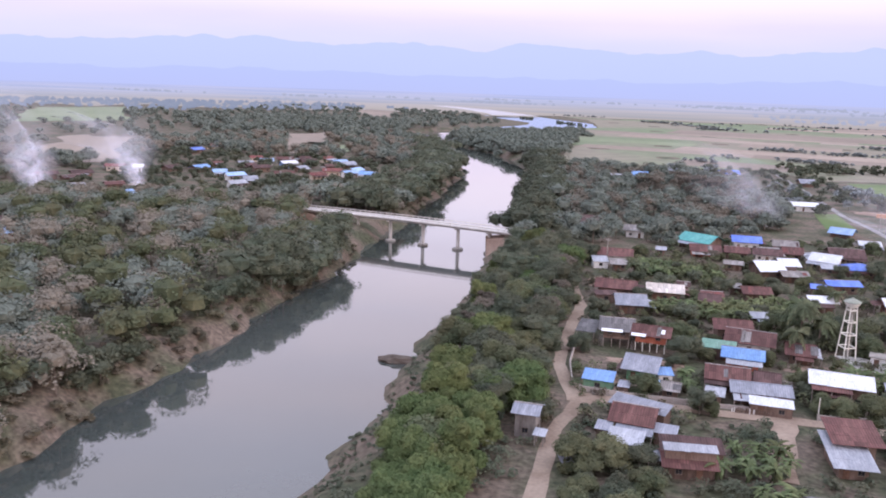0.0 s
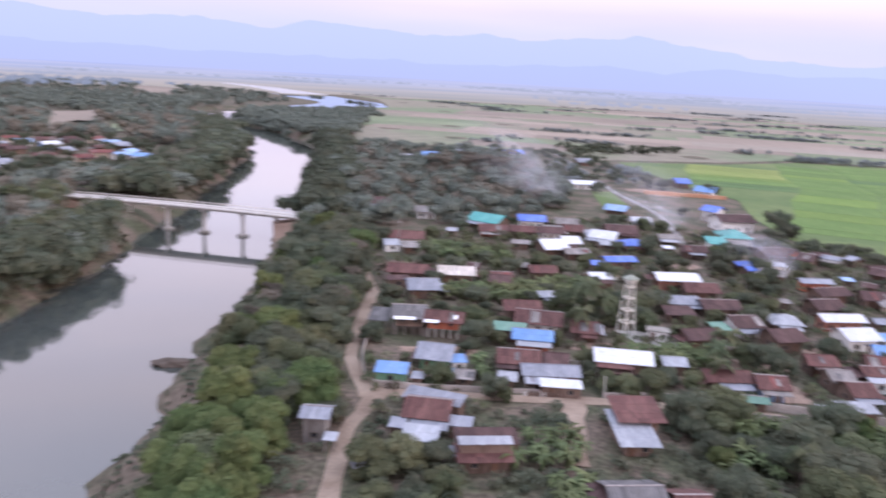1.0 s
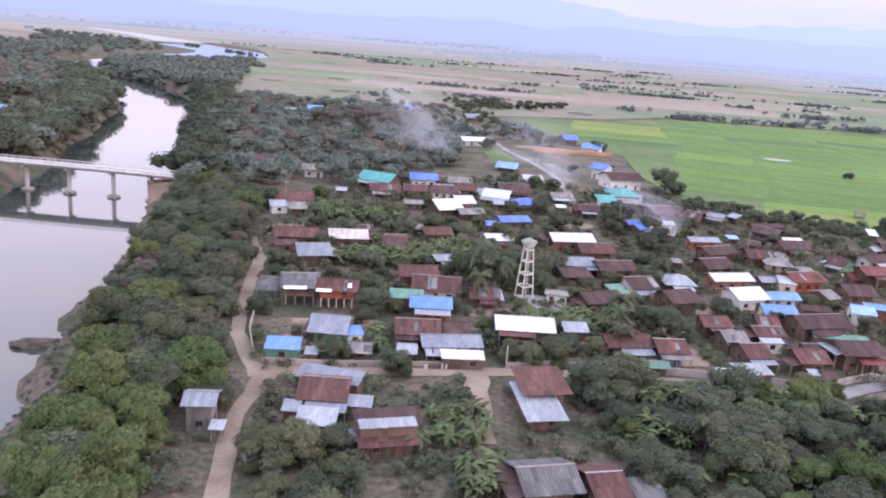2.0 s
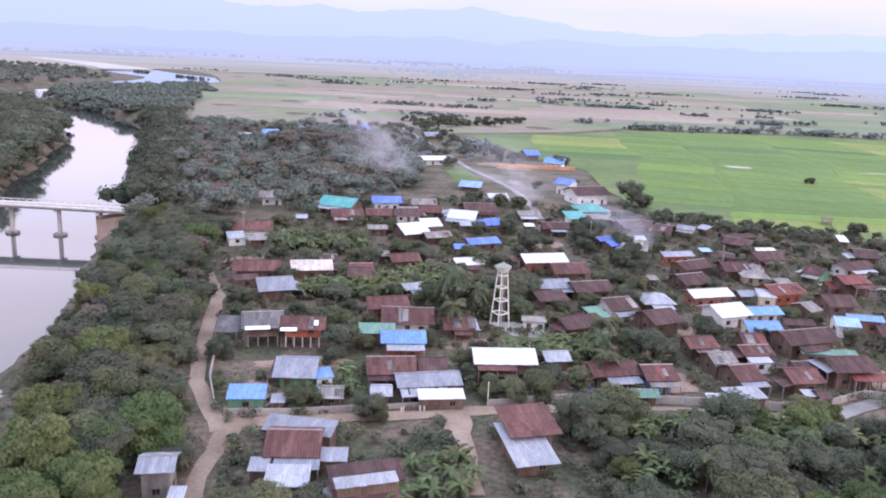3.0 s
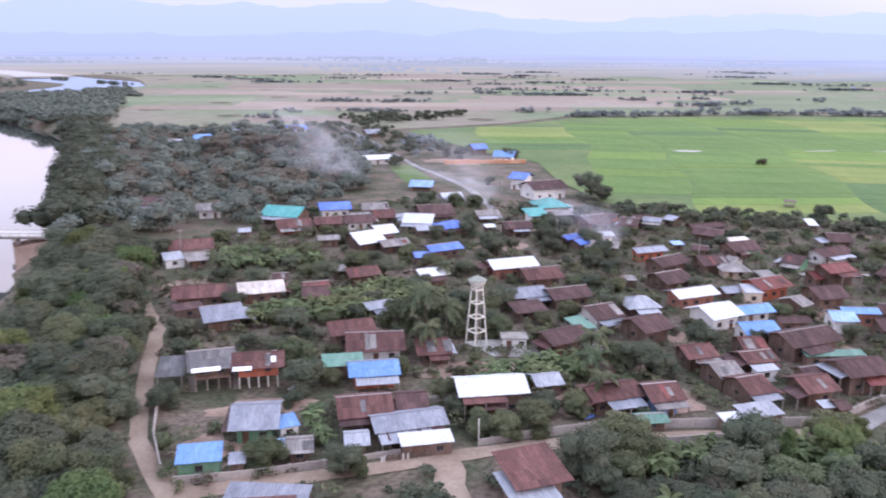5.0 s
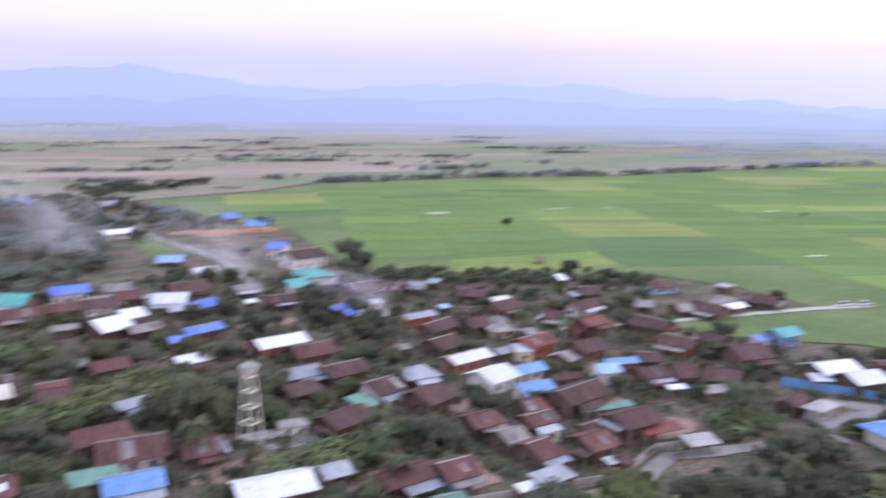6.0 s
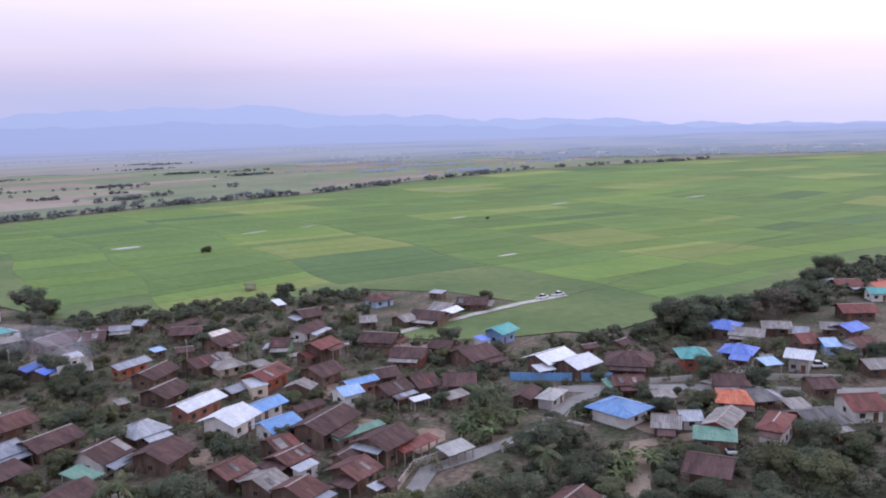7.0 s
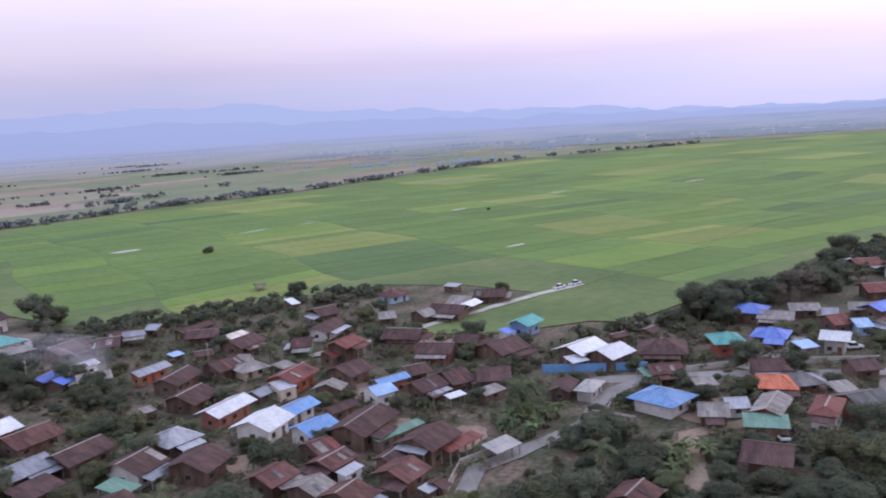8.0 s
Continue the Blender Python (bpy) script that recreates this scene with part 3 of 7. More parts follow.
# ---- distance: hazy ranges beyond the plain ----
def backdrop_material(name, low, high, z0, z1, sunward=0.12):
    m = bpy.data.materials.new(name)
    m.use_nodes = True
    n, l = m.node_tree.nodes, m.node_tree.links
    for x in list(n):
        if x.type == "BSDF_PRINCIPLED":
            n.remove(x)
    # unlit: haze and its brightening towards the sun are put into the emission
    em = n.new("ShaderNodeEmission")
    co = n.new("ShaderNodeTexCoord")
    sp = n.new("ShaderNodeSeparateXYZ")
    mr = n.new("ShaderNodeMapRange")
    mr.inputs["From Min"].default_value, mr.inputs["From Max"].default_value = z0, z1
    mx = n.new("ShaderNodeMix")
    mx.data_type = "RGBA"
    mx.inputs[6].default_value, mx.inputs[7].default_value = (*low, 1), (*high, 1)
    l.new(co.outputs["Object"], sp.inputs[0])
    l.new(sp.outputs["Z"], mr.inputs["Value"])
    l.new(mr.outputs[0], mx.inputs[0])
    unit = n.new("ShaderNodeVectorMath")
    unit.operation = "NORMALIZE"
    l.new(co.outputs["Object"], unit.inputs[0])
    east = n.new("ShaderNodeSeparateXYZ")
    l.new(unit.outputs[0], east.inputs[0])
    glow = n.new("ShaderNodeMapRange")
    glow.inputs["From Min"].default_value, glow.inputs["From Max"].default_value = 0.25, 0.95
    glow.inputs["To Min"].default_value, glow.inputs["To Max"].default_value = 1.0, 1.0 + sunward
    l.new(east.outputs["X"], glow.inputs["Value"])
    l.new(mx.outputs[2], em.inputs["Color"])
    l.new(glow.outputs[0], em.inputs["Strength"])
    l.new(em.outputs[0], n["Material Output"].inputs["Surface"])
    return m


def range_of_hills(name, radius, profile, material, rough, seed, label):
    """A ring of hills: a ridge line over the compass with front slopes that come forward."""
    az = np.arange(-75, 125, 0.25)
    h = np.interp(az, [p[0] for p in profile], [p[1] for p in profile])
    vs, fs = [], []
    for i, (a, top) in enumerate(zip(az, h)):
        top = top + 0.8 * rough * noise.fractal(Vector((a * 0.22, seed, 0)), 0.9, 2.0, 4) * min(1.0, max(top, 0) / 60)
        sn, cs = math.sin(radians(a)), math.cos(radians(a))
        for k, (back, frac) in enumerate(((-260, 0.0), (-130, 0.45), (-50, 0.8), (0, 1.0), (200, 0.0))):
            r = radius + back
            vs.append((sn * r, cs * r, -6 + max(top, 1) * frac))
        if i:
            fs += [(5 * i - 5 + k, 5 * i + k, 5 * i + 1 + k, 5 * i - 4 + k) for k in range(4)]
    return tagged(new(name, mesh_from(name, vs, fs, material, True)), label, "mountains", kind="structure")


def far_plain():
    """The last stretch of plain before the hills, pale with distance: a flat ring that glows as hazy distance does."""
    m = bpy.data.materials.new("hazy_far_plain")
    m.use_nodes = True
    n, l = m.node_tree.nodes, m.node_tree.links
    n.remove(n["Principled BSDF"])
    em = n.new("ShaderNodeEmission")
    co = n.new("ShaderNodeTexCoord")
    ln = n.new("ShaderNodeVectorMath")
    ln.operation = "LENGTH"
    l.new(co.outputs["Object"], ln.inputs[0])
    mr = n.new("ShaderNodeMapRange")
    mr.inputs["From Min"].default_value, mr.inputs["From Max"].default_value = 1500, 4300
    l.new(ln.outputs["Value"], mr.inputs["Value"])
    # haze is painted into this ramp: paler and bluer with distance
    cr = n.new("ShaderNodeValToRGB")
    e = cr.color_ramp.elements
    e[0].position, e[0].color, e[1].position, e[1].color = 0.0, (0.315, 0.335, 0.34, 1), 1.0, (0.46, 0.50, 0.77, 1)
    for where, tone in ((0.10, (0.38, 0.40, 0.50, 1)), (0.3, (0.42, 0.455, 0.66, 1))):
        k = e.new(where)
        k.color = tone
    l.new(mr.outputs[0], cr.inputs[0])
    # dry and pinkish to the north, greener to the east
    unit = n.new("ShaderNodeVectorMath")
    unit.operation = "NORMALIZE"
    l.new(co.outputs["Object"], unit.inputs[0])
    east = n.new("ShaderNodeSeparateXYZ")
    l.new(unit.outputs[0], east.inputs[0])
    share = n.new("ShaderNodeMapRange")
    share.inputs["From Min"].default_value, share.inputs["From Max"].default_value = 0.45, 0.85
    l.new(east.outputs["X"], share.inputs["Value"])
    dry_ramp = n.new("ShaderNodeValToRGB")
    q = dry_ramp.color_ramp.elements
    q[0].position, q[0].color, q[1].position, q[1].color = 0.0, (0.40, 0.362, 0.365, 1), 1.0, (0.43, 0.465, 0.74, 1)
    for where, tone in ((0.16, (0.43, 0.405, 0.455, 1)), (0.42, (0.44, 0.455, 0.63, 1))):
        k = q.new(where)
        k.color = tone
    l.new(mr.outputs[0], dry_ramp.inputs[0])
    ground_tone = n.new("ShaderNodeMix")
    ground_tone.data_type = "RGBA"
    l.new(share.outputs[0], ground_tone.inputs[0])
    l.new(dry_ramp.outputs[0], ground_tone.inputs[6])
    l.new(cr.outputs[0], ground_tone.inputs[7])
    mp = n.new("ShaderNodeMapping")
    mp.inputs["Scale"].default_value = (0.0016, 0.006, 1)
    mp.inputs["Rotation"].default_value = (0, 0, 0.25)
    l.new(co.outputs["Object"], mp.inputs[0])
    ns = n.new("ShaderNodeTexNoise")
    ns.inputs["Scale"].default_value, ns.inputs["Detail"].default_value = 1.0, 6.0
    l.new(mp.outputs[0], ns.inputs["Vector"])
    r2 = n.new("ShaderNodeValToRGB")
    r2.color_ramp.elements[0].position, r2.color_ramp.elements[0].color = 0.36, (0.86, 0.91, 0.96, 1)
    r2.color_ramp.elements[1].position, r2.color_ramp.elements[1].color = 0.56, (1.06, 1.03, 1.0, 1)
    l.new(ns.outputs[0], r2.inputs[0])
    mu = n.new("ShaderNodeMix")
    mu.data_type, mu.blend_type = "RGBA", "MULTIPLY"
    mu.inputs[0].default_value = 1.0
    l.new(ground_tone.outputs[2], mu.inputs[6])
    l.new(r2.outputs[0], mu.inputs[7])
    l.new(mu.outputs[2], em.inputs["Color"])
    l.new(em.outputs[0], n["Material Output"].inputs["Surface"])
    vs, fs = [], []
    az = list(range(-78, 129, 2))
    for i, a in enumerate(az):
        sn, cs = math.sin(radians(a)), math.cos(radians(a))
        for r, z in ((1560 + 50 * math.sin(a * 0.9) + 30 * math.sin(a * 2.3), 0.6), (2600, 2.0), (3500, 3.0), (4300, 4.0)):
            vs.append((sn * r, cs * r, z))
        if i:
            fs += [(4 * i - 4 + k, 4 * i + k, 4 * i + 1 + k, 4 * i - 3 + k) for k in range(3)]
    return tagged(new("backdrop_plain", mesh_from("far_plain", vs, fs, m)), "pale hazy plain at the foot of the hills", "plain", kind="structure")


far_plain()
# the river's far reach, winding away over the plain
# sky glare on the far water is painted into its pale colour
M_REACH = surface("sky_glare_water", (0.30, 0.285, 0.30), (0.38, 0.36, 0.375), 0.01, 0.1, 0.4, spec=0.5, fine_amount=0.05)
reach = [(-212, 1503), (-240, 1568), (-330, 1740), (-450, 1900)]
rv, rf = [], []
for i, (x, y) in enumerate(reach):
    a, b = reach[max(i - 1, 0)], reach[min(i + 1, len(reach) - 1)]
    d = Vector((b[0] - a[0], b[1] - a[1])).normalized()
    for s in (-1, 1):
        w = (44, 36, 30, 16)[i]
        px, py = x + d.y * s * w, y - d.x * s * w
        rv.append((px, py, 1.2 + 0.0014 * max(0.0, math.hypot(px, py) - 1500)))
    if i:
        rf.append((2 * i - 2, 2 * i - 1, 2 * i + 1, 2 * i))
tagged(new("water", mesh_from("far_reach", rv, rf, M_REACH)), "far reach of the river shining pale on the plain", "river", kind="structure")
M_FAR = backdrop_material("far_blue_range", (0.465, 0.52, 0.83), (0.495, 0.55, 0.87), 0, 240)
# these trees glow: distance haze is put into their emission colour
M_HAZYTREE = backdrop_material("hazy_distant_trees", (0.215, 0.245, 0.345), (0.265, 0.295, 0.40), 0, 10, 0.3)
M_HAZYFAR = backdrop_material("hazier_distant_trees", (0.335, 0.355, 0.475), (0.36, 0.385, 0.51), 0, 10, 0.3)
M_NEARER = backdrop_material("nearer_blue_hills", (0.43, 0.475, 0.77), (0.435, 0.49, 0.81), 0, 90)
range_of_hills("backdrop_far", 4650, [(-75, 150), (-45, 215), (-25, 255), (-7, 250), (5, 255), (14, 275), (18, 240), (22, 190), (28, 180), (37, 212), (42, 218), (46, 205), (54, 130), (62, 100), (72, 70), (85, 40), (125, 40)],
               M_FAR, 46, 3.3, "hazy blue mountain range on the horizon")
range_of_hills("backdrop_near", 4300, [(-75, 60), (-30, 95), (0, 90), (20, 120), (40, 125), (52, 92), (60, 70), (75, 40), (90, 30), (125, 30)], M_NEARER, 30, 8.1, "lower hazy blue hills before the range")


# ---- trees ----
def leaf_cloud(rng, lobes, count, size, droop=0.0, flat=0.85, up=1.4, rough=0.8):
    """Leaf sprays as small three-cornered sprigs strewn over overlapping lobes; a few hang inside."""
    c = np.array([l[:3] for l in lobes])
    r = np.array([l[3] for l in lobes])
    w = r ** 2 / np.sum(r ** 2)
    idx = rng.choice(len(lobes), count, p=w)
    d = rng.normal(size=(count, 3))
    d[:, 2] = np.where(d[:, 2] < -0.35, -d[:, 2], d[:, 2])
    d /= np.linalg.norm(d, axis=1)[:, None]
    rad = r[idx] * (0.72 + 0.36 * rng.random(count) ** 0.6)
    p = c[idx] + d * rad[:, None] * np.array([1, 1, flat])
    nrm = d + rng.normal(scale=rough, size=(count, 3)) + np.array([0, 0, up])
    nrm /= np.linalg.norm(nrm, axis=1)[:, None]
    t = np.cross(nrm, rng.normal(size=(count, 3)))
    t /= np.linalg.norm(t, axis=1)[:, None]
    b = np.cross(nrm, t)
    s = size * (0.6 + 0.8 * rng.random(count))[:, None]
    low = np.array([0, 0, -1.0]) * droop * s
    v = np.stack([p - t * s * 0.5 - b * s * 0.40, p + t * s * 0.62 - b * s * 0.05 + low, p - t * s * 0.35 + b * s * 0.45], 1)
    return v.reshape(-1, 3)


def core_faces(lobes, shrink, rng):
    """Rough dark inner masses, so that a crown is not seen through everywhere."""
    vs, fs = [], []
    for x, y, z, r in lobes:
        o = len(vs)
        rings = 3
        for i in range(rings + 1):
            th = math.pi * i / rings
            for k in range(6):
                ph = 2 * math.pi * k / 6
                q = r * shrink * (0.8 + 0.35 * rng.random())
                vs.append((x + q * math.sin(th) * math.cos(ph), y + q * math.sin(th) * math.sin(ph), z + 0.7 * q * math.cos(th)))
        for i in range(rings):
            for k in range(6):
                k2 = (k + 1) % 6
                fs.append((o + i * 6 + k, o + (i + 1) * 6 + k, o + (i + 1) * 6 + k2, o + i * 6 + k2))
    return vs, fs


def crown_mesh(name, seed, height, width, lobes_n, leaves, size, material, droop=0.0, base=0.16, core=0.68, up=1.4, rough=0.8):
    rng = np.random.default_rng(seed)
    lobes = [(0, 0, height * 0.66, width * 0.36)]
    for i in range(lobes_n):
        a, q = rng.random() * 6.283, 0.30 + 0.2 * rng.random()
        lobes.append((math.cos(a) * width * q * 0.9, math.sin(a) * width * q * 0.9, height * (base + 0.08 + (0.78 - base) * rng.random()), width * (0.15 + 0.13 * rng.random())))
    quads = leaf_cloud(rng, lobes, leaves, size, droop, 0.85, up, rough)
    vs, fs = quads.tolist(), [(3 * i, 3 * i + 1, 3 * i + 2) for i in range(leaves)]
    if core:
        cv, cf = core_faces(lobes, core, rng)
        o = len(vs)
        vs += cv
        fs += [tuple(o + i for i in f) for f in cf]
    return mesh_from(name, vs, fs, material), lobes


def trunk_mesh(name, seed, height, girth, lobes, sides=6):
    rng = random.Random(seed)
    vs, fs = [], []

    def grow(path, radii):
        v, f = tube(path, radii, sides)
        o = len(vs)
        vs.extend(v)
        fs.extend(tuple(o + i for i in q) for q in f)

    fork = Vector((rng.uniform(-0.3, 0.3), rng.uniform(-0.3, 0.3), height * 0.36))
    grow([(0, 0, -0.6), (0.05, 0, height * 0.15), fork, (fork.x, fork.y, height * 0.62)], [girth * 1.3, girth, girth * 0.8, girth * 0.35])
    for x, y, z, r in lobes[1:6]:
        mid = Vector((x * 0.5, y * 0.5, height * 0.36 + (z - height * 0.36) * 0.6))
        grow([fork, mid, (x, y, z)], [girth * 0.5, girth * 0.32, girth * 0.12])
    return mesh_from(name, vs, fs, M_BARK)


def tree_kind(name, seed, height, width, lobes_n, leaves, size, material, label, category="tree", droop=0.0, base=0.16, core=0.68, girth=None, up=1.4, rough=0.8):
    root = tagged(new(name), label, category)
    me, lobes = crown_mesh(name + "_crown", seed, height, width, lobes_n, leaves, size, material, droop, base, core, up, rough)
    put("crown", me, root)
    put("trunk", trunk_mesh(name + "_trunk", seed, height, girth or height * 0.022, lobes), root)
    return root


def bare_tree_kind(name, seed, height, width, label):
    """A tree that has dropped most of its leaves: forked twigs and a thin brown haze of leaves."""
    rng = random.Random(seed)
    root = tagged(new(name), label, "tree")
    vs, fs, tips = [], [], []

    def limb(p, d, length, r, depth):
        q = p + d * length * 0.5 + Vector((rng.uniform(-1, 1), rng.uniform(-1, 1), 0)) * length * 0.06
        e = p + d * length
        v, f = tube([p, q, e], [r, r * 0.8, r * 0.55], 4, False)
        o = len(vs)
        vs.extend(v)
        fs.extend(tuple(o + i for i in k) for k in f)
        if depth == 0:
            tips.append(e)
            return
        for k in range(3):
            nd = (d + Vector((rng.uniform(-1, 1), rng.uniform(-1, 1), rng.uniform(-0.2, 0.6))) * 0.75).normalized()
            limb(e, nd, length * rng.uniform(0.6, 0.8), r * 0.55, depth - 1)

    limb(Vector((0, 0, -0.5)), Vector((0, 0, 1)), height * 0.36, height * 0.022, 4)
    put("branch", mesh_from(name + "_branches", vs, fs, M_BARK), root)
    rg = np.random.default_rng(seed)
    lobes = [(t.x, t.y, t.z, height * 0.085) for t in tips]
    q = leaf_cloud(rg, lobes, 1700, 0.4)
    put("crown", mesh_from(name + "_leaves", q.tolist(), [(3 * i, 3 * i + 1, 3 * i + 2) for i in range(1700)], M_DRY), root)
    return root


def palm_kind(name, seed, height, fronds, reach, label):
    rng = random.Random(seed)
    root = tagged(new(name), label, "palm tree")
    v, f = tube([(0, 0, -0.4), (0.25, 0, height * 0.4), (0.35, 0.1, height * 0.8), (0.4, 0.1, height)], [0.22, 0.16, 0.14, 0.13], 7)
    put("trunk", mesh_from(name + "_trunk", v, f, M_BARK), root)
    top = Vector((0.4, 0.1, height))
    for k in range(fronds):
        a = 2 * math.pi * k / fronds + rng.uniform(-0.2, 0.2)
        up = rng.uniform(0.1, 1.0)
        vs, fs = [], []
        n = 8
        spine = [Vector((math.cos(a) * reach * s, math.sin(a) * reach * s, reach * (up * s - 1.15 * s * s * (0.6 + 0.5 * (1 - up))))) for s in [i / n for i in range(n + 1)]]
        side = Vector((-math.sin(a), math.cos(a), 0))
        for i in range(1, n + 1):
            ln = reach * 0.26 * math.sin(math.pi * (0.12 + 0.8 * i / n))
            for sg in (-1, 1):
                o = len(vs)
                vs += [top + spine[i - 1], top + spine[i], top + spine[i] + side * sg * ln + Vector((0, 0, -ln * 0.55)), top + spine[i - 1] * 0.6 + spine[i] * 0.4 + side * sg * ln * 0.9 + Vector((0, 0, -ln * 0.5))]
                fs.append((o, o + 1, o + 2, o + 3))
        put("frond", mesh_from(name + "_frond", vs, fs, M_PALM), root)
    return root


def banana_kind(name, seed, label):
    """A clump of banana plants: short stems with broad arching leaves."""
    rng = random.Random(seed)
    root = tagged(new(name), label, "banana plant")
    allv, allf = [], []
    for s in range(3):
        bx, by, h = rng.uniform(-0.9, 0.9), rng.uniform(-0.9, 0.9), rng.uniform(1.4, 2.4)
        v, f = tube([(bx, by, -0.3), (bx, by, h)], [0.16, 0.1], 6)
        put("stem", mesh_from(name + "_stem", v, f, M_PALM), root)
        for k in range(6):
            a = 2 * math.pi * k / 6 + rng.uniform(-0.4, 0.4)
            ln, up = rng.uniform(1.5, 2.3), rng.uniform(0.5, 1.3)
            vs, fs = [], []
            side = Vector((-math.sin(a), math.cos(a), 0))
            for i in range(6):
                q = i / 5
                c = Vector((bx + math.cos(a) * ln * q, by + math.sin(a) * ln * q, h + ln * (up * q - 0.95 * q * q)))
                w = 0.34 * math.sin(math.pi * (0.08 + 0.84 * q))
                vs += [c - side * w + Vector((0, 0, -w * 0.3)), c, c + side * w + Vector((0, 0, -w * 0.3))]
                if i:
                    o = 3 * i
                    fs += [(o - 3, o - 2, o + 1, o), (o - 2, o - 1, o + 2, o + 1)]
            o = len(allv)
            allv += vs
            allf += [tuple(o + i for i in f) for f in fs]
    tagged(put("leaves", mesh_from(name + "_leaves", allv, allf, M_BANANA), root), kind="stuff")
    return root


GREEN_KINDS = [tree_kind(nm, 20 + i, h, w, n + 4, 3400, 0.42, m, lab, core=0.88) for i, (nm, h, w, n, m, lab) in enumerate((
    ("broadleaf_tree", 11, 10, 9, M_LEAF, "spreading green broadleaf tree"), ("mango_tree", 9, 9, 8, M_LEAF_D, "dense dark green broadleaf tree"), ("tamarind_tree", 12.5, 9.5, 11, M_LEAF_D, "tall dark green tree with a lumpy crown"),
    ("fruit_tree", 8, 8, 7, M_LEAF, "rounded small green fruit tree"), ("rain_tree", 10, 11, 10, M_LEAF_D, "broad dark rain tree with a spreading crown")))]
BANK_KINDS = [tree_kind(nm, 90 + i, h, w, n, 6500, 0.33, m, lab, base=0.12, core=0.88) for i, (nm, h, w, n, m, lab) in enumerate((
    ("bank_tree", 12, 10, 18, M_LEAF_D, "tall fine-leaved dark green tree on the river bank"), ("bank_tree", 10, 9, 15, M_LEAF, "rounded fine-leaved green tree on the river bank"), ("bank_tree", 9, 10, 16, M_LEAF_D, "spreading dark green tree on the river bank")))]
BUSH_KINDS = [tree_kind("shrub", 40 + i, h, w, n, 1000, 0.38, m, lab, "shrub", base=0.12, core=0.86) for i, (h, w, n, m, lab) in enumerate((
    (3.6, 4.4, 6, M_LEAF, "bushy green shrub in a garden"), (2.8, 3.8, 5, M_SCRUB, "dry green scrub bush on earth"), (4.6, 4.6, 6, M_LEAF_D, "dark green leafy garden shrub")))]
BAMBOO_KINDS = [tree_kind("bamboo_clump", 50 + i, h, w, 20, 9000, 0.30, M_BAMBOO, "bright green feathery bamboo clump", "bamboo", droop=0.6, base=0.15, core=0.93, up=0.5, rough=0.4) for i, (h, w) in enumerate(((10, 7.5), (8, 8)))]
DRY_KINDS = [bare_tree_kind("bare_tree", 60 + i, h, w, "brown half-bare tree in the dry season") for i, (h, w) in enumerate(((9, 7), (7.5, 6)))]
PALM_KINDS = [palm_kind("coconut_palm", 70 + i, h, 15, r, "coconut palm with arching fronds") for i, (h, r) in enumerate(((7.5, 3.6), (6.0, 3.2)))]
BANANA_KINDS = [banana_kind("banana_plant", 80 + i, "banana clump with broad pale green leaves") for i in range(3)]
USED = set()


def plant(kind, x, y, scale=1.0, turn=0.0, group="", sink=0.0):
    """Sets one tree of a kind; the first use takes the built one itself."""
    sink = 2.0 if kind in GREEN_KINDS or kind in BANK_KINDS else sink
    z = float(ground_z(x, y)) - sink * scale
    ob = kind if kind not in USED else copy_thing(kind, pose(x, y, z))
    USED.add(kind)
    ob.matrix_basis = pose(x, y, z, 0, 0, turn) @ Matrix.Diagonal((scale, scale, scale * 1.0, 1))
    return tagged(ob, group=group)


# ---- houses ----
HOUSES = []
WINDOW = {}


def window_part(parent, m, w, h):
    """A window: a frame proud of the wall with a dark pane set back in it. Alike windows share their meshes."""
    key = (round(w, 1), round(h, 1))
    if key not in WINDOW:
        bm = bmesh.new()
        for a in ((-w / 2, w / 2, -0.03, 0.06, -h / 2, -h / 2 + 0.09), (-w / 2, w / 2, -0.03, 0.06, h / 2 - 0.09, h / 2), (-w / 2, -w / 2 + 0.09, -0.03, 0.06, -h / 2 + 0.09, h / 2 - 0.09),
                  (w / 2 - 0.09, w / 2, -0.03, 0.06, -h / 2 + 0.09, h / 2 - 0.09), (-0.03, 0.03, -0.02, 0.05, -h / 2 + 0.09, h / 2 - 0.09)):
            add_box(bm, *a)
        fr = bpy.data.meshes.new("window_frame")
        bm.to_mesh(fr)
        bm.free()
        fr.materials.append(M_FRAME)
        bm = box_bm(-w / 2 + 0.09, w / 2 - 0.09, -0.02, 0.02, -h / 2 + 0.09, h / 2 - 0.09)
        pn = bpy.data.meshes.new("pane")
        bm.to_mesh(pn)
        bm.free()
        pn.materials.append(M_GLASS)
        WINDOW[key] = (fr, pn)
    fr, pn = WINDOW[key]
    ob = put("window", fr, parent, m)
    put("pane", pn, ob)
    return ob


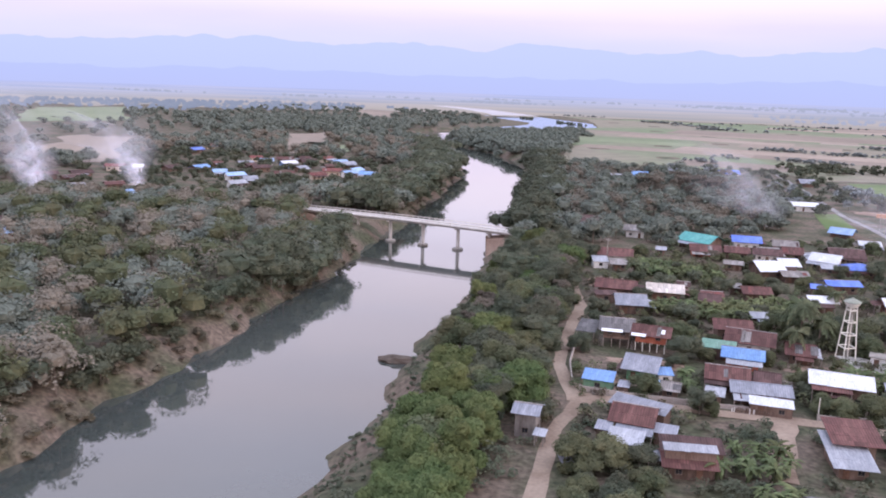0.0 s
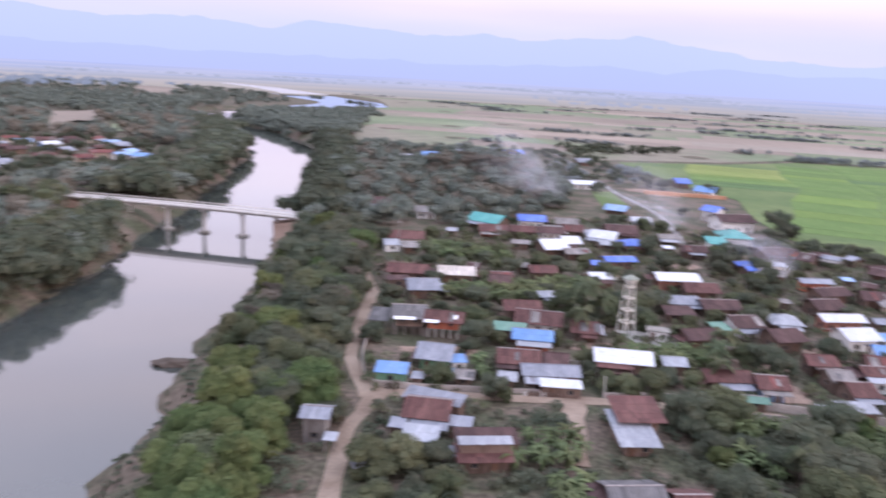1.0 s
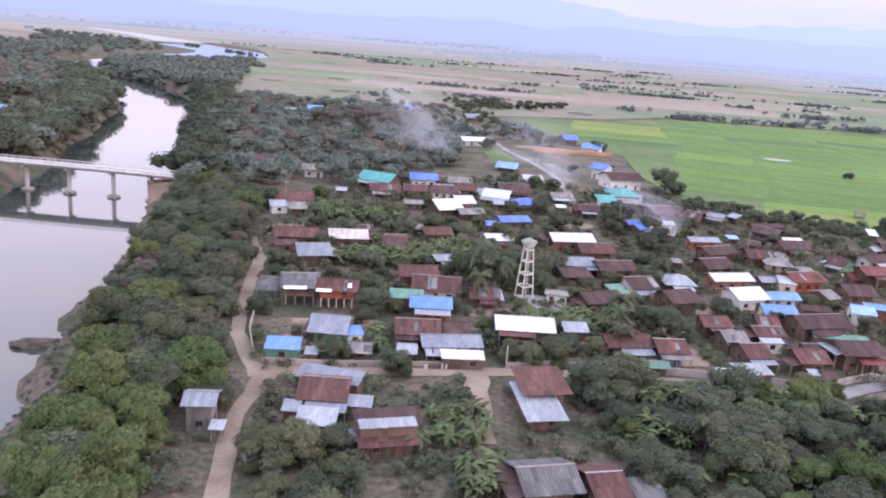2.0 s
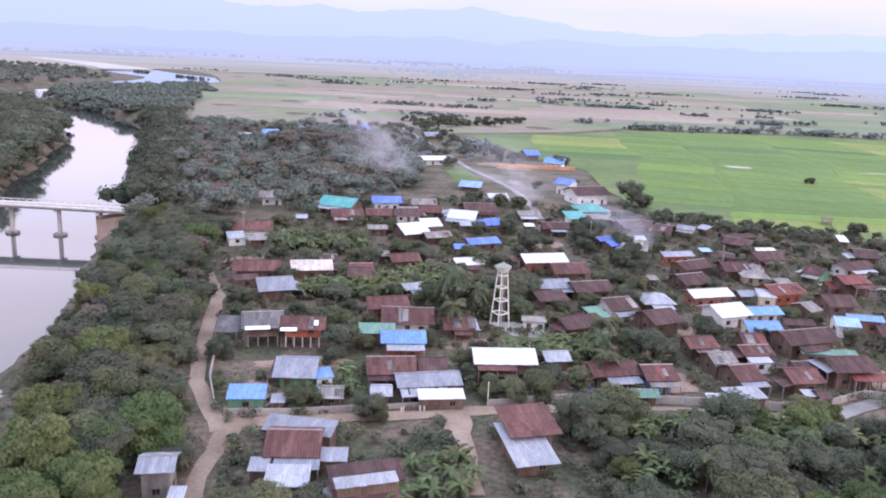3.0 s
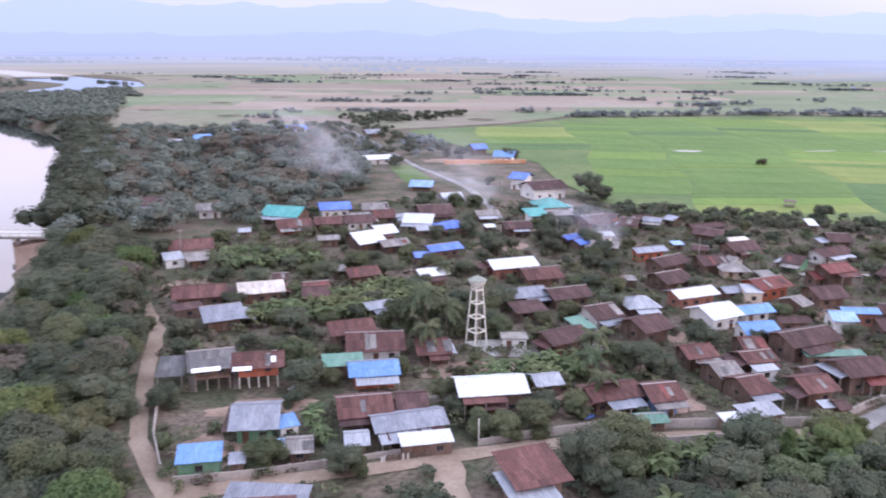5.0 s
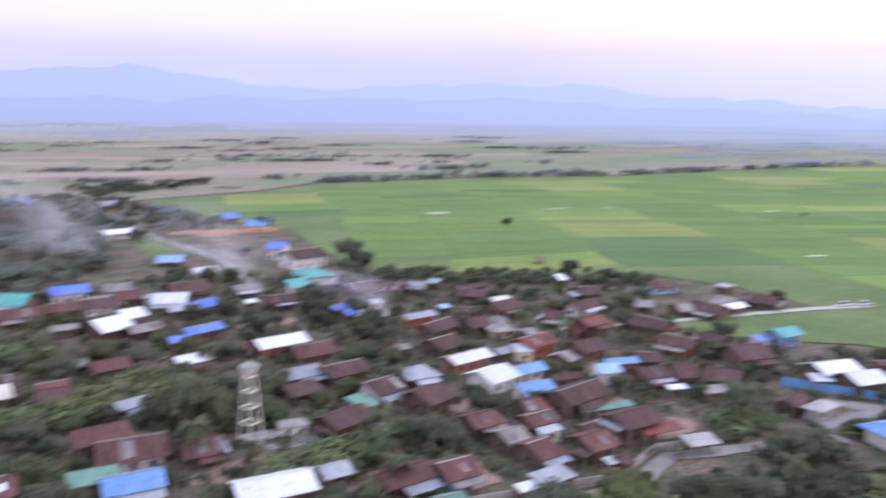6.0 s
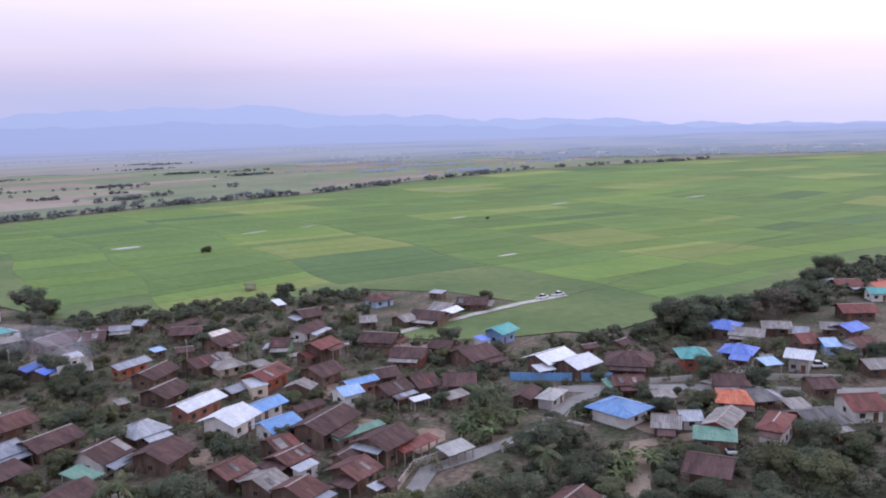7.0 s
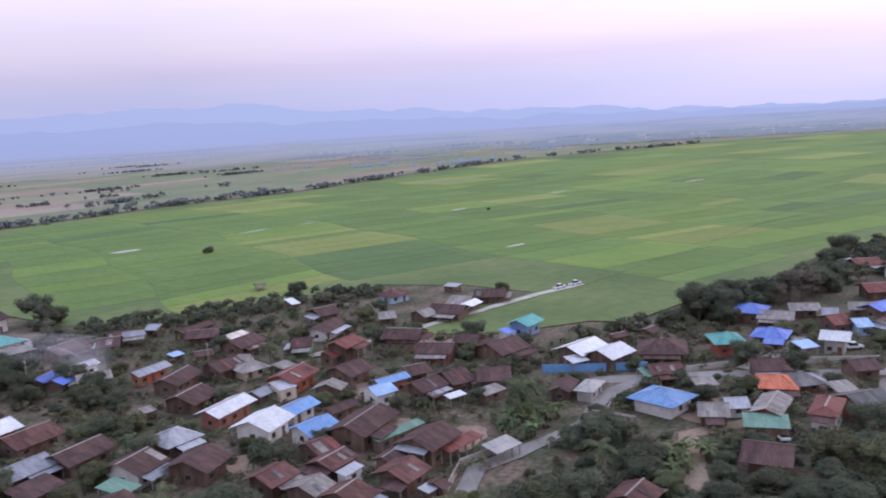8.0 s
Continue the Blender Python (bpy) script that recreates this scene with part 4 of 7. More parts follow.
def sheet_roof(name, length, run, rise, material, parent, m, rng, trim=0.0):
    """One slope of ribbed sheets from the ridge (y = 0) down to y = -run, with a drip edge; rows overlap and the sheets' ends are uneven.
    trim narrows the ridge end for hipped roofs."""
    n = max(2, round(length / 0.85))
    rows = max(1, round(run / 2.6))
    cols = 4 * n + 1
    lift = [rng.uniform(0, 0.03) for _ in range(n + 1)]
    low = [rng.uniform(-0.07, 0.07) for _ in range(n + 1)]
    vs, fs, lines = [], [], []
    for j in range(rows):
        lines += [(-run * j / rows, 0.02 * (rows - j)), (-run * (j + 1) / rows - 0.01, 0.02 * (rows - j))]
    lines.append((lines[-1][0], -0.06))
    for q, (y, up) in enumerate(lines):
        f = y / -run
        lim = length / 2 - trim * (1 - min(f, 1))
        for c in range(cols):
            x = -length / 2 + length * c / (cols - 1)
            s = min(c // 4, n - 1)
            yy = y + (low[s] if q >= len(lines) - 2 and not trim else 0)
            bump = 0.02 if c % 2 else 0.0
            vs.append((min(max(x, -lim), lim), yy, -rise * f + up + lift[s] + (bump if q < len(lines) - 1 else 0)))
        if q:
            fs += [(q * cols + c, q * cols + c + 1, (q - 1) * cols + c + 1, (q - 1) * cols + c) for c in range(cols - 1)]
    me = mesh_from(name, vs, fs, material)
    return put("roof_slope", me, parent, m)


def house(x, y, yaw, length, depth, eave, roof, wall, style):
    """A village house or shed: walls with gables, roof slopes of sheets, ridge cap, windows, door, posts."""
    rng = random.Random(int(x * 31 + y * 17))
    bare, style = style == "plain", "gable" if style == "plain" else style
    what = {"shed": "small shed", "stilt": "stilt house", "hip": "hip-roofed house"}.get(style, "low house")
    root = tagged(new("shed" if style == "shed" and length < 7 else "house"), f"{what} with {ROOF_WORDS[roof]} and {WALL_WORDS[wall]}", "shed" if style == "shed" and length < 7 else "house", "village houses")
    root.matrix_basis = pose(x, y, 0, 0, 0, yaw)
    HOUSES.append((x, y, max(length, depth)))
    over = 1.2 if length > 6 and depth > 5 else 0.7 if style != "shed" else 0.3
    hl, hd = length / 2 - over, depth / 2 - over
    floor = 2.1 if style == "stilt" else -0.25
    pitch = 0.16 if style == "shed" else 0.36
    rise = pitch * (depth if style == "shed" else depth / 2)
    body_top = eave + pitch * over - 0.04
    bm = bmesh.new()
    if style == "shed":
        pts = [(-hd, floor), (hd, floor), (hd, body_top + pitch * 2 * hd), (-hd, body_top)]
    elif style == "hip":
        pts = [(-hd, floor), (hd, floor), (hd, body_top), (-hd, body_top)]
    else:
        pts = [(-hd, floor), (hd, floor), (hd, body_top), (0, body_top + pitch * hd), (-hd, body_top)]
    open_shed = style == "shed" and rng.random() < 0.35
    if not open_shed:
        a = [bm.verts.new((-hl, p, q)) for p, q in pts]
        b = [bm.verts.new((hl, p, q)) for p, q in pts]
        bm.faces.new(a[::-1])
        bm.faces.new(b)
        for i in range(len(pts)):
            j = (i + 1) % len(pts)
            bm.faces.new((a[i], a[j], b[j], b[i]))
        part("wall", bm, WALL[wall], root)
    else:
        bm.free()
    if open_shed or style == "stilt":
        top = 2.15 if style == "stilt" else eave
        for px in np.linspace(-hl + 0.1, hl - 0.1, 5 if length > 9 else 4 if length > 6 else 2):
            for py in (-hd + 0.1, hd - 0.1):
                up = top + (pitch * (py + hd) if open_shed else 0)
                part("post", box_bm(px - 0.1, px + 0.1, py - 0.1, py + 0.1, -0.3, up), M_TOWER if wall == "orange" else M_POST, root)
    # roof
    if style == "shed":
        back = Matrix.Translation((0, depth / 2, eave + rise))
        sheet_roof("mono_slope", length, depth, rise, ROOF[roof], root, back, rng)
    elif style == "hip":
        trim = min(length / 2 - 0.4, depth / 2)
        for turn in (0, 180):
            sheet_roof("hip_slope", length, depth / 2, rise, ROOF[roof], root, pose(0, 0, eave + rise, 0, 0, turn), rng, trim)
        for turn in (90, -90):
            sheet_roof("hip_end", depth, trim, rise, ROOF[roof], root, pose(0, 0, eave + rise, 0, 0, turn) @ Matrix.Translation((0, -(length / 2 - trim), 0)), rng, depth / 2 - 0.02)
        part("ridge_cap", box_bm(-(length / 2 - trim) - 0.1, (length / 2 - trim) + 0.1, -0.14, 0.14, eave + rise - 0.03, eave + rise + 0.09, 0.03), M_RIDGE, root)
    else:
        for turn in (0, 180):
            sheet_roof("roof_slope", length, depth / 2, rise, ROOF[roof], root, pose(0, 0, eave + rise, 0, 0, turn), rng)
        part("ridge_cap", box_bm(-length / 2, length / 2, -0.16, 0.16, eave + rise, eave + rise + 0.1, 0.03), ROOF[roof] if rng.random() < 0.6 else M_RIDGE, root)
        if roof == "rust" and style == "stilt":
            for k in range(rng.randint(1, 3)):
                sx, sy = rng.uniform(-length * 0.35, length * 0.35), -depth / 2 * rng.uniform(0.35, 0.75)
                s = 1 if rng.random() < 0.7 else -1
                ob = part("skylight_sheet", box_bm(-0.42, 0.42, -0.8, 0.8, 0, 0.02), M_SKYLIGHT, root, "pale translucent sheet")
                ob.matrix_basis = pose(0, 0, 0, 0, 0, 0 if s > 0 else 180) @ Matrix.Translation((sx, sy, eave + rise + sy * pitch + 0.1)) @ pose(0, 0, 0, math.degrees(math.atan(pitch)))
    # odd sheets patched over old roofs
    if style in ("gable", "stilt") and roof in ("rust", "oldrust", "redrust", "oldmetal") and depth > 4.5 and rng.random() < 0.42:
        for k in range(rng.choice((1, 1, 2))):
            wide, run = rng.choice((0.8, 0.8, 1.6)), depth / 2 * rng.uniform(0.45, 0.9)
            sx, sy = rng.uniform(-length * 0.42, length * 0.42), -depth / 2 * rng.uniform(0.5, 0.52)
            sheet = part("patch_sheet", box_bm(-wide / 2, wide / 2, -run / 2, run / 2, 0, 0.02), ROOF[rng.choice(("oldmetal", "oldrust", "oldmetal", "redrust", "darkmetal"))], root, "odd sheet patched on the roof")
            sheet.matrix_basis = Matrix.Translation((sx, sy, eave + rise + sy * pitch + 0.115)) @ pose(0, 0, 0, math.degrees(math.atan(pitch)))
    # lean-to roofs of other sheets
    if style != "shed" and not bare and length > 5.5 and rng.random() < 0.72:
        for side in rng.sample((0, 0, 90, -90) if style != "stilt" else (90, -90), rng.choice((1, 1, 2))):
            along, off = (length, depth / 2) if side == 0 else (depth, length / 2)
            w, run = along * rng.uniform(0.5, 0.95), rng.uniform(1.8, 3.0)
            top = (eave if side == 0 else eave + 0.1) - 0.18
            kind = rng.choices(("oldrust", "rust", "metal", "oldmetal", "palemetal", "palegreen"), (7, 5, 4, 5, 3, 1))[0]
            m = pose(0, 0, top, 0, 0, side) @ Matrix.Translation((rng.uniform(-0.5, 0.5) * (along - w), -off + (0.5 if side == 0 else 0.95), 0))
            lean = sheet_roof("lean_to", w, run, run * 0.17, ROOF[kind], root, m, rng)
            lean.name = "lean_to_roof"
            for px in ((-w / 2 + 0.15, w / 2 - 0.15) if w < 5 else (-w / 2 + 0.15, 0, w / 2 - 0.15)):
                post = part("post", box_bm(px - 0.07, px + 0.07, -run + 0.1, -run + 0.24, -top - 0.3, -run * 0.17 + 0.04), M_POST, root)
                post.matrix_basis = m
    if open_shed:
        return root
    # openings
    zc = floor + 1.35 if style == "stilt" else 1.35
    count = max(1, min(3, int(length // 3.2)))
    door_at = rng.randrange(count) if count > 1 else -1
    for side, w in ((-1, hl),):
        for i in range(count):
            px = -w + 2 * w * (i + 0.5) / count
            m = Matrix.Translation((px, side * (hd + 0.01), zc)) @ pose(0, 0, 0, 0, 0, 180 if side < 0 else 0)
            if side < 0 and i == door_at and style != "stilt":
                part("door", box_bm(px - 0.5, px + 0.5, -hd - 0.05, -hd + 0.02, -0.02, 1.95, 0.02), M_DOOR, root)
            elif length > 3:
                window_part(root, m, 1.1, 1.0)
    if depth > 4.5:
        for side in ((-1,) if x > 60 else (1,)) if eave > 2.4 else ():
            window_part(root, Matrix.Translation((side * (hl + 0.01), 0, zc)) @ pose(0, 0, 0, 0, 0, -90 * side), 1.1, 1.0)
    if style == "stilt":
        part("veranda_rail", box_bm(-hl, hl, -hd - 0.06, -hd - 0.003, floor + 0.02, floor + 0.5), WALL[wall], root)
        bm = bmesh.new()
        low, high = (-hd - 0.05, 0.0), (-hd + 2.6, 1.86)
        for sx in (-hl - 1.0, -hl - 0.06):
            a = [bm.verts.new((sx + dx, y, z + dz)) for dx in (0, 0.05) for y, z in (low, high) for dz in (0, 0.16)]
            for f in ((0, 1, 3, 2), (4, 6, 7, 5), (0, 4, 5, 1), (2, 3, 7, 6), (1, 5, 7, 3), (0, 2, 6, 4)):
                bm.faces.new([a[i] for i in f])
        stair = part("stair", bm, M_POST, root)
        for k in range(9):
            part("tread", box_bm(-hl - 0.95, -hl - 0.06, -hd + 0.3 * k, -hd + 0.3 * k + 0.28, 0.05 + 0.22 * k, 0.11 + 0.22 * k), M_POST, stair)
    return root


grey_house = house(-0.3, 189.8, 0, 8.3, 10.1, 4.2, "darkmetal", "wood", "stilt")
house(-7, 191.5, -8, 4.8, 7, 2.4, "darkmetal", "wood", "shed")
orange_house = house(7.7, 187.7, -7, 9.1, 8.3, 4, "rust", "orange", "stilt")
house(5.7, 168.1, -11, 7.6, 10.3, 2.7, "metal", "green", "gable")
house(9.9, 165.2, 9, 3.3, 3.6, 2.3, "blue", "white", "shed")
house(8.3, 159, -8, 1.8, 2.2, 2, "paleblue", "white", "shed")
house(-3, 158.2, -6, 6.3, 4.5, 2.4, "blue", "green", "shed")
house(2, 156.2, -8, 2.4, 2.7, 2, "metal", "wood", "shed")
house(10.9, 158.1, -8, 4.1, 5.5, 2, "oldmetal", "wood", "gable")
house(4.9, 143, -21, 10.7, 4.2, 3.3, "metal", "wood", "shed")
house(4, 139.2, -9, 8, 9.7, 3.1, "rust", "wood", "gable")
house(-1.1, 133.9, -9, 2.8, 3.1, 2.4, "metal", "wood", "shed")
house(9.2, 135.5, -9, 4, 3.2, 2.3, "metal", "wood", "shed")
house(2.6, 130.3, -9, 6, 4.6, 2.3, "palemetal", "green", "shed")
house(12.1, 124.8, 6, 8.7, 6.6, 2.4, "rust", "wood", "gable")
house(12.7, 127.5, 5, 9.9, 4.6, 3.5, "oldrust", "wood", "shed")
house(12.3, 124.1, 6, 8.3, 2.2, 4.6, "palemetal", "wood", "shed")
house(-14, 132.8, -5, 5.0, 5.6, 4.4, "metal", "greywood", "plain")
house(-11.4, 128.8, -6, 2.2, 2.4, 2.0, "palemetal", "greywood", "shed")
house(-6.5, 120.4, 23, 2.1, 2.3, 2, "metal", "wood", "shed")
house(22.2, 166.7, -5, 8.9, 9.1, 2.9, "rust", "wood", "gable")
house(29.8, 166.4, -8, 5.3, 7.2, 2.9, "oldrust", "wood", "gable")
house(27.6, 160.2, 0, 11.6, 6.8, 2.7, "metal", "wood", "gable")
house(28.8, 154, -5, 7.9, 3.2, 2.3, "white", "wood", "shed")
house(19.1, 157.2, -8, 3.8, 5.1, 2.3, "palemetal", "wood", "gable")
house(27, 181.6, -7, 9.1, 7.8, 2.7, "blue", "orange", "gable")
house(22.4, 186, -7, 7.5, 4.5, 2.7, "palegreen", "wood", "shed")
house(26.8, 202.5, 3, 9.5, 8.6, 3.1, "rust", "wood", "gable")
house(30.2, 194.4, -10, 11.3, 10.8, 2.7, "rust", "white", "gable")
house(40.2, 189.8, -7, 6.7, 9, 2.3, "rust", "wood", "gable")
house(43.1, 165.9, -8, 11.8, 8.4, 4.1, "white", "wood", "gable")
house(41.7, 161.4, -8, 5.3, 3.1, 2.6, "oldrust", "wood", "shed")
house(54.6, 169.3, -2, 5.3, 5.9, 2.3, "palemetal", "wood", "gable")
house(62.4, 160.7, 1, 9.7, 7.2, 2.9, "rust", "wood", "gable")
house(70.1, 158.2, -4, 6.5, 8.2, 2.9, "rust", "blue", "gable")
house(64.7, 151.6, -8, 5.1, 4, 1.9, "palegreen", "wood", "gable")
house(86.4, 163.9, -0, 5.4, 7.7, 2.6, "oldmetal", "wood", "gable")
house(86.9, 157.1, 2, 5.7, 8.4, 2.6, "rust", "wood", "gable")
house(82.1, 148.1, 1, 7.1, 4, 2.3, "palemetal", "wood", "shed")
house(76.9, 148, -5, 3.8, 2.4, 2, "white", "wood", "shed")
house(86.6, 172.6, -1, 6.8, 7.4, 2.8, "rust", "wood", "gable")
house(96.2, 167.6, -2, 7, 6.4, 2.6, "rust", "wood", "gable")
house(94.8, 162.7, -3, 4.8, 2.2, 2.3, "palemetal", "white", "shed")
house(85.5, 188.4, 14, 8.3, 9.6, 2.9, "oldrust", "wood", "gable")
house(92.6, 203.2, -6, 8.2, 9, 2.3, "palemetal", "wood", "hip")
house(107.3, 204.6, 5, 11.8, 6.9, 3, "white", "brick", "plain")
house(104.1, 191.2, 10, 9.2, 9.4, 3.0, "white", "white", "plain")
house(114, 191.4, -1, 8.2, 6.2, 2.6, "blue", "white", "plain")
house(106.6, 180.7, -7, 8.1, 7.9, 2.6, "blue", "white", "plain")
house(73.3, 193.2, 11, 4.4, 5.7, 2.3, "palegreen", "wood", "shed")
house(79.9, 198, 9, 7.9, 9.6, 2.9, "oldrust", "white", "gable")
house(70, 215.7, 2, 10.3, 7.6, 2.7, "metal", "wood", "gable")
house(67.1, 206.1, 3, 7.8, 5.7, 2.3, "oldrust", "wood", "shed")
house(79.4, 212.8, 4, 10.6, 8.7, 2.7, "oldrust", "wood", "gable")
house(76.2, 239.1, 3, 13.2, 8.4, 3.1, "white", "brick", "gable")
house(80.1, 229.8, 1, 10.2, 9.6, 2.6, "rust", "wood", "gable")
house(66.3, 187.6, 13, 10.1, 8.3, 2.6, "oldrust", "wood", "gable")
house(128.8, 206.1, 8, 10.6, 8.8, 3, "redrust", "orange", "gable")
house(122.9, 203.2, -18, 4.4, 4.9, 2.7, "palemetal", "cream", "shed")
house(127.3, 193.7, 18, 4.6, 7, 2.4, "oldmetal", "wood", "gable")
house(150.6, 209, -1, 13.6, 6.5, 2.8, "redrust", "wood", "gable")
house(149.8, 207.4, 3, 8.6, 7.5, 4.8, "redrust", "wood", "gable")
house(128.4, 181.2, -20, 5.5, 6.8, 2.9, "paleblue", "white", "plain")
house(134.4, 182.6, -20, 8.2, 4.5, 3.2, "blue", "brick", "plain")
house(110.8, 172.1, 6, 13, 9, 3.4, "oldrust", "wood", "gable")
house(112, 164.9, -13, 11.7, 2.4, 2.4, "palegreen", "wood", "shed")
house(94.4, 147.2, -6, 2.4, 2.3, 2.2, "palemetal", "wood", "shed")
house(97, 154, -2, 6.8, 7.9, 2.8, "rust", "wood", "gable")
house(111.5, 151.2, -10, 9.1, 2.9, 2.6, "redrust", "wood", "shed")
house(114.2, 144.7, -17, 6.2, 3.9, 2, "concrete", "concrete", "shed")
house(119.4, 243.5, 3, 10.4, 5.3, 2.8, "metal", "orange", "gable")
house(117.9, 232, 17, 11.4, 8.3, 2.6, "oldrust", "wood", "gable")
house(109.6, 217.9, 12, 9.2, 9.6, 2.6, "oldrust", "wood", "gable")
house(119.2, 206.6, -1, 5, 5, 2, "metal", "wood", "gable")
house(153, 223.9, -58, 5.7, 8.6, 2.4, "oldrust", "green", "gable")
house(-16, 349.3, -1, 11.1, 11.9, 3.1, "oldrust", "white", "gable")
house(3.8, 334.7, -1, 9.4, 9.1, 3, "oldmetal", "white", "gable")
house(28.1, 320, -32, 13.9, 13, 3, "teal", "wood", "gable")
house(28.4, 304.7, 2, 11.3, 9.9, 2.3, "rust", "orange", "gable")
house(45.1, 325.5, -1, 11.1, 9.8, 3, "cobalt", "white", "gable")
house(39.4, 304.6, -2, 9.1, 8.9, 2.6, "rust", "wood", "gable")
house(49.5, 304.2, -2, 10.2, 9, 2.6, "oldrust", "white", "gable")
house(58.5, 322.2, -2, 9.7, 9.1, 2.9, "oldmetal", "wood", "gable")
house(59.1, 311, -2, 7.6, 10, 2.4, "rust", "wood", "gable")
house(45.6, 278, 16, 9.3, 12.5, 2.7, "white", "wood", "gable")
house(53.2, 286.3, 10, 7, 9.5, 2.9, "white", "wood", "gable")
house(52.9, 271.8, 11, 8.9, 6.9, 2.3, "oldmetal", "wood", "gable")
house(68.1, 297.8, -24, 10, 11.2, 3, "white", "cream", "gable")
house(64.6, 261.6, 13, 10.8, 6.6, 2.7, "cobalt", "wood", "gable")
house(76.1, 288.6, 10, 10.6, 9.0, 2.7, "cobalt", "wood", "hip")
house(-2.8, 281.4, 0, 12.2, 10.3, 3, "rust", "white", "gable")
house(-7.6, 271.9, 11, 5.3, 5.6, 2.3, "palemetal", "white", "shed")
house(-1.2, 269.4, 8, 6.4, 5.5, 2.3, "oldmetal", "wood", "shed")
house(13, 299.6, -3, 4, 4.6, 2.3, "palemetal", "wood", "gable")
house(-1.4, 236.4, -3, 12.1, 9.3, 2.7, "rust", "wood", "gable")
house(-4.1, 227, 12, 6.2, 3.5, 2.3, "oldrust", "wood", "shed")
house(2.5, 219.8, 8, 8.8, 10.5, 2.7, "metal", "wood", "gable")
house(12.2, 235.4, 0, 10.7, 8.7, 2.9, "cream", "wood", "gable")
house(37.6, 243.2, 7, 8.6, 7.8, 2.6, "rust", "wood", "gable")
house(36, 217, 12, 7.2, 5.3, 2.4, "palemetal", "wood", "gable")
house(53.9, 236.7, 7, 8, 6.7, 3.1, "white", "wood", "gable")
house(17.9, 245.6, -5, 4, 5.4, 2.3, "oldrust", "wood", "gable")
house(91.3, 337.2, -1, 8.4, 7.4, 2.7, "white", "white", "gable")
house(77, 311.3, -2, 12.3, 13, 2.7, "oldrust", "wood", "gable")
house(120.1, 311.3, -2, 12, 13, 3, "teal", "white", "hip")
house(109.6, 299.4, -2, 7.5, 8, 2.4, "teal", "white", "shed")
house(130.3, 339.8, 8, 16.2, 13, 4.2, "oldrust", "white", "gable")
house(125.6, 300.9, 8, 6.7, 5.4, 2.4, "palemetal", "wood", "gable")
house(93.6, 304.5, -2, 8.5, 6.5, 2.3, "oldmetal", "wood", "gable")
house(129.8, 360.4, -45, 8.1, 10.9, 4.6, "cobalt", "white", "plain")
house(152.6, 436.8, -31, 11, 13, 3, "blue", "white", "plain")
house(148.9, 469.1, 4, 9.1, 12.4, 3, "cobalt", "wood", "plain")
house(105.5, 264.4, 20, 7, 5, 2.6, "cobalt", "wood", "plain")
house(106.1, 258.7, 20, 6, 5.8, 2.4, "cobalt", "wood", "plain")
house(122.9, 283.9, 8, 9.1, 10.1, 2.7, "oldrust", "wood", "gable")
house(133.2, 277.2, -43, 6.4, 9.6, 2.6, "oldrust", "wood", "gable")
house(142.6, 279, -41, 6.3, 5.5, 2.6, "metal", "wood", "gable")
house(87, 444.8, 3, 15, 9.3, 2.6, "white", "white", "gable")
house(88.9, 367.3, -25, 9.9, 10.8, 2, "paleblue", "wood", "gable")
house(110.4, 561.5, 7, 10.5, 12.5, 2.4, "metal", "wood", "gable")
house(27.2, 591.7, 9, 9.4, 12.7, 2.7, "metal", "white", "gable")
house(66.1, 591.4, 9, 13.4, 13, 3, "cobalt", "white", "gable")
house(6, 552, 7, 10.9, 13, 2.7, "blue", "white", "gable")
house(-11, 533.5, -19, 13, 11.5, 2.7, "palemetal", "wood", "gable")
house(211.2, 235.4, -17, 9.6, 8.4, 2.6, "rust", "paleblue", "hip")
house(229.5, 223.8, -92, 5.6, 3.5, 2.2, "palemetal", "wood", "shed")
house(204.4, 204.1, -1, 11.1, 5.9, 2.4, "white", "wood", "plain")
house(208.7, 207.8, -89, 7.4, 9.2, 2.4, "oldmetal", "wood", "gable")
house(220.1, 203.9, -67, 10.5, 9.2, 2.4, "oldrust", "wood", "gable")
house(197.3, 205.6, -85, 11.5, 9.6, 2.4, "oldrust", "wood", "gable")
house(191.4, 211, -15, 5.7, 7.7, 2.2, "oldmetal", "wood", "gable")
house(167.8, 228.5, 10, 12.7, 7.6, 2.6, "oldrust", "white", "gable")
house(159.6, 186.2, -72, 9.1, 9.1, 2.8, "oldrust", "brick", "gable")
house(170.4, 183.3, -83, 6.8, 8, 2.6, "oldrust", "wood", "gable")
house(167.2, 172.5, -17, 10.2, 11.1, 2.4, "oldrust", "wood", "gable")
house(188.6, 176.6, -5, 8.7, 7.7, 3.2, "teal", "blue", "plain")
house(181, 177.9, -20, 3.4, 3.8, 2.4, "cobalt", "white", "shed")
house(170.1, 152.9, -15, 11, 9.1, 3.4, "white", "wood", "plain")
house(168.8, 145.4, -15, 9.4, 8.5, 3.4, "white", "wood", "plain")
house(163.4, 151.2, -34, 4.7, 3.9, 2.6, "white", "wood", "shed")
house(141.6, 170.7, -29, 6, 9.6, 2.8, "oldrust", "wood", "gable")
house(146.1, 163.4, -59, 7.5, 9.6, 3, "oldrust", "wood", "gable")
house(138.8, 160.1, -18, 6.1, 3.5, 2.1, "oldmetal", "wood", "shed")
house(134.4, 173.6, -16, 7.5, 7.7, 3, "oldrust", "wood", "gable")
house(133.2, 165.4, -21, 4.4, 2.2, 2.2, "white", "wood", "shed")
house(145.8, 146.8, 8, 8.2, 4.8, 2.6, "oldrust", "wood", "gable")
house(148.2, 142.1, 2, 8.1, 4.4, 2.4, "concrete", "concrete", "hip")
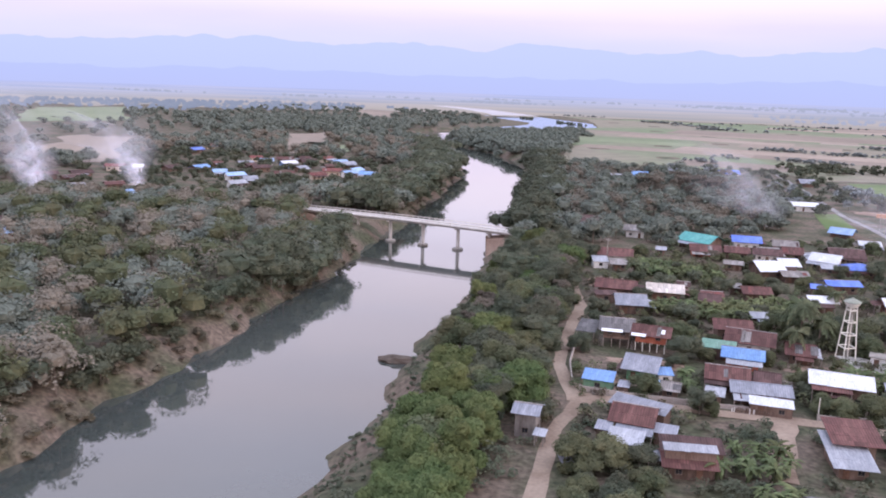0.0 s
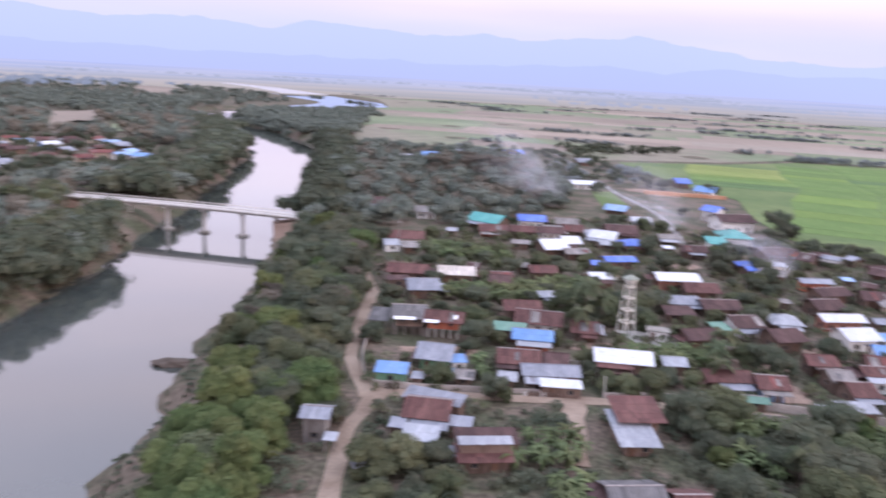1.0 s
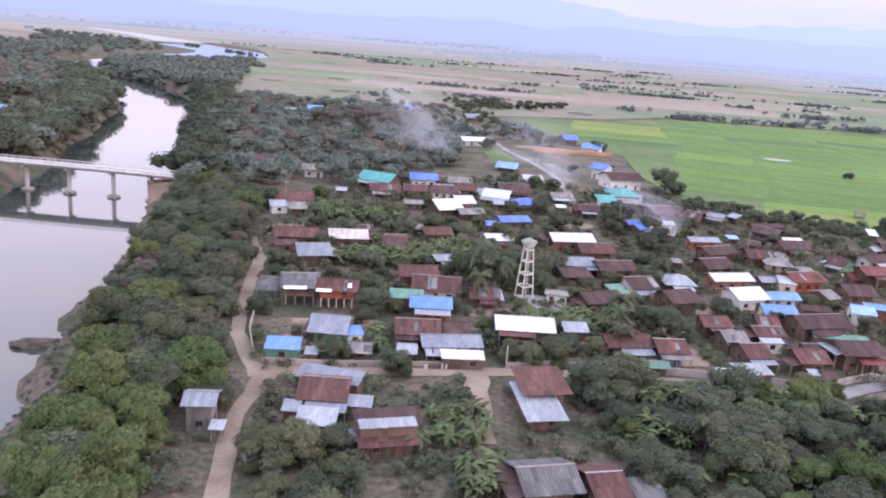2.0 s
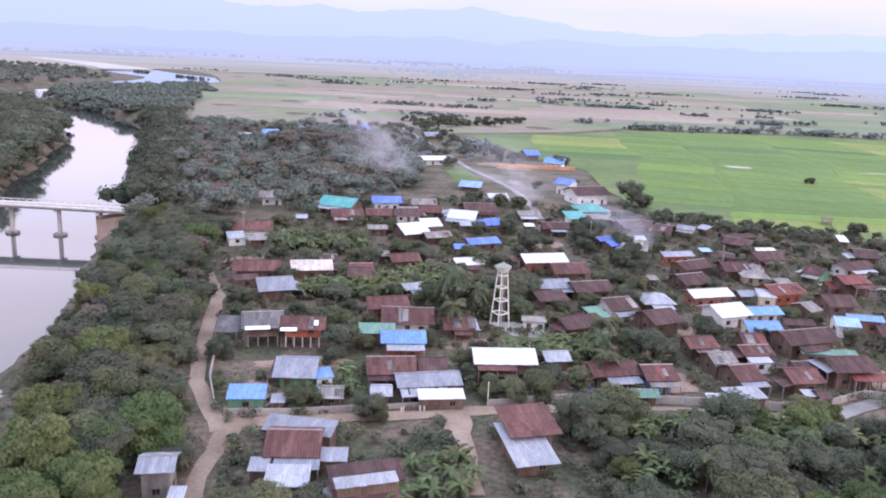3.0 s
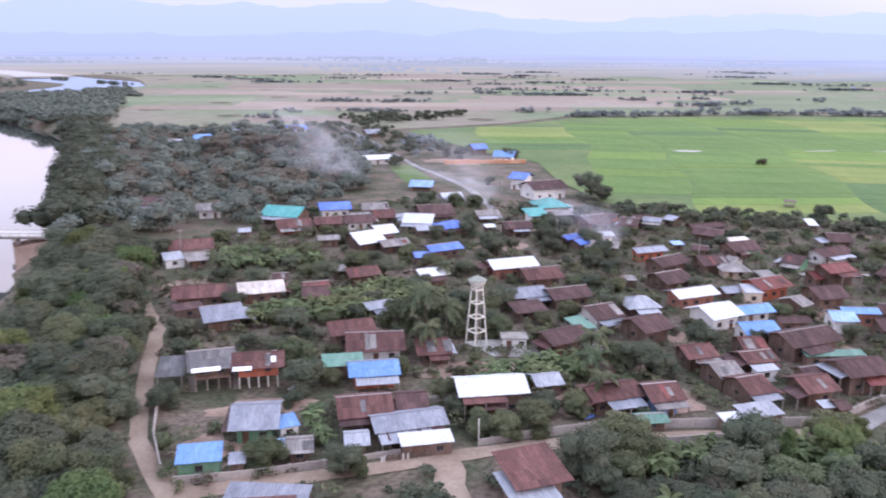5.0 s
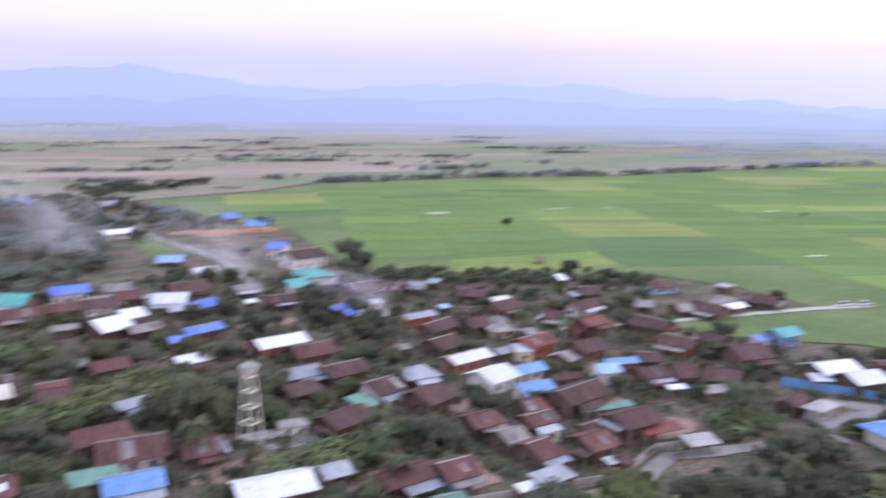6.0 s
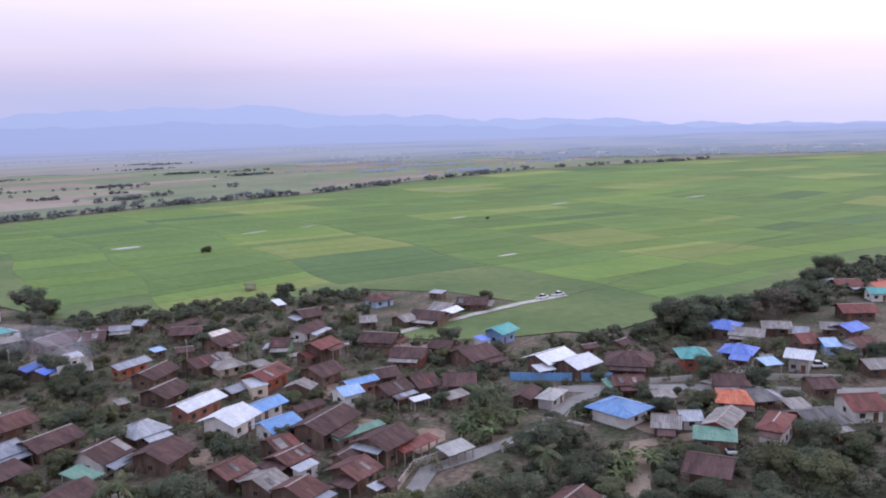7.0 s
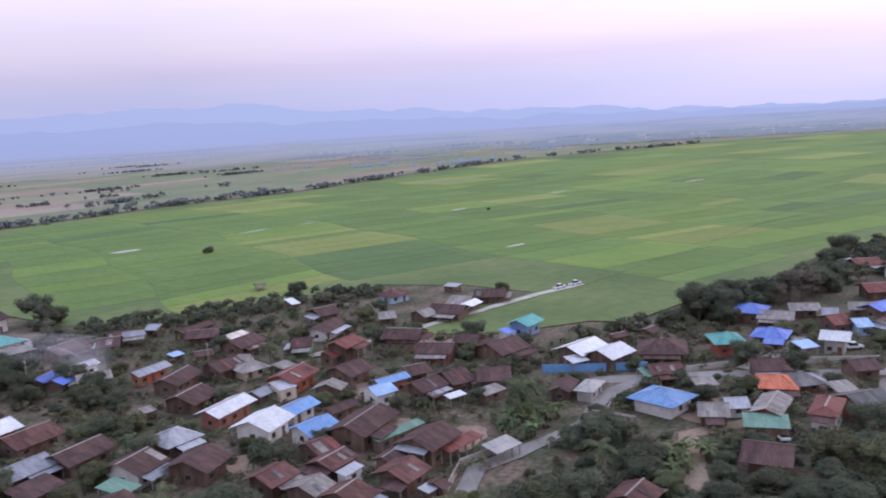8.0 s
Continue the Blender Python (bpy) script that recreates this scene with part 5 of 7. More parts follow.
house(108.5, 156.1, -2, 9.5, 8.6, 3.7, "oldrust", "wood", "gable")
house(130.1, 130.8, 84, 7.6, 7.2, 3, "oldrust", "wood", "gable")
house(146.3, 126.4, 75, 10.2, 9.6, 2.8, "blue", "white", "hip")
house(163.5, 131.3, -56, 7.3, 7, 2.6, "rust", "wood", "gable")
house(144, 116.3, -73, 5.7, 7.7, 2.3, "oldmetal", "wood", "gable")
house(149.8, 113.6, -62, 4.5, 6.1, 2, "palemetal", "white", "gable")
house(148.6, 106.9, -2, 10.8, 5.7, 3, "oldmetal", "redwall", "gable")
house(141, 106.5, -75, 7.7, 4.9, 2.3, "palegreen", "wood", "shed")
house(164.4, 108.7, -75, 7.5, 9.1, 2.2, "orange", "wood", "hip")
house(168, 104.9, -50, 6.5, 8.8, 2.2, "darkmetal", "wood", "hip")
house(173.3, 112.4, -62, 7.3, 8.4, 2.6, "oldrust", "wood", "gable")
house(148.7, 97.6, -2, 10.7, 5, 4, "redrust", "white", "hip")
house(157.3, 92.6, -41, 8.2, 9.6, 2.8, "darkmetal", "redwall", "gable")
house(170.9, 86.6, -55, 7.7, 10.4, 2.6, "redrust", "white", "gable")
house(189.1, 124.1, -62, 7.8, 9.6, 3.2, "teal", "redwall", "hip")
house(197.8, 115.6, -90, 8.4, 8.8, 3, "cobalt", "wood", "hip")
house(193.3, 114.1, -87, 4.6, 6, 2.5, "cobalt", "wood", "shed")
house(220.8, 124.9, -92, 8.5, 9.6, 3, "cobalt", "wood", "hip")
house(218.4, 118, -85, 9.2, 8, 2.2, "oldmetal", "wood", "gable")
house(197.3, 101.5, -90, 6.6, 7.4, 3.6, "white", "concrete", "plain")
house(228.9, 113, -71, 8, 7.3, 2.4, "oldmetal", "wood", "gable")
house(224.7, 106, -79, 4.2, 7.8, 2.4, "metal", "wood", "gable")
house(233.8, 99.6, -76, 6.6, 7, 2.4, "oldmetal", "wood", "gable")
house(233.2, 95.6, -27, 8.1, 7.4, 2.8, "cobalt", "wood", "plain")
house(216, 98.5, -56, 4.4, 7.6, 2.4, "paleblue", "paleblue", "plain")
house(219, 91.5, -39, 7.5, 8.5, 2.6, "rust", "white", "gable")
house(299.7, 110.4, -43, 6, 6.3, 2.4, "palemetal", "wood", "gable")
house(297.4, 103.9, -55, 9.3, 9.6, 2.6, "redrust", "wood", "gable")
house(288, 93.7, -60, 7.5, 7.7, 2.6, "teal", "white", "plain")
house(307.6, 93.5, -66, 4.6, 6.2, 2.4, "redrust", "wood", "gable")
house(126.7, 103.5, -85, 7.9, 9.6, 2.8, "oldrust", "wood", "gable")
house(104.8, 118, -5, 6.7, 6.5, 2.6, "rust", "wood", "gable")
house(179.6, 136.5, -72, 11.4, 12.3, 2.6, "oldrust", "wood", "hip")
house(186.6, 149.8, -30, 5, 3.7, 2.4, "oldrust", "wood", "gable")
house(150.9, 279.9, -70, 4.6, 6.1, 2.4, "metal", "wood", "gable")
house(31.9, 112.2, 5, 8.4, 9, 3, "darkmetal", "wood", "gable")
house(39.6, 110.9, 4, 5.4, 9, 2.7, "rust", "wood", "gable")
house(45, 108.6, 2, 4.4, 5, 2.5, "darkmetal", "wood", "shed")
house(130.4, 288.2, -50, 8.8, 6.7, 2.6, "oldrust", "orange", "gable")
house(131.9, 222.5, -17, 7.7, 8.1, 2.3, "oldmetal", "cream", "hip")
house(117.7, 183.1, -12, 7.1, 4.3, 2.5, "oldrust", "wood", "gable")
house(143.4, 182.3, -31, 6.1, 7.4, 2.6, "oldrust", "wood", "gable")
house(194.3, 144.2, -15, 4.8, 4.8, 2.2, "oldrust", "wood", "gable")
house(157.6, 121.2, -54, 4.7, 3.7, 2.6, "oldmetal", "wood", "shed")
house(180.7, 95.1, -55, 6, 7.6, 2.4, "oldrust", "wood", "gable")
house(163.9, 96.8, -50, 4.7, 4.5, 2.6, "oldmetal", "wood", "shed")
house(257.9, 96.7, -60, 10.7, 9.6, 2.6, "redrust", "wood", "gable")
house(201, 86.6, -52, 6.7, 7.5, 2.4, "oldmetal", "wood", "gable")
house(24, 229.8, -5, 6.2, 7.6, 2.6, "oldrust", "wood", "gable")
house(65.5, 306.8, -4, 6.4, 5, 2.6, "palemetal", "white", "hip")
house(67.0, 288.0, -4, 5.6, 5, 2.2, "palemetal", "wood", "shed")
house(57.3, 256.2, -7, 4.6, 4, 2.2, "cobalt", "wood", "shed")
house(36.0, 283.0, -3, 6.6, 5, 2.3, "oldmetal", "wood", "gable")
house(33.0, 249.0, 3, 3.7, 4, 2.2, "oldmetal", "wood", "shed")
house(25.0, 236.0, 2, 6.5, 5, 2.4, "rust", "wood", "gable")
house(115.0, 264.0, -1, 8.3, 5, 2.8, "palemetal", "white", "plain")
house(119.0, 298.0, -10, 11.0, 5, 2.2, "oldmetal", "wood", "shed")
house(141.0, 284.0, -20, 7.0, 6, 2.4, "oldrust", "wood", "gable")
house(88.0, 286.0, -2, 3.7, 3, 2.2, "white", "wood", "shed")
house(101.0, 221.0, -10, 2.8, 3, 2.2, "oldmetal", "wood", "shed")
house(136.0, 215.0, -5, 4.6, 4, 2.2, "oldmetal", "wood", "shed")
house(152.0, 247.0, -3, 7.4, 5, 2.3, "cream", "wood", "shed")
house(133.0, 250.0, -5, 3.7, 3, 2.2, "paleblue", "wood", "shed")
house(53.0, 312.0, 4, 11.1, 4, 2.4, "oldmetal", "wood", "shed")
house(155.0, 268.0, 3, 12.9, 5, 2.3, "oldrust", "wood", "plain")
house(111.0, 253.0, -30, 8, 7, 2.5, "oldmetal", "wood", "gable")
house(136.0, 243.0, -35, 5, 5, 2.3, "oldrust", "wood", "gable")
house(129.3, 229, -5, 8.2, 9.1, 2.6, "oldrust", "wood", "gable")
house(146.9, 240.3, 3, 9.7, 9.4, 2.6, "oldrust", "wood", "gable")
house(150.1, 258.5, -51, 9.2, 8.4, 2.4, "oldrust", "wood", "gable")
house(95.5, 282.6, -3, 9.6, 8.5, 2.6, "oldrust", "wood", "gable")
house(-220.6, 427.4, 53, 12.0, 8.5, 3, "paleblue", "white", "gable")
house(-150.1, 457.8, -6, 10.1, 8.5, 4.2, "blue", "white", "gable")
house(-178.6, 473.6, 18, 12.0, 8.5, 3, "redrust", "cream", "gable")
house(-193.5, 526.4, 50, 11.3, 8.5, 3, "paleblue", "white", "gable")
house(-221.1, 503.6, 56, 12.0, 8.5, 3, "white", "blue", "gable")
house(-225, 470.5, 51, 12.0, 8.5, 3, "oldrust", "wood", "gable")
house(-320.4, 559.9, 74, 12.0, 8.5, 3, "cobalt", "wood", "gable")
house(-258.1, 455.2, 73, 12.0, 8.5, 2.7, "blue", "wood", "gable")
house(-229.6, 257.5, 74, 11.1, 8.5, 3, "oldrust", "wood", "gable")
house(-211.3, 238.2, 74, 12.0, 8.5, 3, "paleblue", "redwall", "gable")
house(-310.2, 384, 49, 12.0, 8.5, 3, "oldrust", "wood", "gable")
house(-297.7, 396.5, 53, 12.0, 8.5, 3, "oldrust", "wood", "gable")
house(-291.6, 441.3, 30, 6.7, 8.5, 2.7, "white", "white", "gable")
house(-210.9, 342.1, 26, 4.0, 5.4, 2.4, "white", "white", "gable")
house(-205.2, 399.6, 54, 10.5, 8.5, 2.4, "palemetal", "white", "gable")
house(38.9, 138.6, 3, 8.3, 8.2, 3.95, "rust", "wood", "shed")
house(37.3, 134.2, 3, 6.8, 10.6, 2.3, "palemetal", "wood", "shed")
house(-236, 440, 35, 9.5, 8.3, 2.8, "paleblue", "white", "gable")
house(-262, 482, 50, 8.8, 6.7, 2.8, "rust", "wood", "gable")
house(-246, 492, 45, 10.7, 7.2, 2.8, "metal", "wood", "gable")
house(-237, 480, 68, 8.3, 7.8, 2.8, "oldrust", "wood", "gable")
house(-256, 528, 43, 9.4, 6.9, 2.8, "redrust", "cream", "gable")
house(-240, 512, 26, 9.3, 8.5, 2.8, "paleblue", "white", "gable")
house(-234, 528, 21, 12.0, 8.5, 2.8, "rust", "wood", "gable")
house(-203, 482, 71, 9.4, 6.9, 2.8, "metal", "wood", "gable")
house(-214, 522, 38, 11.1, 8.3, 2.8, "oldrust", "wood", "gable")
house(-212, 548, 74, 12.0, 7.4, 2.8, "redrust", "cream", "gable")
house(-168, 486, 74, 11.0, 8.2, 2.8, "paleblue", "white", "gable")
house(-190, 500, 52, 9.2, 7.1, 2.8, "rust", "wood", "gable")
house(-206, 417, 37, 8.4, 8.5, 2.8, "metal", "wood", "gable")
house(-272, 446, 75, 12.0, 8.5, 2.8, "oldrust", "wood", "gable")
house(-304, 437, 20, 12.0, 7.9, 2.8, "redrust", "cream", "gable")
house(-228, 345, 39, 12.0, 7.8, 2.8, "paleblue", "white", "gable")
house(-256, 366, 46, 10.1, 7.2, 2.8, "rust", "wood", "gable")
house(-268, 352, 48, 8.8, 7.3, 2.8, "metal", "wood", "gable")
house(-292, 380, 72, 12.0, 6.7, 2.8, "oldrust", "wood", "gable")
house(-180, 452, 49, 11.1, 7.2, 2.8, "redrust", "cream", "gable")
house(-166, 470, 54, 11.2, 8.3, 2.8, "paleblue", "white", "gable")
house(-200, 450, 29, 12.0, 7.0, 2.8, "rust", "wood", "gable")
house(-186, 520, 46, 12.0, 8.1, 2.8, "metal", "wood", "gable")
house(-225, 540, 48, 9.4, 7.4, 2.8, "oldrust", "wood", "gable")
house(-332, 600, 67, 10.9, 8.1, 2.8, "redrust", "cream", "gable")
house(-345, 640, 32, 12.0, 6.8, 2.8, "paleblue", "white", "gable")
house(-318, 655, 23, 11.5, 7.2, 2.8, "rust", "wood", "gable")
house(137.2, 229.3, -76, 3.9, 5.4, 2.2, "oldmetal", "white", "gable")
house(190.6, 261.6, -22, 3.2, 6, 2.4, "white", "wood", "shed")
house(182.9, 242, -21, 7.5, 9.6, 2.4, "oldrust", "wood", "gable")
house(164.9, 199.5, -75, 10.3, 9.5, 3.8, "oldrust", "wood", "stilt")
house(185.9, 220.4, -48, 5.3, 7.5, 2.2, "oldmetal", "wood", "gable")
house(137.9, 197, -4, 8.4, 9.6, 2.6, "oldrust", "wood", "gable")
house(99.4, 173.5, -13, 4.9, 8, 2.6, "rust", "wood", "gable")
house(102.3, 159.4, 0, 6.2, 4.8, 2.4, "oldrust", "wood", "gable")
house(96.4, 146.7, -2, 2.5, 4, 2.2, "oldrust", "wood", "gable")
house(191.5, 107.2, -45, 4.6, 4.3, 2.6, "paleblue", "wood", "shed")
house(216.3, 104, -51, 5.1, 8.8, 2.6, "redrust", "wood", "gable")
house(298.4, 94.2, -31, 8.8, 7.6, 2.6, "orange", "white", "gable")


def eave_sheet(root, x0, x1, depth, eave, drop=0.16):
    """A pale sheet laid over the lower edge of a roof."""
    ob = part("eave_sheet", box_bm(x0, x1, -0.55, 0.55, 0, 0.03), M_SKYLIGHT, root, "pale patch sheet on the eave")
    ob.matrix_basis = pose(0, -depth / 2 + 0.1, eave + 0.12, math.degrees(math.atan(0.36)))
    return ob


eave_sheet(grey_house, -3.4, 1.4, 10.1, 4.2)
eave_sheet(orange_house, -4.2, -1.0, 8.3, 4)

# ---- water tower and its pump house ----
tower = tagged(new("water_tower"), "tall cream concrete water tower on splayed legs", "water tower")
tower.matrix_basis = pose(50.9, 194.2, 0, 0, 0, 20) @ Matrix.Diagonal((0.86, 0.86, 1.09, 1.0))
TOP = 11.3
for k in range(4):
    a = math.pi / 4 + k * math.pi / 2
    v, f = tube([(math.cos(a) * 2.5, math.sin(a) * 2.5, -0.3), (math.cos(a) * 1.25, math.sin(a) * 1.25, TOP)], [0.18, 0.15], 6)
    put("leg", mesh_from("tower_leg", v, f, M_TOWER), tower)
for j, z in enumerate((2.7, 5.4, 8.1, 10.6)):
    q = 2.5 + (1.25 - 2.5) * z / TOP
    s = q * math.cos(math.pi / 4)
    bm = bmesh.new()
    for x0, x1, y0, y1 in ((-s, s, -s - 0.1, -s + 0.1), (-s, s, s - 0.1, s + 0.1), (-s - 0.1, -s + 0.1, -s + 0.11, s - 0.11), (s - 0.1, s + 0.1, -s + 0.11, s - 0.11)):
        add_box(bm, x0, x1, y0, y1, z - 0.11, z + 0.11)
    part("brace_ring", bm, M_TOWER, tower)
def turned(name, profile, material, label=""):
    vs, fs = [], []
    for i, (r, z) in enumerate(profile):
        vs += [(r * math.cos(2 * math.pi * k / 24), r * math.sin(2 * math.pi * k / 24), z) for k in range(24)]
        if i:
            fs += [(24 * i - 24 + k, 24 * i - 24 + (k + 1) % 24, 24 * i + (k + 1) % 24, 24 * i + k) for k in range(24)]
    return put(name, mesh_from("tower_" + name, vs, fs, material), tower, label=label)


turned("tank", [(0.0, 11.2), (1.25, 11.24), (1.42, 11.42), (1.82, 11.92), (1.92, 12.05), (1.92, 12.26), (1.8, 12.3)], M_TOWER, "flared white concrete tank")
turned("tank_roof", [(1.8, 12.24), (2.16, 12.28), (2.16, 12.42), (1.1, 12.86), (0.28, 13.12), (0.28, 13.3), (0.0, 13.34)], M_TOWER_TOP, "flat weathered grey-green tank roof")
v, f = tube([(0.2, 0, 0), (0.2, 0, 11.25)], [0.16, 0.16], 8)
put("riser_pipe", mesh_from("riser_pipe", v, f, M_CONC_D), tower)
bm = bmesh.new()
for sx in (-0.22, 0.22):
    add_box(bm, sx - 0.03, sx + 0.03, -0.03, 0.03, 0, 10.5)
for k in range(30):
    add_box(bm, -0.19, 0.19, -0.02, 0.02, 0.3 + k * 0.34, 0.34 + k * 0.34)
ladder = part("ladder", bm, M_CONC_D, tower)
ladder.matrix_basis = Matrix.Translation((0, -1.72, 0)) @ pose(0, 0, 0, -4.2)

pump = tagged(new("pump_house"), "small white flat-roofed concrete pump house", "shed")
pump.matrix_basis = pose(57.6, 190.6, 0, 0, 0, -18)
part("wall", box_bm(-2.3, 2.3, -1.6, 1.6, -0.2, 2.35, 0.03), WALL["white"], pump)
part("roof", box_bm(-2.75, 2.75, -2.0, 2.0, 2.36, 2.55, 0.04), M_CONC_D, pump)
part("door", box_bm(-1.6, -0.6, -1.66, -1.58, 0, 1.95), M_DOOR, pump)
window_part(pump, Matrix.Translation((1.35, -1.61, 1.4)) @ pose(0, 0, 0, 0, 0, 180), 1.1, 0.9)
tagged(new("pavement", mesh_from("apron", [(52, 187, 0.06), (61, 184, 0.06), (62, 191, 0.06), (55, 196, 0.06), (49, 196, 0.06)], [(0, 1, 2, 3, 4)], M_CONC)), "pale concrete apron round the water tower", "pavement", kind="structure")

# ---- bridge over the river ----
bridge = tagged(new("bridge"), "long pale concrete road bridge on paired piers", "bridge")
B0, B1 = Vector((-134, 324.3, 0)), Vector((-36, 300.2, 0))
span = (B1 - B0).length
bridge.matrix_basis = pose(B0.x, B0.y, 0, 0, 0, math.degrees(math.atan2(B1.y - B0.y, B1.x - B0.x)))


def deck_z(s):
    return 4.15 + 0.45 * math.sin(math.pi * min(max(s / span, 0), 1))


bm = bmesh.new()
N = 24
rows = []
for i in range(N + 1):
    s = span * i / N
    z = deck_z(s)
    rows.append([bm.verts.new((s, yy, zz)) for yy, zz in ((-3.4, z - 0.35), (-3.4, z), (3.4, z), (3.4, z - 0.35), (2.6, z - 1.1), (-2.6, z - 1.1))])
for r, q in zip(rows[:-1], rows[1:]):
    for k in range(6):
        bm.faces.new((r[k], q[k], q[(k + 1) % 6], r[(k + 1) % 6]))
bm.faces.new(rows[0])
bm.faces.new(rows[-1][::-1])
part("deck", bm, M_BRIDGE, bridge)
for side in (-1, 1):
    bm = bmesh.new()
    rail = []
    for i in range(N + 1):
        t = span * i / N
        rail.append([bm.verts.new((t, side * yy, deck_z(t) + zz)) for yy, zz in ((3.12, 0.62), (3.36, 0.62), (3.36, 0.86), (3.12, 0.86))])
    for r, q in zip(rail[:-1], rail[1:]):
        for k in range(4):
            bm.faces.new((r[k], q[k], q[(k + 1) % 4], r[(k + 1) % 4]))
    bm.faces.new(rail[0])
    bm.faces.new(rail[-1][::-1])
    bmesh.ops.recalc_face_normals(bm, faces=bm.faces[:])
    part("railing", bm, M_BRIDGE, bridge)
    for i in range(41):
        s = 0.3 + (span - 0.6) * i / 40
        z = deck_z(s)
        ob = part("railing_post", box_bm(-0.1, 0.1, side * 3.24 - 0.1, side * 3.24 + 0.1, -0.02, 0.63), M_BRIDGE, bridge)
        ob.matrix_basis = Matrix.Translation((s, 0, z))
for s in (11.0, 26.5, 42.0, 57.0, 72.5, 86.0):
    z = deck_z(s)
    pier = part("pier_cap", box_bm(s - 0.55, s + 0.55, -2.6, 2.6, z - 1.75, z - 1.12, 0.08), M_BRIDGE, bridge)
    v, f = tube([(s, 0, -9), (s, 0, z - 1.7)], [0.72, 0.66], 14)
    put("column", mesh_from("bridge_column", v, f, M_BRIDGE), pier)
    if s > 20:
        v, f = tube([(s, 0, -5.7), (s, 0, -5.5), (s, 0, -4.85), (s, 0, -4.7)], [1.9, 2.15, 2.15, 1.9], 16)
        put("pile_cap", mesh_from("pile_cap", v, f, M_CONC_D), pier)
debris = tagged(new("driftwood"), "dark driftwood caught against a bridge pier", "driftwood")
debris.matrix_basis = pose(-78.3, 308.6, -5.25, 0, 0, -30)
for k in range(6):
    v, f = tube([(-1.8 + 0.3 * k, -0.6 + 0.2 * k, 0.1 * k), (0.4, 0.3 - 0.1 * k, 0.15 + 0.1 * k), (2.6 - 0.35 * k, 0.5 - 0.35 * k, 0.1)], [0.16, 0.14, 0.06], 5)
    put("branch", mesh_from("drift_branch", v, f, M_BARK), debris)
ribbon("road_9", [(-36, 300.2), (-22, 297), (-14, 292), (-8, 284)], 6.0, M_ASPHALT, 0.1, "road leading up to the bridge")
for nm, line in (("embankment", [(-52, 304.1), (-36, 300.2), (-24, 297.4)]), ("embankment_west", [(-124, 321.8), (-138, 325.3), (-160, 330.5)])):
    vs, fs = [], []
    for i, (ex, ey) in enumerate(line):
        top = 3.9 if i < 2 else 0.3
        vs += [(ex + 1.3, ey - 7.5, -6 if i == 0 else -0.5), (ex + 0.8, ey - 3.6, top - (3.0 if i == 0 else 0)), (ex - 0.8, ey + 3.6, top - (3.0 if i == 0 else 0)), (ex - 1.3, ey + 7.5, -6 if i == 0 else -0.5)]
        if i:
            fs += [(4 * i - 4 + k, 4 * i - 3 + k, 4 * i + 1 + k, 4 * i + k) for k in range(3)]
    tagged(new("embankment", mesh_from(nm, vs, fs, M_YARD)), "earth embankment at the bridge end", "embankment", kind="structure")

# ---- walls, fences, bank ----
def wall_run(name, line, height, material, label, kind="", category="wall", panel=2.5, thick=0.16):
    """A boundary wall of panels between posts."""
    root = tagged(new(name), label, category, "boundary walls", kind)
    for (ax, ay), (bx, by) in zip(line[:-1], line[1:]):
        ln = math.hypot(bx - ax, by - ay)
        n = max(1, round(ln / panel))
        ang = math.degrees(math.atan2(by - ay, bx - ax))
        step = ln / n
        pm = bpy.data.meshes.new("wall_panel")
        b = box_bm(0.1, step - 0.1, -thick / 2, thick / 2, -0.3, height)
        b.to_mesh(pm)
        b.free()
        pm.materials.append(material)
        qm = bpy.data.meshes.new("wall_post")
        b = box_bm(-0.1, 0.1, -thick / 2 - 0.04, thick / 2 + 0.04, -0.3, height + 0.12)
        b.to_mesh(qm)
        b.free()
        qm.materials.append(material)
        for k in range(n):
            m = pose(ax + (bx - ax) * k / n, ay + (by - ay) * k / n, 0, 0, 0, ang)
            put("panel", pm, root, m)
            put("post", qm, root, m)
    return root


wall_run("boundary_wall", [(-6.5, 155.2), (2, 156.0 - 1.8), (16, 153.9)], 1.3, M_BLOCK, "low grey block boundary wall beside the lane")
wall_run("boundary_wall", [(-8.3, 159), (-9.6, 170), (-9.3, 182)], 1.4, M_BLOCK, "low grey block boundary wall beside the lane")
wall_run("boundary_wall", [(44, 153.9), (56, 153.6), (60, 153.0)], 1.5, M_BLOCK, "long pale block wall along the lane")
wall_run("boundary_wall", [(62, 146.6), (72, 145.2), (86, 140.5)], 1.3, M_BLOCK, "long pale block wall along the lane")
wall_run("boundary_wall", [(16.5, 154.2), (24, 154.6), (28.5, 154.4)], 1.0, M_BLOCK, "low block wall before a row of sheds")
wall_run("boundary_wall", [(63.5, 152.2), (72, 150.2), (84, 147.0), (93, 144.8)], 1.5, M_BLOCK, "long pale block wall along the lane")
wall_run("boundary_wall", [(37, 153.8), (43.5, 153.9)], 1.2, M_BLOCK, "low block wall along the lane")
wall_run("boundary_wall", [(99, 146.6), (108, 149.4), (117, 146.0)], 1.3, M_BLOCK, "block wall along the lane")
wall_run("boundary_wall", [(121, 139.0), (134, 134.6), (149, 136.8)], 1.1, M_CONC, "low pale wall along the lane")
wall_run("boundary_wall", [(60, 190), (69, 186), (78, 181)], 1.4, M_BLOCK, "block wall between plots")
wall_run("boundary_wall", [(22.5, 170.8), (34, 170.2), (45, 171.5)], 1.3, M_BLOCK, "block wall between plots")
wall_run("blue_fence", [(158.9, 157.6), (164, 147), (169.3, 136.6)], 2.0, M_BLUEFENCE, "blue painted sheet fence along the street", category="fence")
wall_run("boundary_wall", [(171, 128.5), (178, 121)], 1.4, M_CONC, "pale block wall along the street")
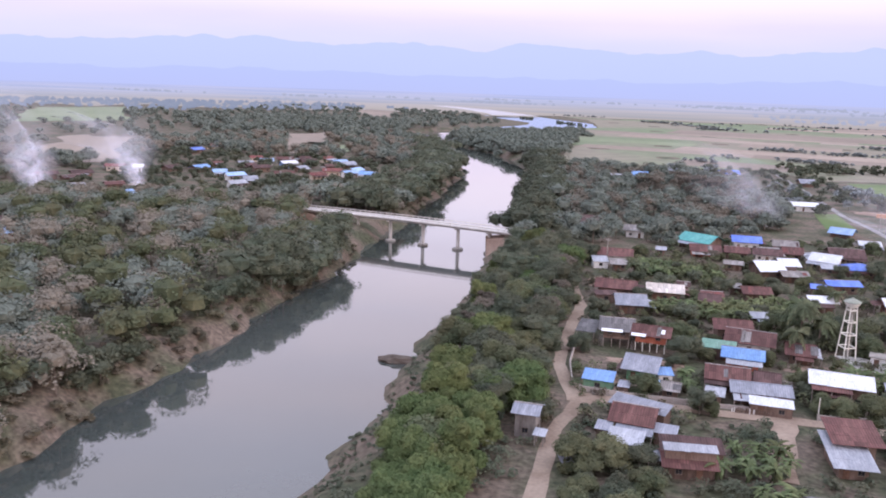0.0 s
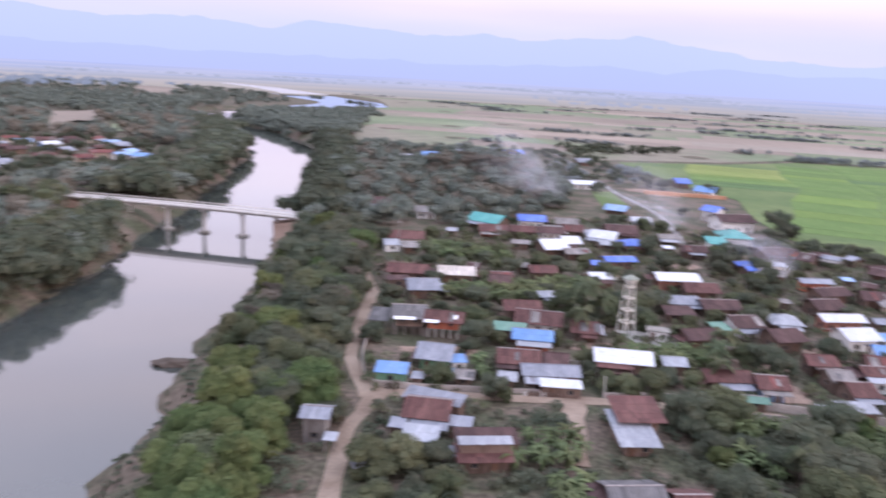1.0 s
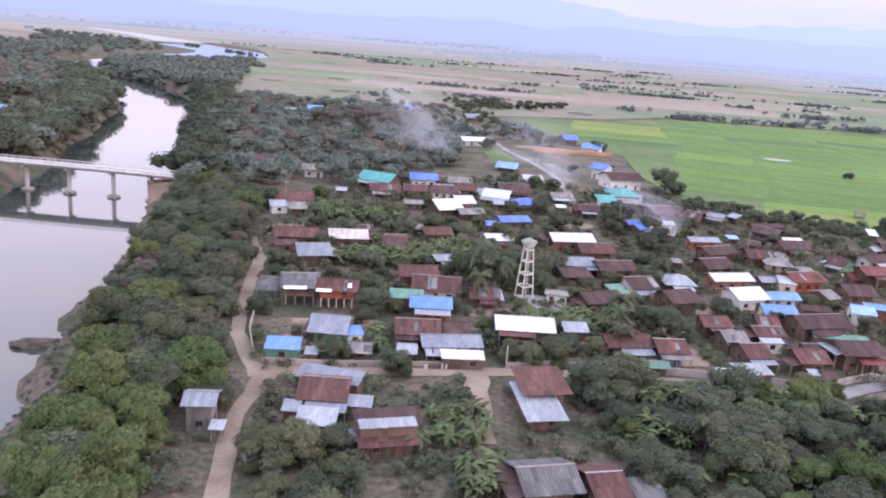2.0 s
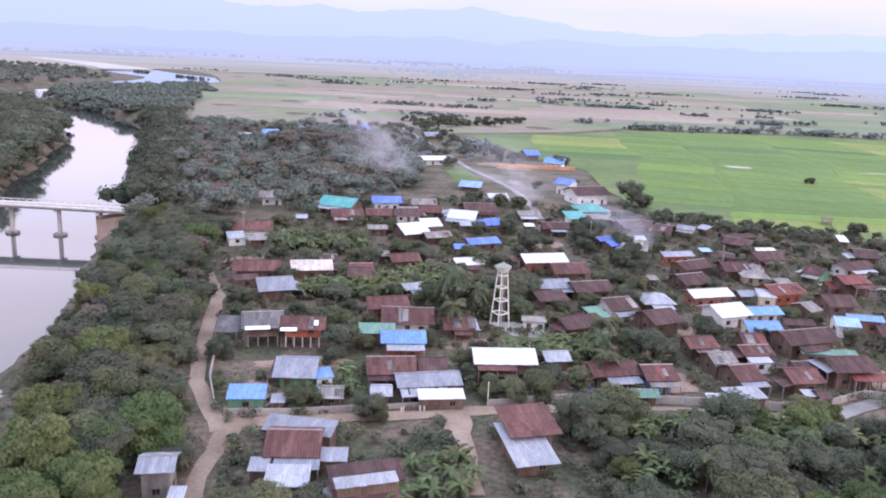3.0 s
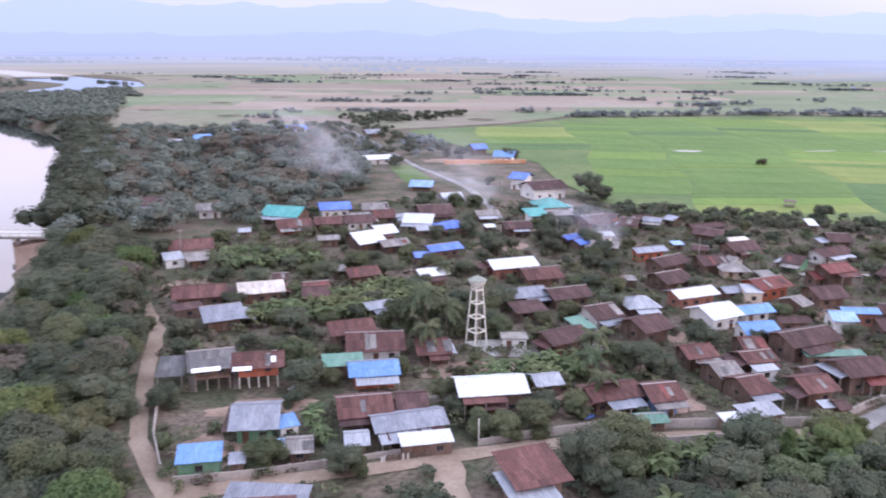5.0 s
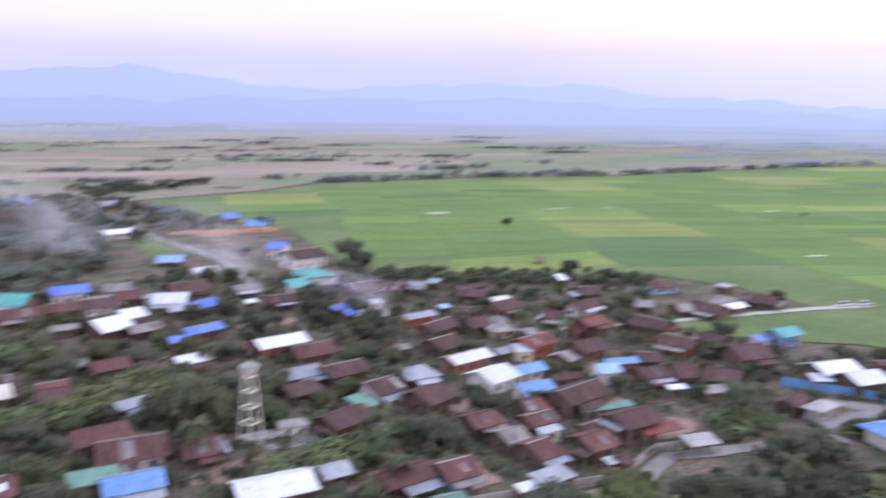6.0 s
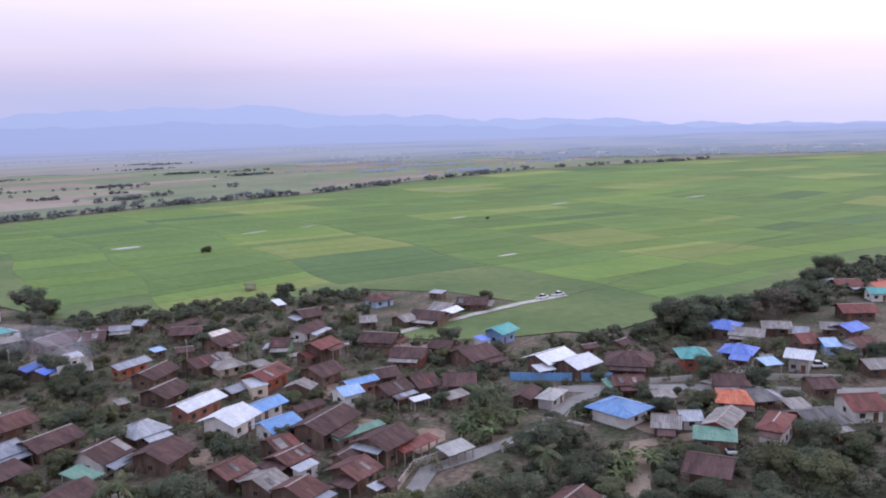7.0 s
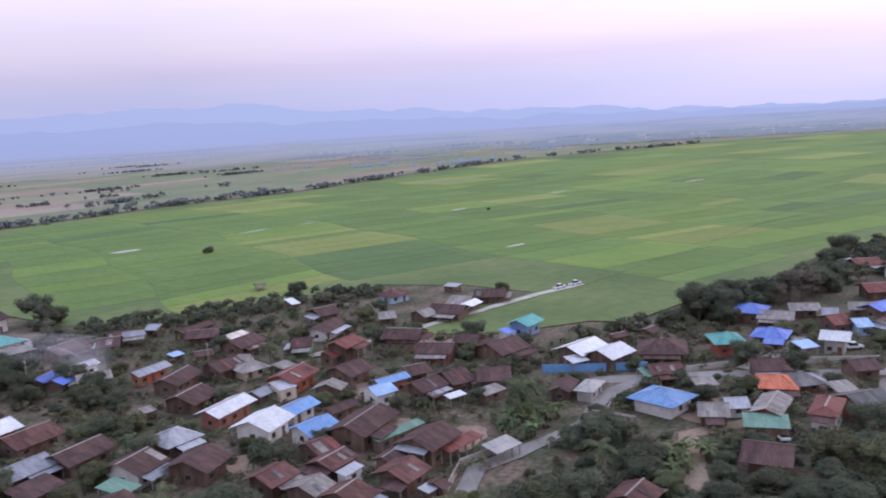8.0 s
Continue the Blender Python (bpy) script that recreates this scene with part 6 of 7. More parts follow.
wall_run("boundary_wall", [(186, 107), (193, 92)], 1.4, M_CONC, "pale block wall along the street")
fence = tagged(new("picket_fence"), "low fence of uneven dark and pale boards", "fence", "boundary walls")
fence.matrix_basis = pose(21.9, 152.9, 0, 0, 0, -2)
rnd = random.Random(3)
for k in range(22):
    h, w = rnd.uniform(0.95, 1.35), rnd.uniform(0.09, 0.15)
    board = part("board", box_bm(-w, w, -0.03, 0.03, -0.1, h), WALL["white"] if rnd.random() < 0.4 else WALL["wood"], fence)
    board.matrix_basis = pose(0.35 * k, 0, 0, 0, rnd.uniform(-3, 3), 0)
for z in (0.35, 0.8):
    part("rail", box_bm(-0.2, 7.6, 0.035, 0.08, z - 0.04, z + 0.04), M_POST, fence)
bm = bmesh.new()
for k in range(8):
    x0, y0 = 119.7 + 40.2 * k / 8, 435.4 - 8.3 * k / 8
    add_box(bm, 0, 5.2, -0.8, 0.8, -0.3, 1.7 + 0.15 * (k % 3), pose(x0, y0, 0, 0, 0, -11.7))
tagged(part("earth_bank", bm, M_BANK, None), "long orange earth bank at the edge of the fields", "bank", kind="structure")

# ---- power poles ----
def power_pole(x, y, h, turn):
    root = tagged(new("power_pole"), "slim grey concrete power pole with a crossarm", "power pole", "village power poles")
    root.matrix_basis = pose(x, y, 0, 0, 0, turn)
    v, f = tube([(0, 0, -0.5), (0, 0, h)], [0.17, 0.11], 6)
    put("pole", mesh_from("pole", v, f, M_CONC_D), root)
    part("crossarm", box_bm(-0.9, 0.9, -0.06, 0.06, h - 0.7, h - 0.55), M_POST, root)
    for k in (-0.8, -0.3, 0.3, 0.8):
        part("insulator", box_bm(k - 0.05, k + 0.05, -0.05, 0.05, h - 0.55, h - 0.35), M_CONC, root)


for p in ((-5.5, 277, 9, 0), (100, 262, 9, 80), (109, 330, 9, 85), (109, 390, 9, 85), (128, 232, 8.5, 60), ):
    power_pole(*p)


def marker_post(x, y, h):
    """A slim white post with a rounded cap and a footing at the corner of a plot."""
    root = tagged(new("corner_post"), "slim white post at the corner of a yard", "post")
    root.matrix_basis = pose(x, y, 0)
    v, f = tube([(0, 0, -0.4), (0, 0, h - 0.08), (0, 0, h)], [0.11, 0.09, 0.05], 8)
    put("shaft", mesh_from("post_shaft", v, f, M_TOWER), root)
    part("footing", box_bm(-0.22, 0.22, -0.22, 0.22, -0.3, 0.12, 0.03), M_CONC_D, root)


marker_post(37.2, 154.5, 4.2)


def field_hut(x, y, turn):
    """A small open hut on posts among the rice plots."""
    root = tagged(new("field_hut"), "small thatched hut on posts in the rice fields", "hut")
    root.matrix_basis = pose(x, y, 0.25, 0, 0, turn)
    for sx in (-1.6, 1.6):
        for sy in (-1.2, 1.2):
            part("post", box_bm(sx - 0.08, sx + 0.08, sy - 0.08, sy + 0.08, -0.3, 2.2), M_POST, root)
    part("platform", box_bm(-1.8, 1.8, -1.4, 1.4, 0.7, 0.82, 0.02), M_POST, root)
    for turn_by in (0, 180):
        sheet_roof("hut_roof", 4.4, 1.9, 0.8, M_THATCH, root, pose(0, 0, 2.85, 0, 0, turn_by), random.Random(4))


M_THATCH = surface("grey_thatch", (0.15, 0.125, 0.095), (0.22, 0.19, 0.15), 0.8, 6.0, 0.95, fine_amount=0.25)
field_hut(211, 296, -30)


# ---- vehicles ----
def pickup(x, y, yaw, paint, label):
    root = tagged(new("pickup_truck"), label, "truck")
    root.matrix_basis = pose(x, y, 0.14, 0, 0, yaw)
    m = surface("vehicle_paint", paint, tuple(c * 0.92 for c in paint), 0.5, 4, 0.3, spec=0.5, fine_amount=0.04)
    bm = box_bm(-2.5, 2.5, -0.85, 0.85, 0.35, 0.95, 0.1)
    body = part("body", bm, m, root)
    bm = bmesh.new()
    lo = [bm.verts.new(v) for v in ((-0.5, -0.8, 0.95), (1.4, -0.8, 0.95), (1.4, 0.8, 0.95), (-0.5, 0.8, 0.95))]
    hi = [bm.verts.new(v) for v in ((-0.3, -0.68, 1.6), (0.8, -0.68, 1.6), (0.8, 0.68, 1.6), (-0.3, 0.68, 1.6))]
    bm.faces.new(hi)
    for k in range(4):
        bm.faces.new((lo[k], lo[(k + 1) % 4], hi[(k + 1) % 4], hi[k]))
    part("cab", bm, M_GLASS, root)
    part("roof", box_bm(-0.36, 0.86, -0.7, 0.7, 1.6, 1.66, 0.02), m, root)
    part("bed_cover", box_bm(-2.4, -0.6, -0.75, 0.75, 0.96, 1.02), M_GLASS, root)
    for sx in (-1.6, 1.6):
        for sy in (-0.8, 0.8):
            v, f = tube([(sx, sy - 0.1, 0.33), (sx, sy + 0.1, 0.33)], [0.34, 0.34], 12)
            put("wheel", mesh_from("wheel", v, f, M_GLASS), root)
    return root


pickup(243.5, 190.6, -16, (0.72, 0.72, 0.74), "white pickup truck standing on the field track")
pickup(250.2, 187.8, -20, (0.70, 0.72, 0.76), "pale pickup truck standing at the end of the field track")
pickup(140.5, 104.0, 30, (0.8, 0.8, 0.8), "white pickup truck parked by a house")
pickup(200.5, 98.5, -60, (0.75, 0.75, 0.76), "white pickup truck parked on the street")

def tarp(x, y, w, d, turn, colour, label):
    """A sheet of plastic thrown over a low heap, sagging between its high spots."""
    bm = bmesh.new()
    bmesh.ops.create_grid(bm, x_segments=8, y_segments=6, size=0.5)
    for v in bm.verts:
        u, q = v.co.x, v.co.y
        v.co = Vector((u * w, q * d, 0.02 + max(0.0, 0.75 * math.cos(u * 3.0) * math.cos(q * 3.0) + 0.15 * noise.noise(Vector((u * 4 + x, q * 4, 0))))))
    m = surface("tarp_sheet", [c * 0.85 for c in colour], colour, 0.8, 4.0, 0.5, fine_amount=0.1)
    ob = part("tarpaulin", bm, m, None)
    ob.matrix_basis = pose(x, y, 0.02, 0, 0, turn)
    tagged(ob, label, "tarpaulin")


tarp(57.2, 158.5, 2.6, 2.0, 15, (0.10, 0.20, 0.55), "blue plastic tarpaulin over a heap in a yard")
tarp(87.5, 166.0, 3.0, 2.2, -20, (0.12, 0.24, 0.58), "blue plastic tarpaulin over a heap beside a house")
tarp(13.5, 182.5, 2.4, 2.0, 40, (0.55, 0.55, 0.56), "pale plastic sheet over a heap in a yard")
tarp(101.0, 168.0, 2.6, 2.0, 70, (0.10, 0.20, 0.52), "blue plastic tarpaulin over a heap in a yard")

# ---- rock bar in the river ----
bm = bmesh.new()
bmesh.ops.create_icosphere(bm, subdivisions=3, radius=1.0)
for v in bm.verts:
    k = 1 + 0.35 * noise.noise(v.co * 1.8)
    tail = max(0.0, v.co.x - 0.2)
    v.co = Vector((v.co.x * 4.4 * k + tail * 2.4, v.co.y * 1.9 * k * (1 - 0.45 * min(1.0, tail)), v.co.z * (1.5 - 0.7 * tail) * k))
rock = part("rock_bar", bm, M_ROCK, None)
rock.matrix_basis = pose(-49.8, 175.5, -5.25, 0, 0, 2)
tagged(rock, "low dark rock bar in the shallows of the river", "rock")


# ---- trees of the village, the banks and the plain ----
rnd = random.Random(77)


OPEN_SPOTS = [(-1.5, 181, 5.0), (4.5, 180, 4.0), (9, 179.5, 3.5), (21, 177.5, 4.5), (25, 174.5, 3.5), (30, 174.5, 3.5), (88, 197, 5.5), (92, 202, 5.0), (141, 124.5, 5.0), (128, 137.5, 4.0), (112, 139.5, 4.0)]


def clear_of_houses(x, y, r):
    return all((x - ox) ** 2 + (y - oy) ** 2 > q * q for ox, oy, q in OPEN_SPOTS) and all((x - hx) ** 2 + (y - hy) ** 2 > (hs * 0.52 + r) ** 2 for hx, hy, hs in HOUSES)


ROADS = [[(-10, 20), (-10, 128), (-8.5, 140), (-7.3, 150), (-10.5, 160), (-12, 184), (-11.2, 203), (-10.3, 220), (-14, 241)], [(-8.8, 151.4), (34.5, 151.8), (68, 148), (95, 142)], [(33, 151), (29.5, 126)],
         [(104, 640), (103.8, 430), (108, 366), (97, 300), (88, 238)], [(150, 221), (178, 210), (252, 186)], [(158, 145), (181, 100), (200, 50)], [(95, 142), (120, 141.8), (163, 136)], [(108, 60), (115, 111), (136, 118.6), (146, 110)],
         [(50.9, 194.2), (57.6, 190.6)]]


def clear_of_roads(x, y, r):
    p, q = np.array([x]), np.array([y])
    return all(seg_dist(p, q, line)[0] > r for line in ROADS)


def choose(kinds, weights):
    return rnd.choices(kinds, weights)[0]


def scatter(count, poly, kinds, weights, s0, s1, gap, house_gap, road_gap, group):
    """Strews trees in a stretch of land, kept apart from one another, from houses and from roads."""
    xs, ys = [p[0] for p in poly], [p[1] for p in poly]
    placed, tries = [], 0
    while len(placed) < count and tries < count * 40:
        tries += 1
        x, y = rnd.uniform(min(xs), max(xs)), rnd.uniform(min(ys), max(ys))
        if not inside(x, y, poly) or any((x - a) ** 2 + (y - b) ** 2 < gap * gap for a, b in placed):
            continue
        if not clear_of_houses(x, y, house_gap) or not clear_of_roads(x, y, road_gap):
            continue
        placed.append((x, y))
        plant(choose(kinds, weights), x, y, rnd.uniform(s0, s1), rnd.uniform(0, 360), group)
    return placed


ALL = GREEN_KINDS + BUSH_KINDS + BAMBOO_KINDS + DRY_KINDS
# belt between the lane and the river
scatter(84, [(-30, 134), (-31, 140), (-35, 170), (-37, 290), (-20, 292), (-16, 262), (-15, 142), (-20, 138), (-20, 134)], BANK_KINDS + BAMBOO_KINDS + DRY_KINDS, (6, 5, 6, 1.4, 1.4, 1.4, 1.4), 0.7, 1.08, 4.9, 1.5, 4.5, "river bank trees")
for x, y, s in ((-18, 190, 1.05), (-21, 186, 0.9), (-17.5, 243, 1.0), (-20, 250, 0.9)):
    plant(DRY_KINDS[0], x, y, s, x * 91 % 360, "river bank trees")
scatter(40, [(-31, 88), (-31, 132), (-27, 140), (-21, 140), (-19, 88)], BAMBOO_KINDS + GREEN_KINDS[:1], (6, 6, 0.6), 0.66, 1.12, 4.0, 1.0, 4.5, "bamboo by the lane")
scatter(16, [(-40, 178), (-42, 300), (-35, 300), (-35, 178)], BUSH_KINDS, (3, 5, 2), 0.4, 0.8, 3.0, 1.0, 3.0, "river bank scrub")
# gardens in the foreground
scatter(72, [(46, 92), (46, 143), (60, 147), (95, 138), (104, 130), (104, 92)], GREEN_KINDS + BUSH_KINDS + BAMBOO_KINDS, (3, 5, 4, 3, 5, 1, 1, 2, 1.5, 1.5), 0.45, 0.8, 3.6, 0.8, 2.8, "garden trees")
scatter(30, [(-5, 96), (-6, 124), (6, 126), (6, 116), (2, 100)], GREEN_KINDS + BUSH_KINDS, (3, 3, 2, 4, 2, 4, 3, 3), 0.42, 0.72, 3.6, 0.6, 2.8, "garden trees")
scatter(40, [(100, 90), (104, 138), (122, 138), (135, 112), (128, 92)], GREEN_KINDS + BUSH_KINDS, (3, 5, 3, 3, 4, 3, 2, 3), 0.42, 0.7, 4.6, 1.2, 2.8, "garden trees")
scatter(30, [(118, 60), (118, 100), (160, 90), (190, 70), (185, 50)], GREEN_KINDS + BUSH_KINDS, (3, 5, 3, 3, 4, 2, 1, 3), 0.5, 0.8, 5.0, 1.2, 2.8, "garden trees")
# between the houses
VILLAGE = [(-14, 130), (-14, 290), (40, 330), (85, 350), (140, 310), (160, 285), (205, 245), (180, 205), (185, 160), (225, 125), (225, 85), (140, 92), (120, 140), (90, 150), (40, 160)]
scatter(235, VILLAGE, GREEN_KINDS + BUSH_KINDS + DRY_KINDS, (4, 5, 3, 6, 3, 2, 1.5, 2, 1.5, 1.5), 0.30, 0.62, 3.4, 1.1, 2.4, "village trees")
scatter(70, VILLAGE, BUSH_KINDS, (4, 3, 4), 0.45, 0.85, 2.2, 0.0, 2.2, "village shrubs")
scatter(44, [(5, 437), (58, 439), (73, 529), (7, 522)], DRY_KINDS, (1, 1), 1.0, 1.35, 3.5, 2.0, 0.0, "bare trees in the wood")
# banana groves and palms
for poly, n in (([(7, 217), (8, 224), (46, 238), (48, 228), (32, 215)], 80), ([(6, 262), (6, 280), (30, 272), (30, 258)], 44), ([(57, 138), (58, 143), (82, 141), (84, 134)], 24), ([(44, 171), (46, 181), (66, 180), (66, 171)], 22),
                ([(125, 140), (122, 150), (134, 152), (135, 142)], 10), ([(118, 112), (118, 122), (128, 120), (128, 110)], 10), ([(10, 168), (10, 172), (15, 172), (15, 160)], 4), ([(22, 112), (22, 120), (27, 121), (27, 112)], 7), ([(46, 100), (46, 128), (96, 134), (100, 104)], 34), ([(14, 124), (14, 134), (28, 134), (28, 124)], 10)):
    scatter(n, poly, BANANA_KINDS, (1, 1, 1), 0.8, 1.25, 1.9, -0.6, 1.4, "banana grove")
for x, y, s in ((44, 207, 1.0), (41.5, 203, 0.85), (3.6, 253, 1.0), (66.5, 176, 0.95), (70, 178.5, 0.8), (130.5, 149, 1.0), (57, 236, 0.9), (60, 122, 0.8), (78, 127, 0.75), (112, 126, 0.85), (137, 150, 0.9), (85, 207, 0.7), (139, 222, 0.9)):
    plant(PALM_KINDS[int(x) % 2], x, y, s, x * 37 % 360, "village palms")
for x, y, k, s in ((101.6, 272, 1, 0.75), (107, 274, 2, 0.7), (103.5, 257, 0, 0.75), (110, 260, 1, 0.8), (101, 243, 3, 0.8), (96, 256, 1, 0.7), (98.5, 262, 2, 0.65), (107.5, 248, 1, 0.7), (94.5, 218, 3, 0.6), (90, 221, 1, 0.6), (113, 252, 3, 0.6)):
    if clear_of_houses(x, y, 0.4):
        plant(GREEN_KINDS[k], x, y, s, x * 47 % 360, "village trees")
# trees that stand singly in the yards
for x, y, k, s in (
                   (37.3, 164.0, 1, 0.5), (38.5, 157.2, 3, 0.6), (41.7, 154.5, 0, 0.55), (46.1, 155.7, 0, 0.65), (51.3, 161.3, 1, 0.5), (56.2, 146.1, 0, 0.75), (15.8, 150.2, 2, 0.5),
                   (17.9, 151.0, 3, 0.45), (-8.6, 181.0, 1, 0.55), (14.6, 181.7, 1, 0.8), (14.0, 192.6, 0, 0.7), (93.7, 180.2, 1, 0.7), (77.3, 169.8, 1, 0.75), (75.1, 172.4, 2, 0.6),
                   (38.0, 208.2, 0, 0.8), (37.9, 253.4, 0, 0.7), (57.0, 206.1, 0, 0.75), (63.1, 211.9, 2, 0.6), (49.8, 206.9, 0, 0.7), (62.2, 190.2, 3, 0.6), (68.2, 200.8, 3, 0.55),
                   (19.1, 182.6, 3, 0.5),
                   ):
    plant(GREEN_KINDS[k], x, y, s, x * 43 % 360, "village trees")
for x, y, s in ((63.2, 168.8, 1.0), (60.8, 160.7, 0.8), (42.8, 201.7, 1.35), (46.1, 199.4, 1.0), (38.9, 189.6, 0.9), (3.7, 256.1, 1.0), (5.8, 253.0, 0.9)):
    plant(PALM_KINDS[int(x) % 2], x, y, s, x * 29 % 360, "village palms")
# single trees in and by the rice fields
for x, y, k, s in ((274, 392.5, 3, 0.55), (205, 272, 2, 0.6), (236, 208, 3, 0.5), (216, 137.5, 2, 0.95), (219, 135.5, 2, 1.0), (222, 138, 2, 0.95), (226, 133, 4, 0.85), (236, 133, 2, 0.8), (208, 143, 1, 0.7), (246, 124, 4, 0.9), (255, 115, 2, 0.95), (262, 112, 4, 0.9), (270, 112, 2, 0.8),
                   (300, 114, 4, 0.9), (318, 112, 2, 0.9), (335, 112, 1, 0.8), (146, 333, 2, 1.0), (149, 327, 4, 0.8), (188, 158, 3, 0.6), (198, 155, 3, 0.5), (451, 330, 3, 0.28), (156, 437, 4, 0.8), (134, 452, 1, 0.9), (126, 458, 2, 0.8),
                   (120, 372, 1, 0.5), (155, 300, 1, 0.55), (175, 282, 2, 0.5)):
    plant(GREEN_KINDS[k], x, y, s, x * 53 % 360, "trees at the field edge")


for x, y, s in ((240, 118, 1.1), (244, 114.5, 1.0), (237, 121, 1.0), (248, 116, 1.05), (241, 113.5, 0.9), (245, 119, 1.0), (251, 113, 0.9)):
    plant(DRY_KINDS[int(x) % 2], x, y, s, x * 71 % 360, "trees at the field edge")


# ---- woods beyond, too many to count ----
CLEARINGS = [[(-509, 660), (-435, 670), (-330, 470), (-390, 462)], [(-350, 790), (-325, 850), (-232, 600), (-266, 598)], [(-906, 1103), (-830, 1224), (-600, 890), (-680, 790)], [(-462, 1574), (-342, 1120), (-470, 1360), (-560, 1680)],
             [(-132, 286), (-94, 286), (-94, 345), (-132, 345)], [(-300, 700), (-270, 720), (-210, 640), (-232, 630)]]


def spots(poly, count, rng, keep=0.0, house_gap=3.0, road_gap=0.0, but=()):
    xs, ys = [p[0] for p in poly], [p[1] for p in poly]
    out, tries = [], 0
    while len(out) < count and tries < count * 30:
        tries += 1
        x, y = rng.uniform(min(xs), max(xs)), rng.uniform(min(ys), max(ys))
        if inside(x, y, poly) and not (but and inside(x, y, but)) and not any(inside(x, y, c) for c in CLEARINGS) and seg_dist(np.array([x]), np.array([y]), RIVER)[0] > HALF + 5 + keep + float(widening(y)) and clear_of_houses(x, y, house_gap) and (not road_gap or clear_of_roads(x, y, road_gap)):
            out.append((x, y))
    return out


def clumps(poly, count, per, rng, long=16.0, deep=3.5, turn=-14):
    """Spots in loose clumps drawn out along the field edges, with gaps between."""
    xs, ys = [p[0] for p in poly], [p[1] for p in poly]
    ca, sa = math.cos(radians(turn)), math.sin(radians(turn))
    out = []
    while count:
        x, y = rng.uniform(min(xs), max(xs)), rng.uniform(min(ys), max(ys))
        if not inside(x, y, poly):
            continue
        count -= 1
        for k in range(int(rng.integers(2, per))):
            u, v = rng.normal(scale=long * (0.4 + 0.6 * rng.random())), rng.normal(scale=deep)
            out.append((x + u * ca - v * sa, y + u * sa + v * ca))
    return out


def wood(name, places, h0, h1, leaves, size, material, seed, label, spread=1.0, core=0.86, up=1.4):
    """Many trees in one mesh: trunks, leaf sprays over lumpy crowns, and the dense inside of the crowns."""
    rng = np.random.default_rng(seed)
    quads, tv, tf, cv, cf = [], [], [], [], []
    for x, y in places:
        z = float(ground_z(x, y))
        h = rng.uniform(h0, h1)
        w = h * rng.uniform(0.8, 1.15) * spread
        lobes = [(x, y, z + h * 0.62, w * 0.36)]
        for i in range(5):
            a, q = rng.random() * 6.283, 0.26 + 0.2 * rng.random()
            lobes.append((x + math.cos(a) * w * q, y + math.sin(a) * w * q, z + h * (0.25 + 0.48 * rng.random()), w * (0.18 + 0.13 * rng.random())))
        # far sprigs tilt further up to look paler, as if through haze
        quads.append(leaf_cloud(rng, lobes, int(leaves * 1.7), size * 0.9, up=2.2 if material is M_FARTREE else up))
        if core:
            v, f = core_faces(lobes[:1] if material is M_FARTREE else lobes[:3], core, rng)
            o = len(cv)
            cv += v
            cf += [tuple(o + i for i in k) for k in f]
        v, f = tube([(x, y, z - 0.5), (x, y, z + h * 0.6)], [h * 0.022, h * 0.012], 4, False)
        o = len(tv)
        tv += v
        tf += [tuple(o + i for i in k) for k in f]
    q = np.concatenate(quads).tolist()
    o, c = len(q), len(q) + len(cv)
    faces = [(3 * i, 3 * i + 1, 3 * i + 2) for i in range(o // 3)] + [tuple(o + i for i in f) for f in cf] + [tuple(c + i for i in f) for f in tf]
    me = mesh_from(name, q + cv + tv, faces, material)
    me.materials.append(M_BARK)
    index = np.zeros(len(faces), dtype=np.int32)
    index[o // 3 + len(cf):] = 1
    me.polygons.foreach_set("material_index", index)
    return tagged(new(name, me), label, "trees", kind="stuff")


def rng_of(seed):
    return np.random.default_rng(seed)


for k, c in enumerate(CLEARINGS):
    mx, my = sum(p[0] for p in c) / len(c), sum(p[1] for p in c) / len(c)
    if k != 4:
        edge = []
        for (ax, ay), (bx, by) in zip(c, c[1:] + c[:1]):
            edge += [(ax + (bx - ax) * q / 8 - mx + 14 * noise.noise(Vector((ax + q, by, 0.3))), ay + (by - ay) * q / 8 - my + 20 * noise.noise(Vector((bx, ay + q, 0.7))), 0) for q in range(8)]
        put("stubble_strip", mesh_from("stubble_strip", edge, [tuple(range(len(edge)))], DRY[(1, 1, 2, 1, 0, 2)[k]]), dry, pose(mx, my, 0.32))
LEFT_VILLAGE = [(-250, 340), (-185, 350), (-135, 400), (-135, 520), (-200, 570), (-340, 570), (-330, 350), (-300, 300)]
LEFT_BANK = [(-101, 60), (-100, 180), (-93, 225), (-92, 330), (-150, 330), (-280, 310), (-280, 60)]
wood("bank_wood", spots(LEFT_BANK, 380, rng_of(1), -1), 5, 11, 300, 0.8, M_MIDTREE, 301, "dense green wood on the far river bank")
wood("bank_wood", spots(LEFT_BANK, 200, rng_of(11), 1), 7, 13.5, 330, 0.8, M_LEAF, 311, "tall dark trees of the wood on the far river bank")
wood("bank_wood", spots([(-95, 215), (-95, 330), (-107, 335), (-109, 205)], 44, rng_of(12), -2), 9, 13.5, 420, 0.7, M_LEAF_D, 312, "tall dark trees at the edge of the far river bank")
wood("bank_wood", spots([(-102, 70), (-99, 205), (-109, 205), (-112, 70)], 46, rng_of(66), 0), 4, 7.5, 420, 0.55, M_LEAF_D, 366, "lower trees at the edge of the far river bank")
wood("bare_wood", spots(LEFT_BANK, 210, rng_of(2), 2), 7, 11.5, 300, 0.65, M_TWIG, 302, "brown half-bare trees in the wood on the far bank", core=0.6)
